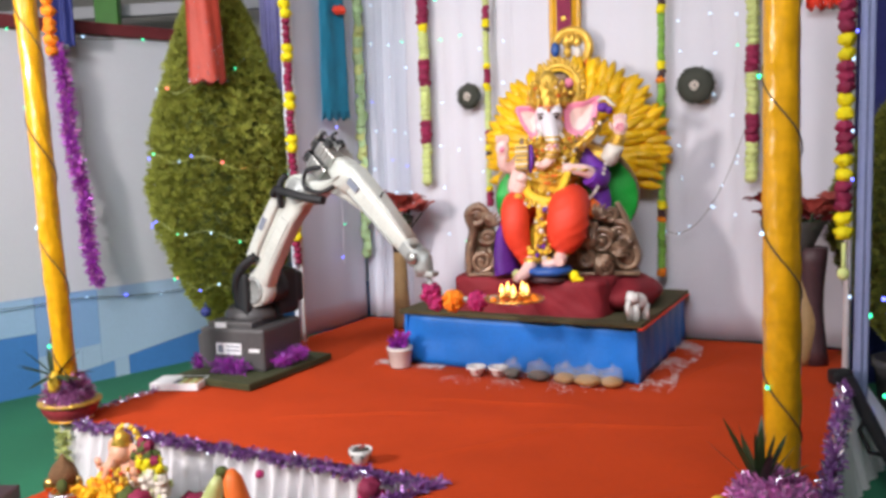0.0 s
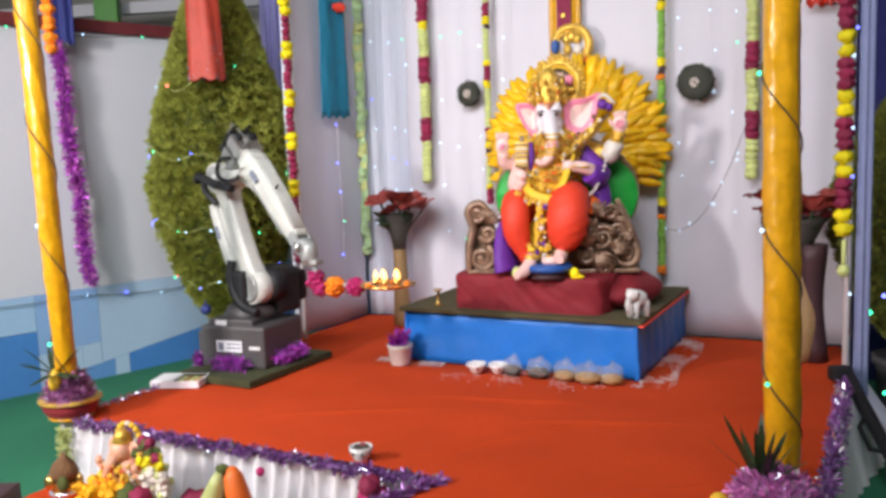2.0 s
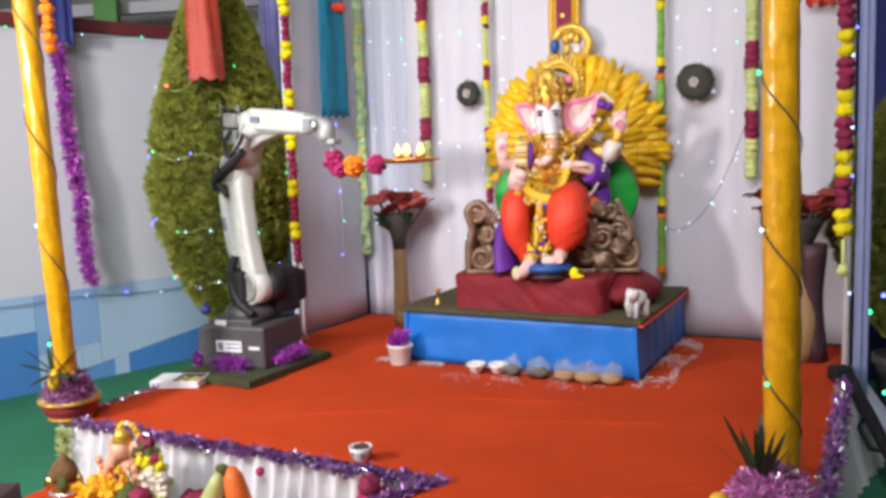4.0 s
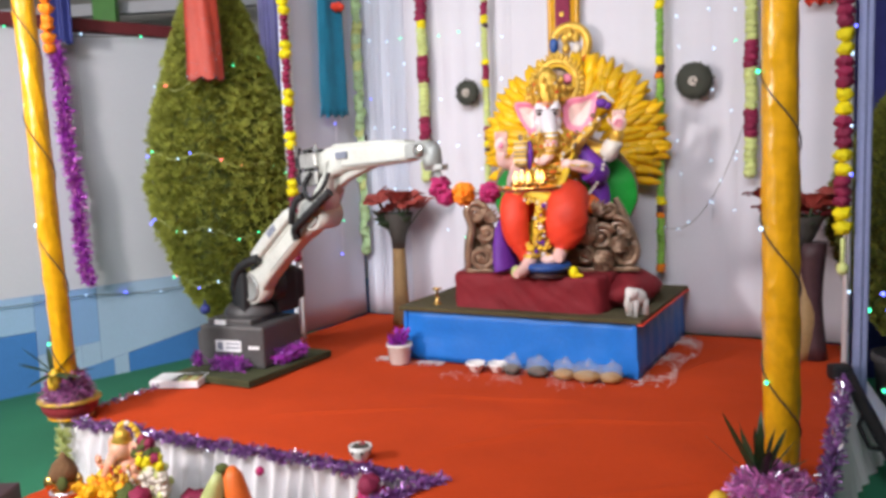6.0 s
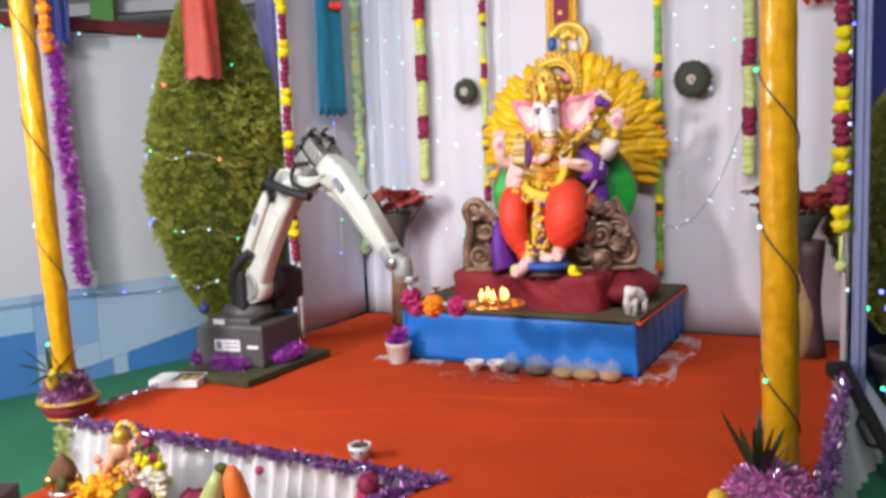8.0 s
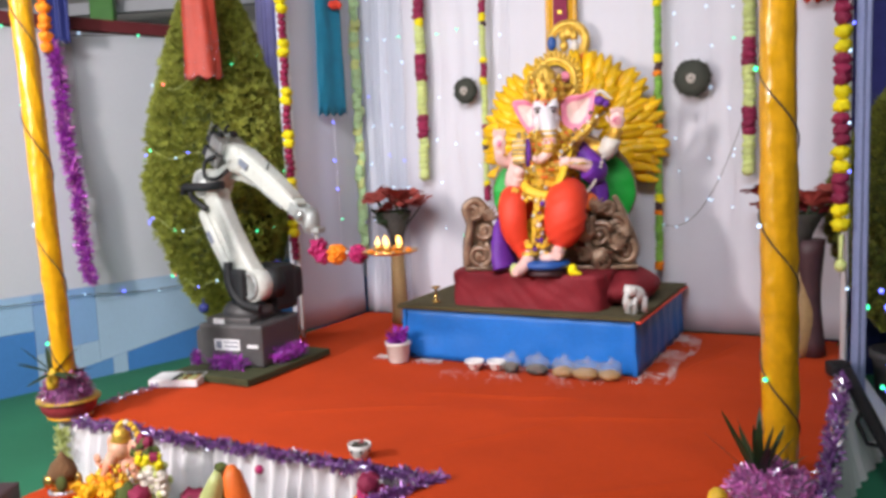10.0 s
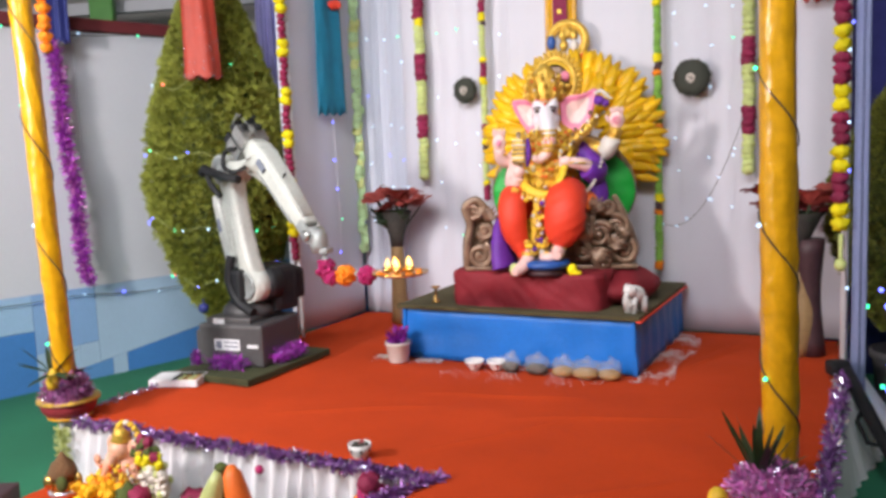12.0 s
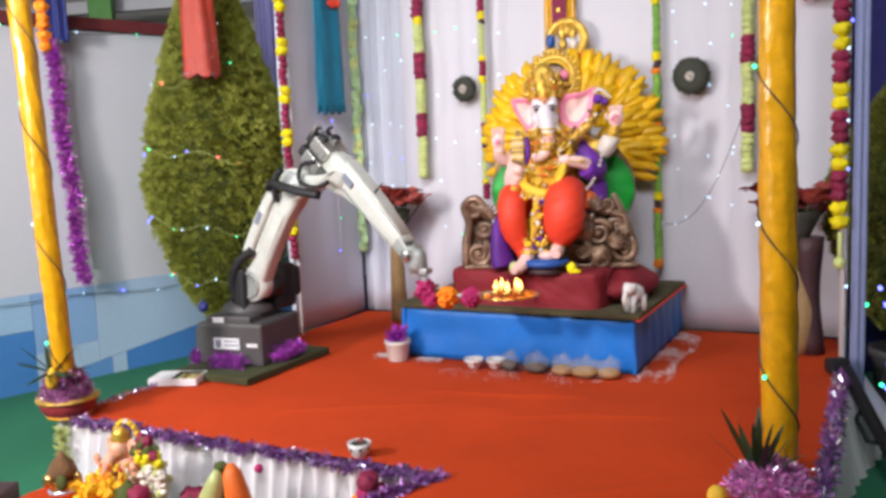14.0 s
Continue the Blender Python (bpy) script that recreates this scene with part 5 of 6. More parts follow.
    for u, v in ((1.56, -1.34), (1.68, -1.31)):
        c = thing("bowl", SP(u, v, TOP), "small white ceramic bowl with dark spots", "bowl", "bowls before the pedestal")
        part("body", lathe(B(), [(0.025, 0), (0.03, 0.008), (0.052, 0.04), (0.058, 0.058), (0.053, 0.058), (0.04, 0.03), (0.01, 0.015)], 24), CERAMIC, c)
        for k in range(6):
            b = B()
            ball(b, (0.05 * math.cos(k * 1.05), 0.05 * math.sin(k * 1.05), 0.035), (0.009, 0.009, 0.009), 0, 1)
            part("spot", b, CLAY, c, "dark painted spot")
    for i, (u, v, r, mm) in enumerate(((1.78, -1.33, 0.05, GRAIN_DARK), (1.93, -1.32, 0.066, GRAIN_DARK), (2.08, -1.32, 0.06, GRAIN_TAN), (2.21, -1.32, 0.075, GRAIN_TAN), (2.335, -1.31, 0.06, GRAIN_TAN))):
        c = thing("grain_bag", SP(u, v, TOP), "clear plastic bag half full of %s grain" % ("dark" if mm is GRAIN_DARK else "tan"), "bag", "grain bags before the pedestal")
        b = B()
        for vv in ball(b, (0, 0, 0.03), (r * 0.98, r * 0.78, 0.03), 0, 3):
            vv.co += Vector((noise.noise(vv.co * 25 + Vector((i, 0, 0))), 0, 0)) * 0.008
        part("grain", b, mm, c)
        b = B()
        for vv in ball(b, (0, 0, 0.056), (r * 1.1, r * 0.9, 0.056), 0, 3):
            vv.co += vv.co.normalized() * noise.noise(vv.co * 40 + Vector((i, 3, 0))) * 0.022
        tube(b, [(0, 0, 0.09), (0.004, 0, 0.105), (0.015, 0.0, 0.118)], [0.02, 0.008, 0.022], 9)
        part("plastic", b, PLASTIC_BAG, c, "crinkled clear plastic")
    # powder drawn on the carpet round the pedestal
    b = B()
    rng = random.Random(9)
    for k in range(17000):
        q = rng.random()
        if q < 0.55:
            u, v = rng.uniform(0.86, 2.5), -1.225 - abs(rng.gauss(0, 0.045))
        elif q < 0.62:
            u, v = rng.uniform(1.4, 2.4), -1.36 - abs(rng.gauss(0, 0.08))
        else:
            v = rng.uniform(-1.34, -0.12)
            u = 2.455 + rng.uniform(0, 0.17) + 0.02 * math.sin(v * 9)
        # dusted unevenly, thin between the stroked lines
        if noise.noise(Vector((u * 7, v * 5, 2))) + 0.5 * noise.noise(Vector((u * 24 + v * 9, v * 18, 5))) < rng.uniform(-0.15, 0.75):
            continue
        s = rng.uniform(0.002, 0.006)
        vs = [b.verts.new((u + s * math.cos(a) * rng.uniform(0.6, 1.2), v + s * math.sin(a) * rng.uniform(0.6, 1.2), 0.3532 + k * 5e-7)) for a in (0, 1.57, 3.14, 4.71)]
        b.faces.new(vs)
    tagged(mesh("powder_drawing", b, POWDER, m=SP(0, 0)), "white powder strewn on red carpet round the pedestal", "powder", kind="stuff")


small_offerings()


# ---- trees ----
def cypress(m, h, prof, seed, label, n):
    t = thing("cypress_tree", m, label, "tree", "cypress trees")
    rng = random.Random(seed)
    part("trunk", tube(B(), [(0, 0, 0), (0.01, 0, 0.4), (0.0, 0.01, h * 0.5), (0.01, 0, h * 0.9)], [0.06, 0.05, 0.035, 0.01], 10), BARK, t)
    part("pot", lathe(B(), [(0.15, 0), (0.16, 0.02), (0.19, 0.28), (0.21, 0.3), (0.21, 0.34), (0.18, 0.34), (0.17, 0.28)], 20), ROBOT_DARK, t, "dark nursery pot")

    def rad(z):
        for (z0, r0), (z1, r1) in zip(prof, prof[1:]):
            if z0 <= z <= z1:
                return r0 + (r1 - r0) * (z - z0) / (z1 - z0)
        return 0.01
    # solid core behind the sprays; shade between them is put in its colour
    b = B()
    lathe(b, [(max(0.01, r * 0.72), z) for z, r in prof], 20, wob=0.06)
    part("crown_shade_core", b, LEAF_CORE, t, "dark solid core, shade between the sprays put in its colour")
    b = B()
    zmin, zmax = prof[0][0], prof[-1][0]
    for _ in range(n):
        z = rng.uniform(zmin, zmax)
        if rng.random() > (rad(z) / 0.55) ** 0.7 + 0.1:
            continue
        a = rng.random() * 6.2832
        lump = 1 + 0.1 * noise.noise(Vector((math.cos(a) * 3, math.sin(a) * 3, z * 4))) + 0.07 * noise.noise(Vector((math.cos(a) * 9, math.sin(a) * 9, z * 11)))
        r = rad(z) * lump * (1 - 0.25 * rng.random() ** 2)
        p = Vector((r * math.cos(a), r * math.sin(a), z))
        out = Vector((math.cos(a), math.sin(a), rng.uniform(0.3, 1.6))).normalized()
        side = out.cross(Vector((0, 0, 1))).normalized()
        side.rotate(Matrix.Rotation(rng.uniform(-1.5, 1.5), 3, out))
        L = rng.uniform(0.026, 0.052)
        for s in (-0.55, 0.0, 0.55):
            d = (out + side * s + Vector((rng.gauss(0, 0.12), rng.gauss(0, 0.12), rng.gauss(0, 0.12)))).normalized()
            w = d.cross(out.cross(side)).normalized() * L * 0.16
            q = p + side * s * 0.012
            b.faces.new([b.verts.new(x) for x in (q, q + d * L * 0.5 + w, q + d * L, q + d * L * 0.5 - w)])
    tagged(part("crown", b, LEAF, t), kind="stuff")
    return t


PROF = [(0.42, 0.1), (0.6, 0.22), (0.85, 0.36), (1.1, 0.45), (1.4, 0.49), (1.7, 0.465), (2.0, 0.41), (2.3, 0.315), (2.6, 0.205), (2.85, 0.11), (3.05, 0.03)]
cypress(SP(-0.54, -0.98), 3.1, PROF, 3, "dense column-shaped green cypress tree beside the robot", 30000)
cypress(pose(2.69, 4.8, 0), 2.3, [(0.45, 0.12), (0.7, 0.3), (1.0, 0.42), (1.3, 0.42), (1.55, 0.32), (1.8, 0.15), (1.95, 0.03)], 8, "green cypress tree hung with coloured lights beside drape", 14000)

BULB = {}
for key, m_ in LED.items():
    b_ = B()
    ball(b_, (0, 0, 0), 0.011, 0, 1)
    me_ = bpy.data.meshes.new("bulb")
    b_.to_mesh(me_)
    b_.free()
    me_.materials.append(m_)
    BULB[key] = me_


def light_string(m, pts, n, colors, label, cord=DARK_CORD, rad=0.0035, seed=1, size=1.0):
    s = thing("light_string", m, label, "string lights", "fairy light strings")
    part("cord", tube(B(), pts, rad, 5), cord, s)
    rng = random.Random(seed)
    P = [Vector(p) for p in pts]
    for k in range(n):
        x = (k + rng.uniform(0.2, 0.8)) / n * (len(P) - 1)
        i = min(int(x), len(P) - 2)
        p = P[i].lerp(P[i + 1], x - i) + Vector((rng.gauss(0, 0.006), rng.gauss(0, 0.004) - 0.008, rng.gauss(0, 0.008)))
        shared("bulb", BULB[rng.choice(colors)], s, Matrix.Translation(p) @ Matrix.Scale(size * rng.uniform(0.8, 1.25), 4))
    return s


def loop_on_tree(z, tilt, a0, a1, seed, n):
    pts = []
    for k in range(31):
        a = radians(a0 + (a1 - a0) * k / 30)
        zz = z + tilt * math.sin(a * 1.5 + seed) + 0.03 * math.sin(k * 0.9)
        r = next((r0 + (r1 - r0) * (zz - z0) / (z1 - z0) for (z0, r0), (z1, r1) in zip(PROF, PROF[1:]) if z0 <= zz <= z1), 0.3) + 0.02
        pts.append((r * math.cos(a), r * math.sin(a), zz))
    light_string(SP(-0.56, -0.98), pts, n, ["blue", "green", "blue", "green", "white", "red"], "thin cord of coloured fairy lights on cypress tree", LIME_PETAL, 0.0018, seed, 0.65)


for z, tl, sd, n in ((1.58, 0.06, 1, 11), (1.15, 0.05, 2, 12), (0.8, 0.05, 3, 9), (2.2, 0.12, 4, 7)):
    loop_on_tree(z, tl, 190, 400, sd, n)
light_string(pose(2.69, 4.8, 0), [(0.46 * math.cos(3.3 + k * 0.12), 0.46 * math.sin(3.3 + k * 0.12), 0.4 + 0.07 * k) for k in range(18)], 12, ["blue", "blue", "green", "white"], "thin cord of coloured fairy lights on cypress tree", LEAF_CORE, 0.003, 6, 1.3)
light_string(pose(2.4, 4.35, 0), [(0.12 * math.sin(k), 0.05 * math.cos(k * 2), 0.004 + 0.06 * k) for k in range(14)], 12, ["blue", "green", "blue", "red", "white"], "loose cord of coloured fairy lights on the floor", DARK_CORD, 0.003, 7, 1.4)

# lights hung over the cloth walls
rng_ = random.Random(12)
for k, u in enumerate((0.13, 0.3, 0.42, 0.72, 0.88, 1.02, 1.22, 2.44, 2.62, 2.76)):
    z0 = 2.9
    z1 = rng_.uniform(0.7, 1.3)
    pts = [(0.02 * math.sin(i * 1.1 + k), -0.035 - 0.01 * math.cos(i), z0 + (z1 - z0) * i / 12) for i in range(13)]
    light_string(SP(u, 0), pts, 6, ["white", "white", "white", "green", "blue"] if u < 0.5 else ["white", "white", "white", "white", "green"], "hanging string of small fairy lights on white cloth", WHITE_CLOTH, 0.002, 30 + k, 0.62)
light_string(SP(0, 0), [(2.3 + 0.05 * i, -0.06, 1.05 + 0.009 * (i - 2) ** 2) for i in range(13)], 7, ["white"], "swagged cord of white fairy lights on cloth wall", DARK_CORD, 0.002, 50, 0.6)
light_string(SP(0, -0.88), [(0.035, 0.5 + 0.01 * math.sin(k), 2.8 - 0.22 * k) for k in range(10)], 9, ["blue", "white", "green", "blue"], "hanging string of small fairy lights on side cloth", WHITE_CLOTH, 0.002, 51, 0.7)
light_string(SP(3.41, -0.8), [(0.03 + 0.01 * math.sin(k), -0.03, 2.4 - 0.12 * k) for k in range(16)], 6, ["white", "blue"], "hanging string of small fairy lights at pole", DARK_CORD, 0.0025, 52, 0.9)
ang_ = math.degrees(math.atan2(6.754 - 5.72, -2.113 + 3.096))
light_string(pose(-3.096, 5.72, 0, 0, 0, ang_), [(-1.5 + 0.2 * k, -0.03, 0.735 - 0.03 * abs(math.sin(k * 0.6)) - 0.008 * k) for k in range(17)], 10, ["blue", "white", "blue", "blue"], "cord of coloured fairy lights along partition", DARK_CORD, 0.003, 53, 0.7)
light_string(pose(-3.096, 5.72, 0, 0, 0, ang_), [(-1.5 + 0.2 * k, -0.05, 2.53 + 0.02 * math.sin(k)) for k in range(17)], 8, ["white", "green", "blue"], "cord of small fairy lights along maroon rail", DARK_CORD, 0.003, 54, 0.9)


# ---- garlands ----
def bead_mesh(name, r, squash, material, seed, frill=0.3, fold=6.0):
    rng, b = random.Random(seed), B()
    for v in ball(b, (0, 0, 0), (r, r, r * squash), 0, 3):
        v.co *= 1 + 0.2 * noise.noise(v.co * (2.2 / r) + Vector((seed, 0, 0))) + frill * noise.noise(v.co * (fold / r) + Vector((0, seed, 0)))
    me = bpy.data.meshes.new(name)
    b.to_mesh(me)
    b.free()
    me.materials.append(material)
    return me


def garland(m, length, pattern, r, label, group="flower garlands", step=0.8):
    """pattern: (material, length in metres, radius factor) from the top down, repeated."""
    g = thing("flower_garland", m, label, "garland", group)
    part("thread", tube(B(), [(0, 0, 0), (0, 0, -length)], 0.004, 5), DARK_CORD, g)
    rng, cache, z, i = random.Random(int(length * 1000)), {}, 0.0, 0
    while z < length:
        material, ln, k = pattern[i % len(pattern)]
        nb = max(1, round(ln / (r * k * step * 2 * 0.62)))
        for j in range(nb):
            zz = z + ln * (j + 0.5) / nb
            if zz > length:
                break
            key = (material.name, k, rng.randrange(2))
            if key not in cache:
                cache[key] = bead_mesh("flower", r * k, 0.8, material, len(cache) + 1)
            shared("flower", cache[key], g, pose(rng.gauss(0, 0.003), rng.gauss(0, 0.003), -zz, rng.uniform(-20, 20), rng.uniform(-20, 20), rng.uniform(0, 360)))
        z += ln
        i += 1
    return g


M_, Y_, L_, G_, O_, D_ = MAROON_PETAL, YELLOW_PETAL, LIME_PETAL, GREEN_PETAL, ORANGE_PETAL, DARK_WOOD
lg = thing("leaf_garland", SP(0.035, -0.06, 2.95, 12), "pale green paper leaf garland with small dark dots", "garland", "flower garlands")
part("thread", tube(B(), [(0, 0, 0), (0, 0, -2.12)], 0.004, 5), DARK_CORD, lg)
rng_ = random.Random(44)
leaf_ = []
for k in range(3):
    b_ = B()
    sheet(b_, 6, 4, lambda a, c: ((0.028 + 0.012 * math.sin(c * 3.1)) * (a - 0.5) * 2, -0.012 * math.sin(a * 3.14) - 0.006 * k * (c - 0.5), -0.075 * c + 0.01 * abs(a - 0.5)), thick=0.003)
    me_ = bpy.data.meshes.new("leaf")
    b_.to_mesh(me_)
    b_.free()
    me_.materials.append((PALE_LEAF, PALE_LEAF, LIME_PETAL)[k])
    leaf_.append(me_)
for k in range(42):
    shared("leaf", leaf_[rng_.randrange(3) if k % 3 else 0], lg, pose(rng_.gauss(0, 0.005), -0.006 * (k % 2), -0.05 * k, rng_.uniform(-12, 12), rng_.uniform(-14, 14), rng_.uniform(-35, 35)))
    if k % 2:
        b_ = B()
        ball(b_, (0.016 * (1 if k % 4 == 1 else -1), -0.022, -0.05 * k - 0.02), 0.006, 0, 1)
        part("dot", b_, LEAF_CORE, lg, "dark round dot")
garland(SP(0.6, -0.07, 2.88), 1.51, [(M_, 0.34, 1.0), (Y_, 0.05, 0.8), (L_, 0.2, 0.9), (M_, 0.19, 1.0), (L_, 0.25, 0.9), (M_, 0.16, 1.0), (L_, 0.3, 0.85)], 0.042, "garland of maroon and pale lime flowers on white cloth")
garland(SP(1.1, -0.07, 2.9), 1.66, [(L_, 0.28, 0.9), (M_, 0.09, 1.0), (Y_, 0.05, 1.1), (D_, 0.03, 0.8), (L_, 0.22, 0.85), (Y_, 0.04, 1.1), (M_, 0.1, 1.0), (Y_, 0.05, 1.1)], 0.025, "thin lime garland with maroon and yellow flower knots")
garland(SP(2.315, -0.07, 2.9), 2.14, [(G_, 0.3, 0.95), (O_, 0.05, 1.1), (D_, 0.05, 0.9), (Y_, 0.05, 1.1), (G_, 0.3, 0.9), (Y_, 0.05, 1.1), (D_, 0.05, 0.9), (O_, 0.04, 1.1)], 0.026, "thin leaf-green garland with orange and yellow knots")
garland(SP(2.865, -0.07, 2.9), 1.53, [(L_, 0.25, 0.9), (M_, 0.17, 1.0), (L_, 0.28, 0.9), (M_, 0.16, 1.0)], 0.042, "garland of pale lime and maroon flowers on white cloth")
garland(SP(0.05, -0.96, 2.85), 1.95, [(M_, 0.2, 0.82), (Y_, 0.115, 1.2), (M_, 0.17, 0.82), (Y_, 0.115, 1.2)], 0.034, "garland of maroon and bright yellow flowers at white post", step=1.15)
garland(SP(3.41, -0.82, 2.6), 1.52, [(M_, 0.15, 1.0), (Y_, 0.145, 1.05), (M_, 0.16, 1.0), (Y_, 0.145, 1.05)], 0.042, "garland of bright yellow and maroon flowers at white pole", step=1.15)
b_ = B()
ball(b_, (0, 0, 0), (0.032, 0.032, 0.036), 0, 2)
tube(b_, [(0, 0, 0.0), (0, 0, 0.16)], 0.012, 6)
tagged(mesh("tassel", b_, LIME_PETAL, m=SP(3.415, -0.82, 0.93)), "pale lime flower tassel hanging on white pole", "tassel")
garland(pose(-2.045, 4.6, 2.76), 0.57, [(O_, 0.075, 1.0), (O_, 0.075, 0.9)], 0.037, "string of orange marigolds beside yellow pole", step=1.15)


# ---- hanging cloths ----
def strip(name, m, w, h, mat_, label, folds=3, depth=0.015, taper=0.0, seed=1, bits=0):
    t = thing(name, m, label, "cloth strip")

    def fn(a, c):
        return (w * (a - 0.5) * (1 + taper * (1 - c)), depth * math.sin(a * folds * 6.283 + seed) + 0.01 * noise.noise(Vector((a * 4, c * 5, seed))), -h * (1 - c) - (0.012 * math.sin(a * 23 + seed) if c == 0 else 0))
    part("cloth", sheet(B(), 40, 12, fn, thick=0.008), mat_, t)
    if bits:
        rng, b = random.Random(seed), B()
        for _ in range(bits):
            a, c = rng.random(), rng.random() ** 2
            p = Vector(fn(a, c)) + Vector((0, -0.006, 0))
            ball(b, p, 0.005, 0, 1)
        tagged(part("sequin", b, SILVER_BITS, t), kind="stuff")
    return t


strip("teal_streamer", SP(0.06, -0.43, 2.9, 70), 0.19, 1.02, TEAL, "teal blue fringed cloth strip hanging on side wall", 1.4, 0.006, 0.25, 2)
strip("navy_streamer", pose(-2.59, 6.05, 3.0), 0.148, 0.56, NAVY, "dark navy cloth strip hanging above purple tinsel", 2, 0.02, 0.0, 4)
b_ = B()


def sleeve(a, c):
    th = a * 6.2832
    r = 0.108 * (1 + 0.1 * math.sin(th * 5 + c * 3)) * (1.06 - 0.3 * c)
    return (r * math.cos(th), r * 0.75 * math.sin(th), -0.95 * (1 - c) + (0.012 * math.sin(th * 7) if c == 0 else 0))


rc = thing("red_sleeve", pose(-1.47, 5.48, 3.06), "orange-red sequined cloth sleeve hanging over cypress tree", "cloth sleeve")
part("cloth", sheet(b_, 48, 14, sleeve), SLEEVE_RED, rc)
rng_, b_ = random.Random(3), B()
for _ in range(90):
    p_ = Vector(sleeve(rng_.random(), rng_.random() ** 2.2))
    ball(b_, p_ * 1.0 + Vector((p_.x, p_.y, 0)).normalized() * 0.004, 0.005, 0, 1)
tagged(part("sequin", b_, SILVER_BITS, rc), kind="stuff")
strip("red_streamer", SP(3.26, -0.07, 3.0), 0.2, 0.62, RED_SILK, "short red cloth strip hanging above stage edge", 3, 0.02, 0.0, 5, 30)
b_ = B()
for k in range(4):
    ball(b_, (0.02 * k - 0.03, 0, -0.012 * (k % 2)), (0.03, 0.02, 0.03), 0, 2)
tagged(mesh("red_bow", b_, RED_SILK, m=SP(0.1, -0.4, 2.66)), "small orange-red bow on side cloth wall", "bow")

gp = thing("gold_banner", SP(1.665, -0.04, 3.0), "gold banner with maroon centre stripe behind the statue", "banner")
part("band", sheet(B(), 20, 6, lambda a, c: (0.22 * (a - 0.5), 0.006 * math.sin(a * 19), -1.1 * (1 - c)), thick=0.012), YELLOW_FOIL, gp)
part("stripe", box(B(), (0, -0.012, -0.35), (0.1, 0.012, 0.7), 0.004), MAROON_PETAL, gp, "maroon centre stripe")
for k in range(5):
    part("stud", box(B(), (0, -0.024, -0.1 - 0.14 * k), (0.03, 0.012, 0.03), 0.004), GOLD, gp, "gold stud")


def rosette(u, z, r):
    t = thing("rosette", SP(u, -0.05, z), "round black foam rosette with pale swirl centre on cloth", "rosette", "black rosettes")
    rng, b = random.Random(int(u * 10)), B()
    lathe(b, [(r * 0.8, 0), (r, 0.008), (r * 0.97, 0.02), (r * 0.5, 0.032), (0.01, 0.034)], 40, wob=0.02)
    tinsel(b, [(r * 0.94 * math.cos(k * 0.2), r * 0.94 * math.sin(k * 0.2), 0.014) for k in range(33)], 0.006, 500, 0.018, 0.004, rng)
    part("disc", b, BLACK, t, "", pose(0, 0, 0, 90, 0, 0))
    b = B()
    n = 22
    tube(b, [((0.012 + 0.0009 * k) * math.cos(k * 0.55), -0.04, (0.012 + 0.0009 * k) * math.sin(k * 0.55)) for k in range(n)], 0.004, 6)
    for k in range(3):
        ball(b, (0.012 * math.cos(k * 2.1), -0.042, 0.012 * math.sin(k * 2.1)), 0.008, 0, 1)
    part("swirl", b, PEARL, t, "pale pearl swirl")


rosette(0.95, 2.01, 0.085)
rosette(2.525, 1.985, 0.112)


# ---- tinsel ----
def tinsel_rope(name, m, pts, rad, n, ln, wd, mats, label, seed, share=0.12):
    t = thing(name, m, label, "tinsel garland")
    rng = random.Random(seed)
    part("cord", tube(B(), pts, rad * 0.35, 6), mats[0], t)
    b = tinsel(B(), pts, rad, n, ln, wd, rng, 0, 1 if len(mats) > 1 else None, share)
    tagged(part("foil", b, mats, t), kind="stuff")
    return t


sway = tinsel_rope("purple_tinsel", pose(-2.656, 6.05, 2.445), [(0.012 * math.sin(k * 1.3), 0, -0.17 * k) for k in range(11)], 0.036, 3000, 0.045, 0.006, [PURPLE_TINSEL, PINK_TINSEL], "long purple foil tinsel hanging before white partition", 4, 0.3)
EDGE = [(0.12 + 1.98 * k / 30, -2.86 - 0.012 * math.sin(k * 1.7), 0.35 + 0.012 * math.sin(k * 2.3)) for k in range(31)]
tinsel_rope("edge_tinsel", SP(0, 0), EDGE, 0.013, 2600, 0.028, 0.0045, [VIOLET_TINSEL, SILVER_BITS], "violet and silver tinsel along the front stage edge", 5, 0.16)
tinsel_rope("edge_tinsel", SP(0, 0), [(2.12 - 0.012 * k, -2.84 - 0.03 * k, 0.355) for k in range(12)], 0.014, 700, 0.03, 0.005, [VIOLET_TINSEL, SILVER_BITS], "violet and silver tinsel at the carpet's corner", 6, 0.12)
tinsel_rope("edge_tinsel", SP(0, 0), [(3.44 + 0.008 * math.sin(k * 2), -0.7 - 0.1 * k, 0.36 + 0.008 * math.sin(k * 3)) for k in range(24)], 0.018, 3200, 0.034, 0.005, [VIOLET_TINSEL, SILVER_BITS], "violet and silver tinsel along the side stage edge", 7, 0.3)
for pts_, n_, sd_ in (([(-0.27, -0.16, 0.03), (-0.2, -0.25, 0.04)], 420, 8), ([(-0.04, -0.28, 0.035), (0.06, -0.28, 0.05), (0.14, -0.26, 0.035)], 760, 18), ([(0.25, -0.1, 0.05), (0.27, 0.02, 0.06), (0.26, 0.16, 0.05)], 620, 28)):
    tinsel_rope("tinsel_tuft", SP(BASE_U, BASE_V, TOP + 0.04), pts_, 0.04, n_, 0.028, 0.0035, [PURPLE_TINSEL, VIOLET_TINSEL], "loose purple foil tinsel tuft by the robot's base", sd_, 0.35)
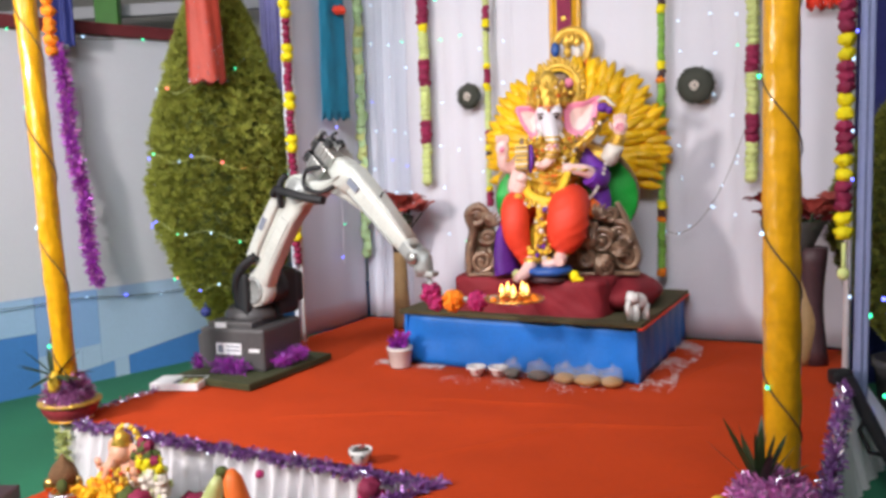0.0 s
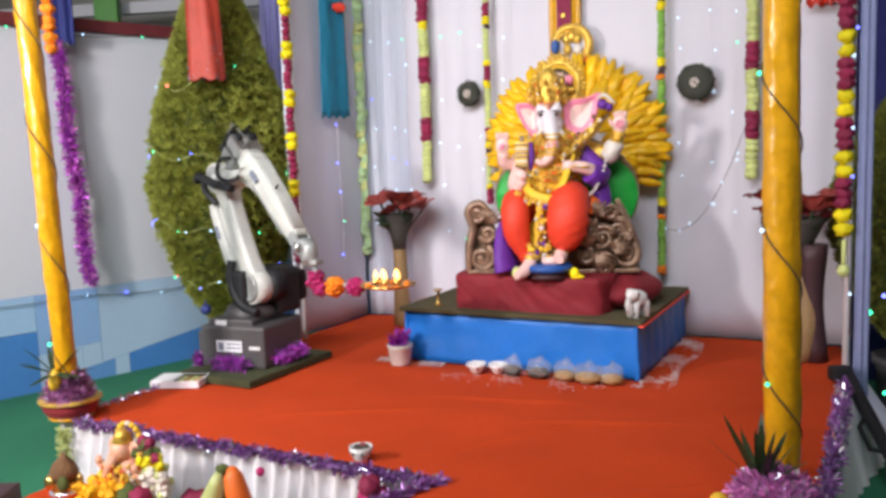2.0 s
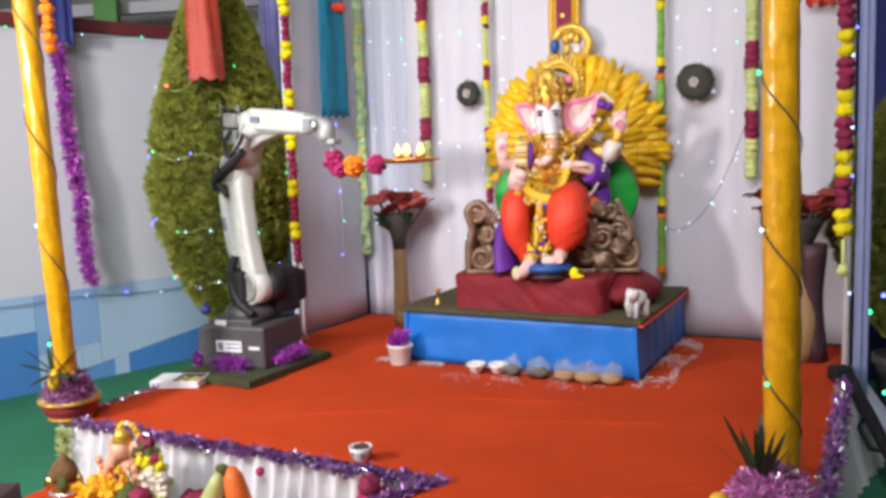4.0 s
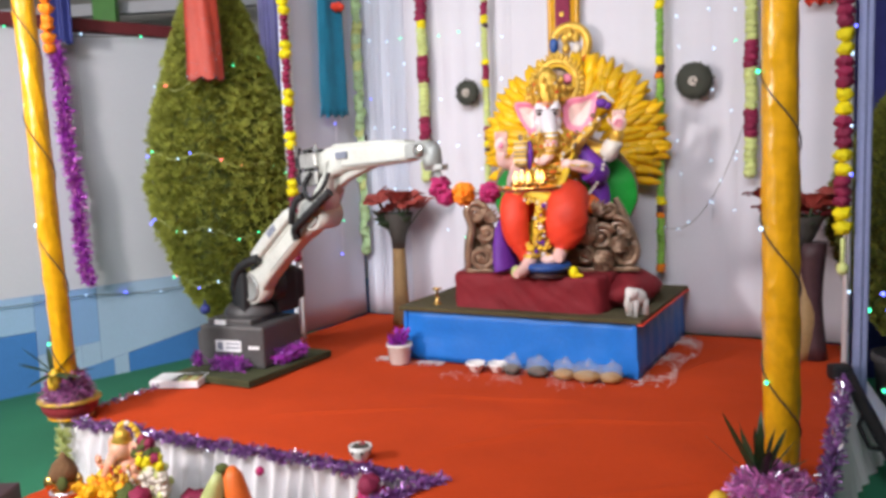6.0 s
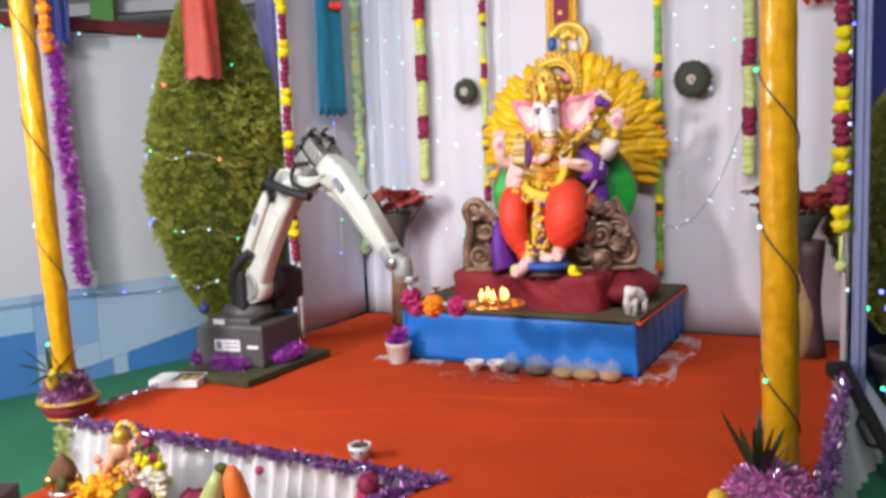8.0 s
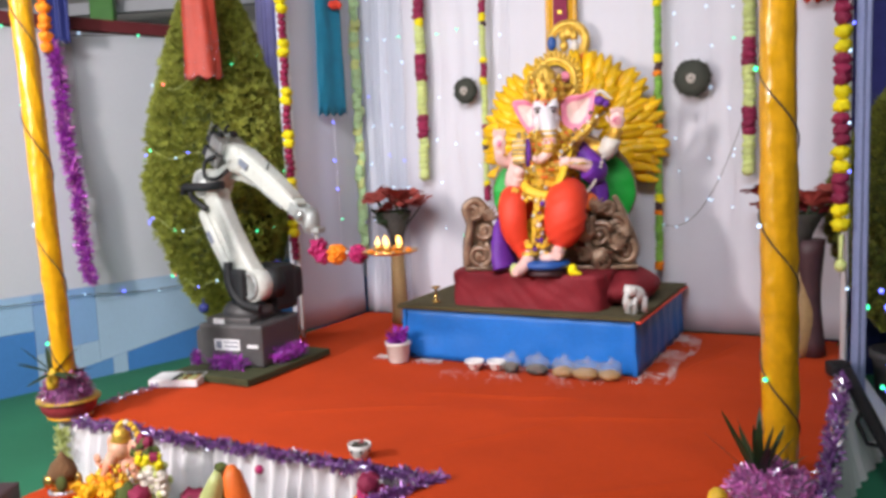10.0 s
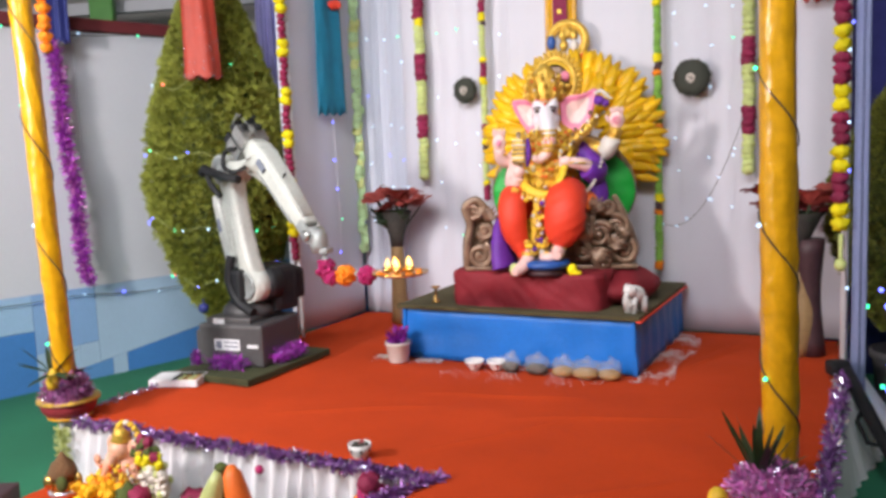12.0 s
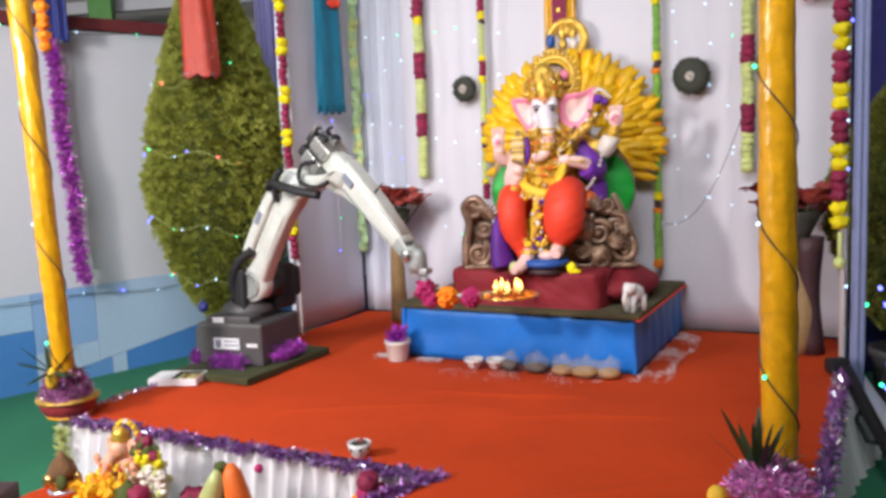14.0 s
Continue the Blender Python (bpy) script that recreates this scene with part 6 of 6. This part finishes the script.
tinsel_rope("beaded_edging", SP(0, 0), [(0.03 + 0.003 * k, -2.75 + 0.1 * k, 0.365) for k in range(8)], 0.008, 260, 0.018, 0.004, [SILVER_BITS, VIOLET_TINSEL], "silver edging along the carpet's side", 9, 0.3)


# ---- at the poles' feet ----
def blade_leaves(bm, c, n, h, spread, rng, width=0.014, droop=0.12):
    for k in range(n):
        a = k * 2.4 + rng.uniform(-0.3, 0.3)
        s = spread * (0.35 + 0.65 * k / n)
        hh = h * rng.uniform(0.75, 1.1) * (1 - 0.35 * k / n)
        prev = None
        d = Vector((math.cos(a), math.sin(a), 0))
        w = Vector((-math.sin(a), math.cos(a), 0))
        for j in range(7):
            t = j / 6
            p = Vector(c) + d * s * t ** 1.2 + Vector((0, 0, hh * t - droop * (t ** 3) * (k / n)))
            ww = width * (1 - t) ** 0.7 * (0.6 + t)
            row = [bm.verts.new(p - w * ww), bm.verts.new(p + Vector((0, 0, -ww * 0.5))), bm.verts.new(p + w * ww)]
            if prev:
                for q in (0, 1):
                    bm.faces.new((prev[q], prev[q + 1], row[q + 1], row[q]))
            prev = row


def pole_feet():
    rng = random.Random(21)
    p = thing("offering_pot", SP(0.02, -2.81, TOP + 0.002) @ Matrix.Scale(0.84, 4), "maroon clay pot with gold rims, pink tinsel and leaves", "pot")
    part("body", lathe(B(), [(0.11, 0.0), (0.12, 0.012), (0.15, 0.05), (0.162, 0.085), (0.16, 0.105), (0.1, 0.125)], 32), CLAY, p)
    part("rim", lathe(B(), [(0.112, 0.0), (0.128, 0.006), (0.128, 0.018), (0.112, 0.024)], 32), YELLOW_FOIL, p, "gold lower rim")
    part("rim", lathe(B(), [(0.16, 0.1), (0.178, 0.106), (0.178, 0.118), (0.12, 0.126)], 32), GOLD, p, "gold upper rim")
    b = B()
    ball(b, (0, 0, 0.13), (0.13, 0.13, 0.07), 0, 3)
    for ring, r in ((0.145, 0.115), (0.17, 0.108), (0.195, 0.098), (0.22, 0.086), (0.25, 0.075)):
        tinsel(b, [(0.02 + r * math.cos(k * 0.3), -0.025 + r * math.sin(k * 0.3), ring) for k in range(22)], 0.022, 700, 0.035, 0.004, rng, 0, 1, 0.2)
    tagged(part("tinsel", b, [PINK_TINSEL, SILVER_BITS], p, "pink and silver foil tinsel"), kind="stuff")
    b = B()
    lathe(b, [(0.035, 0.2), (0.04, 0.25), (0.028, 0.3), (0.01, 0.32)], 12, (0.03, -0.115, 0))
    part("fruit_top", b, YELLOW_CLOTH, p, "yellow pineapple top")
    for k in range(11):
        b = B()
        blade_leaves(b, (0, 0, 0), 1, 0.16, 0.45, rng, 0.026, 0.0)
        part("leaf", b, PINE, p, "", Matrix.Translation((0.03, -0.115, 0.29)) @ pose(0, 0, 0, 0, 0, k * 33 + rng.uniform(-10, 10)) @ pose(0, 0, 0, 0, rng.uniform(-5, 50), 0))
    b = tinsel(B(), [(0.0, 0, 0.0), (0.01, -0.01, -0.12), (0.0, 0, -0.24)], 0.02, 300, 0.03, 0.006, rng)
    tagged(mesh("lime_tassel", b, LIME_PETAL, m=SP(0.06, -2.9, TOP - 0.03)), "pale lime paper tassel hanging at stage corner", "tassel", kind="")

    q = thing("pineapple_plant", SP(3.255, -2.56, TOP), "dark spiky pineapple crown set in pink tinsel", "plant")
    b = B()
    ball(b, (0, 0, 0.02), (0.11, 0.11, 0.05), 0, 3)
    for ring, r in ((0.03, 0.12), (0.06, 0.1), (0.085, 0.06)):
        tinsel(b, [(r * math.cos(k * 0.3) + 0.02, r * math.sin(k * 0.3), ring) for k in range(22)], 0.022, 900, 0.035, 0.004, rng, 0, 1, 0.25)
    tagged(part("tinsel", b, [PINK_TINSEL, SILVER_BITS], q, "pink and silver foil tinsel"), kind="stuff")
    for k in range(15):
        b = B()
        blade_leaves(b, (0, 0, 0), 1, 0.25, 0.12, rng, 0.022, 0.04)
        part("leaf", b, PINE, q, "", Matrix.Translation((-0.02, -0.02, 0.06)) @ pose(0, 0, 0, 0, 0, k * 137) @ pose(0, 0, 0, 0, 3.6 * k - 6, 0))
    b = B()
    ball(b, (0, 0, 0.035), (0.035, 0.035, 0.04), 0, 2)
    tagged(mesh("lemon", b, YELLOW_CLOTH, m=SP(3.12, -2.72, TOP)), "yellow lemon lying by the pink tinsel", "lemon")
    w = thing("offering_bowl", SP(1.705, -2.765, TOP) @ Matrix.Scale(0.88, 4), "white ceramic bowl with dark spots and brown contents", "bowl")
    part("body", lathe(B(), [(0.03, 0), (0.035, 0.008), (0.052, 0.045), (0.056, 0.07), (0.051, 0.07), (0.045, 0.05), (0.01, 0.045)], 28), CERAMIC, w)
    for k in range(9):
        b = B()
        ball(b, (0.028 * math.cos(k * 2.4) * (k / 9) ** 0.5, 0.036 * math.sin(k * 2.4) * (k / 9) ** 0.5, 0.068), (0.017, 0.014, 0.012), 0, 1)
        part("nut", b, GRAIN_DARK if k % 3 else CLAY, w, "brown nut")
    for k in range(7):
        b = B()
        ball(b, (0.051 * math.cos(k * 0.9), 0.051 * math.sin(k * 0.9), 0.045), (0.008, 0.008, 0.009), 0, 1)
        part("spot", b, GRAIN_DARK, w, "dark painted spot")
    x = thing("sweet_box", SP(0.1, -2.15, TOP, 22), "open white cardboard tray with yellow sweets", "box")
    b = B()
    box(b, (0, 0, 0.008), (0.27, 0.17, 0.012), 0.003)
    for c, s in (((0, -0.085, 0.022), (0.27, 0.008, 0.04)), ((0, 0.085, 0.022), (0.27, 0.008, 0.04)), ((-0.135, 0, 0.022), (0.008, 0.17, 0.04)), ((0.135, 0, 0.022), (0.008, 0.17, 0.04))):
        box(b, c, s, 0.002)
    part("tray", b, PAPER, x)
    part("lid", box(B(), (-0.07, 0, 0.043), (0.12, 0.165, 0.004), 0.001), PAPER, x, "white card cover")
    for k in range(8):
        b = B()
        ball(b, (0.02 + 0.03 * (k % 4), -0.03 + 0.06 * (k // 4), 0.03), (0.018, 0.024, 0.014), 0, 1)
        part("sweet", b, GRAIN_TAN if k % 2 else GOURD, x)
    b = B()
    ball(b, (0, 0, 0), 0.035, 0, 3)
    tube(b, [(0, 0, 0.03), (0, 0, 0.06)], 0.006, 6)
    tagged(mesh("bauble", b, NAVY, m=SP(-0.37, -1.42, 0.62)), "glossy navy bauble on cypress tree", "bauble")
    # black stand lying over the side edge
    s = thing("folded_stand", pose(2.03, 4.24, 0.4), "black folded stand leaning on the side of the stage", "stand")
    part("head", box(B(), (-0.01, 0.01, 0.005), (0.11, 0.09, 0.08), 0.025), RUBBER, s)
    part("leg", tube(B(), [(0.02, 0, 0), (-0.02, -0.28, -0.1), (-0.06, -0.57, -0.21), (-0.1, -0.92, -0.37)], [0.036, 0.034, 0.03, 0.024], 10), RUBBER, s)
    part("leg", tube(B(), [(-0.03, -0.3, -0.11), (-0.08, -0.34, -0.16), (-0.1, -0.48, -0.22), (-0.06, -0.55, -0.21)], 0.011, 8), RUBBER, s)
    part("strap", tube(B(), [(0.0, -0.02, 0.0), (-0.03, -0.08, 0.0), (-0.01, -0.16, -0.06)], 0.012, 8), VIOLET_TINSEL, s)


pole_feet()


# ---- low table before the stage ----
def foreground():
    t = thing("low_table", SP(1.07, -3.28, 0), "low table covered with red cloth before the stage", "table")
    part("cloth", sheet(B(), 60, 30, lambda a, c: (1.72 * (a - 0.5), 0.4 * (c - 0.5), 0.13 + 0.003 * noise.noise(Vector((a * 20, c * 8, 0)))), thick=0.0), CARPET, t)
    part("top", box(B(), (0, 0, 0.115), (1.72, 0.4, 0.02), 0.004), BOARD, t)
    for x in (-0.8, 0.8):
        for y in (-0.15, 0.15):
            part("leg", box(B(), (x, y, 0.053), (0.05, 0.05, 0.105), 0.005), BOARD, t)
    Z = 0.132
    rng = random.Random(31)
    # small seated figure, one mesh
    b = B()
    GO, PK, YE, RE, PE, GR = range(6)
    box(b, (0, 0, 0.02), (0.22, 0.16, 0.04), 0.01, None, GO)
    ball(b, (0, 0, 0.1), (0.085, 0.07, 0.075), PK, 3)
    ball(b, (0, -0.01, 0.18), (0.06, 0.05, 0.06), PK, 2)
    ball(b, (0.0, -0.03, 0.255), (0.042, 0.042, 0.046), PK, 3)
    tube(b, [(0, -0.06, 0.245), (-0.005, -0.085, 0.2), (-0.022, -0.085, 0.17), (-0.035, -0.09, 0.16)], [0.022, 0.018, 0.013, 0.008], 10, PK)
    for s in (-1, 1):
        ball(b, (0.058 * s, -0.015, 0.255), (0.034, 0.01, 0.045), PK, 2)
        tube(b, [(0.05 * s, 0, 0.19), (0.1 * s, -0.02, 0.15), (0.105 * s, -0.05, 0.19)], [0.024, 0.02, 0.015], 8, PK)
        ball(b, (0.105 * s, -0.055, 0.205), (0.018, 0.012, 0.022), PK, 1)
        tube(b, [(0.03 * s, -0.03, 0.08), (0.1 * s, -0.07, 0.07), (0.03 * s, -0.11, 0.055)], [0.035, 0.034, 0.02], 10, YE)
    lathe(b, [(0.036, 0.285), (0.04, 0.293), (0.03, 0.31), (0.034, 0.318), (0.018, 0.335), (0.006, 0.345)], 16, (0, -0.02, 0), GO)
    n = 26
    tube(b, [(0.062 * math.cos(6.2832 * k / n), 0.015, 0.29 + 0.062 * math.sin(6.2832 * k / n)) for k in range(n + 1)], 0.01, 8, GO, caps=False)
    for k in range(170):
        a, q = rng.uniform(3.2, 6.2), rng.uniform(0, 1)
        ball(b, (0.085 * math.cos(a), -0.012 + 0.072 * math.sin(a), 0.07 + 0.14 * q), rng.uniform(0.005, 0.011), (GO, YE, GO, RE, YE, PE)[k % 6], 1)
    for k in range(16):
        a = 6.2832 * k / 16
        ball(b, (0.066 * math.cos(a), 0.008, 0.29 + 0.066 * math.sin(a)), 0.013, YE if k % 4 else PE, 1)
    tube(b, [(-0.05, -0.03, 0.21), (-0.09, -0.085, 0.12), (-0.03, -0.12, 0.06)], [0.014, 0.02, 0.016], 8, YE, 0.6)
    for k in range(26):
        a = math.pi * (1 + k / 25)
        ball(b, (0.05 * math.cos(a), -0.06 + 0.02 * math.cos(a), 0.19 + 0.06 * math.sin(a)), 0.007, GO if k % 3 else RE, 1)
    tagged(mesh("small_statue", b, [GOLD, PEACH, YELLOW_CLOTH, RED_SILK, PEARL, GREEN_CLOTH], m=SP(0.765, -3.13, Z, -6) @ Matrix.Diagonal((1.15, 1.1, 1.04, 1))), "small pink and gold elephant-headed statue on red cloth", "statue")
    # flower garland round it
    g = thing("white_flower_garland", SP(0.785, -3.11, Z), "thick cream and lime flower garland round the small statue", "garland")
    mA, mB, mC = bead_mesh("flower", 0.019, 0.8, PEARL, 3, 0.7, 3.5), bead_mesh("flower", 0.018, 0.8, LIME_PETAL, 5, 0.7, 3.5), bead_mesh("flower", 0.019, 0.8, YELLOW_PETAL, 6, 0.7, 3.5)
    mD, mE = bead_mesh("flower", 0.022, 0.8, LEAF_CORE, 7, 0.7, 3.5), bead_mesh("flower", 0.022, 0.8, MAROON_PETAL, 8, 0.7, 3.5)
    for k in range(30):
        q = k / 29
        a = radians(72 - 154 * q)
        for j in range(5):
            pick = (mD, mE, mD)[(k + j) % 3] if q < 0.13 + 0.02 * j else mC if q < 0.3 else (mA, mB, mA, mA)[(k + j * 2) % 4]
            shared("flower", pick, g, Matrix.Translation((0.02 + (0.105 + 0.026 * j) * math.cos(a) + rng.gauss(0, 0.006), -0.02 - 0.05 * q - 0.01 * abs(2 - j) + rng.gauss(0, 0.008), 0.155 + (0.12 + 0.012 * j) * math.sin(a) + rng.gauss(0, 0.006))) @ pose(0, 0, 0, rng.uniform(0, 360), rng.uniform(0, 360), 0))
    yb = [bead_mesh("bloom", 0.026, 0.7, GOLDEN_PETAL, 9 + i, 0.8, 4.5) for i in range(3)] + [bead_mesh("bloom", 0.026, 0.7, ORANGE_PETAL, 17, 0.8, 4.5)]
    h = thing("marigold_heap", SP(0.755, -3.27, Z), "heap of bright yellow marigold blooms on red cloth", "flowers")
    for k in range(110):
        shared("bloom", yb[k % 3] if k % 5 else yb[3], h, pose(rng.gauss(0, 0.055), rng.gauss(0, 0.025), 0.022 + 0.015 * (k % 9), rng.uniform(0, 360), rng.uniform(0, 360), 0))
    for u, v, mm, r, lab in ((0.885, -3.25, LEAF_CORE, 0.05, "dark green leafy flower ball beside marigolds"), (0.935, -3.235, MAROON_PETAL, 0.045, "dark maroon flower ball beside marigolds"), (1.08, -3.08, MAROON_PETAL, 0.062, "magenta rose ball on red cloth")):
        tagged(mesh("flower_ball", B(), mm, m=SP(u, v, Z + r * 0.85 + (0.075 if v < -3.2 else 0.0))), lab, "flowers").data = bead_mesh("flower_ball", r, 0.95, mm, int(u * 100))
    b = sheet(B(), 16, 6, lambda a, c: (0.3 * (a - 0.5), 0.11 * (c - 0.5) * math.sin(0.25 + 2.7 * a), 0.008 + 0.1 * a * a + 0.05 * (c - 0.5) ** 2), thick=0.004)
    tagged(mesh("leaf", b, LEAF_CORE, m=SP(1.0, -3.18, Z)), "dark green leaf under the flower balls", "leaf")
    # pot with coconut
    k = thing("coconut_pot", SP(0.44, -3.2, Z), "brass pot with silver band holding a brown coconut", "pot")
    part("pot", lathe(B(), [(0.035, 0), (0.06, 0.03), (0.065, 0.05), (0.045, 0.085), (0.055, 0.1), (0.05, 0.1)], 24), BRASS, k)
    part("band", lathe(B(), [(0.064, 0.04), (0.068, 0.05), (0.06, 0.062)], 24), SILVER_BITS, k)
    b = lathe(B(), [(0.03, 0.09), (0.055, 0.115), (0.06, 0.14), (0.045, 0.175), (0.02, 0.2), (0.006, 0.225)], 20, wob=0.03)
    part("coconut", b, COCONUT, k)
    for j in range(5):
        b = B()
        ball(b, (0.06 * math.cos(j * 1.25 + 3), 0.06 * math.sin(j * 1.25 + 3), 0.1), (0.03, 0.02, 0.035), 0, 2)
        part("leaf", b, BRASS if j % 2 else LEAF_CORE, k)
    # gourd, carrot shape, roses
    b = tube(B(), [(-0.03, 0, 0.0), (-0.03, 0, 0.06), (-0.015, 0, 0.12), (0.015, 0, 0.19), (0.025, 0, 0.235)], [0.055, 0.06, 0.046, 0.033, 0.014], 16)
    tagged(mesh("gourd", b, GOURD, m=SP(1.25, -3.14, Z)), "pale green curved gourd standing on red cloth", "gourd")
    b = B()
    ball(b, (0.04, 0, 0.245), (0.03, 0.024, 0.022), 0, 2)
    tube(b, [(0.04, 0, 0.235), (0.045, 0, 0.06), (0.05, 0, 0.0)], 0.01, 6)
    tagged(mesh("dry_twig", b, LEAF_CORE, m=SP(1.24, -3.12, Z)), "dark green twig beside the gourd", "twig")
    b = tube(B(), [(0.03, 0, 0.0), (0.02, 0, 0.08), (0.0, 0, 0.16), (-0.02, 0, 0.24), (-0.025, 0, 0.275)], [0.055, 0.054, 0.048, 0.037, 0.014], 18)
    tagged(mesh("orange_cone", b, ORANGE_SKIN, m=SP(1.38, -3.15, Z)), "bright orange rounded cone standing on red cloth", "ornament")
    b = B()
    ball(b, (0, 0, 0), 0.02, 0, 2)
    tagged(mesh("rosebud", b, ROSE_PETAL, m=SP(1.27, -2.885, 0.28)), "magenta rosebud pinned to the white skirt", "flower")
    r = thing("rose_bunch", SP(1.86, -2.93, 0.285), "bunch of magenta roses with orange blooms on white skirt", "flowers")
    for x, y, z, rr, mm, sd in ((0, 0, 0, 0.055, ROSE_PETAL, 1), (0.0, -0.02, 0.05, 0.045, MAROON_PETAL, 2), (-0.055, 0, -0.05, 0.04, ORANGE_PETAL, 3), (0.05, 0, -0.05, 0.04, MAROON_PETAL, 4), (-0.03, -0.02, -0.09, 0.04, YELLOW_PETAL, 5)):
        shared("rose", bead_mesh("rose", rr, 0.9, mm, sd), r, pose(x, y, z))
    c = thing("wooden_crate", pose(-2.06, 3.6, 0), "dark wooden crate on the green floor", "crate")
    part("side", box(B(), (0, 0, 0.09), (0.22, 0.22, 0.18), 0.01), DARK_WOOD, c)


foreground()


def motions():
    for ob, rows in arm_rows().items():
        walk(ob, rows)
    swing = [(0, 0.2), (1, -1.2), (2, -1.4), (3, -0.9), (4.2, -1.3), (5.5, -1.7), (7, -1.8), (8, -2.6), (9.2, -1.6), (10.5, -0.6), (11, -0.5), (12, -1.4), (13, -1.7), (14, -2.1)]
    walk(sway, [(t, pose(-2.656, 6.05, 2.445, 0, -a - 5.2, 0)) for t, a in swing])


motions()
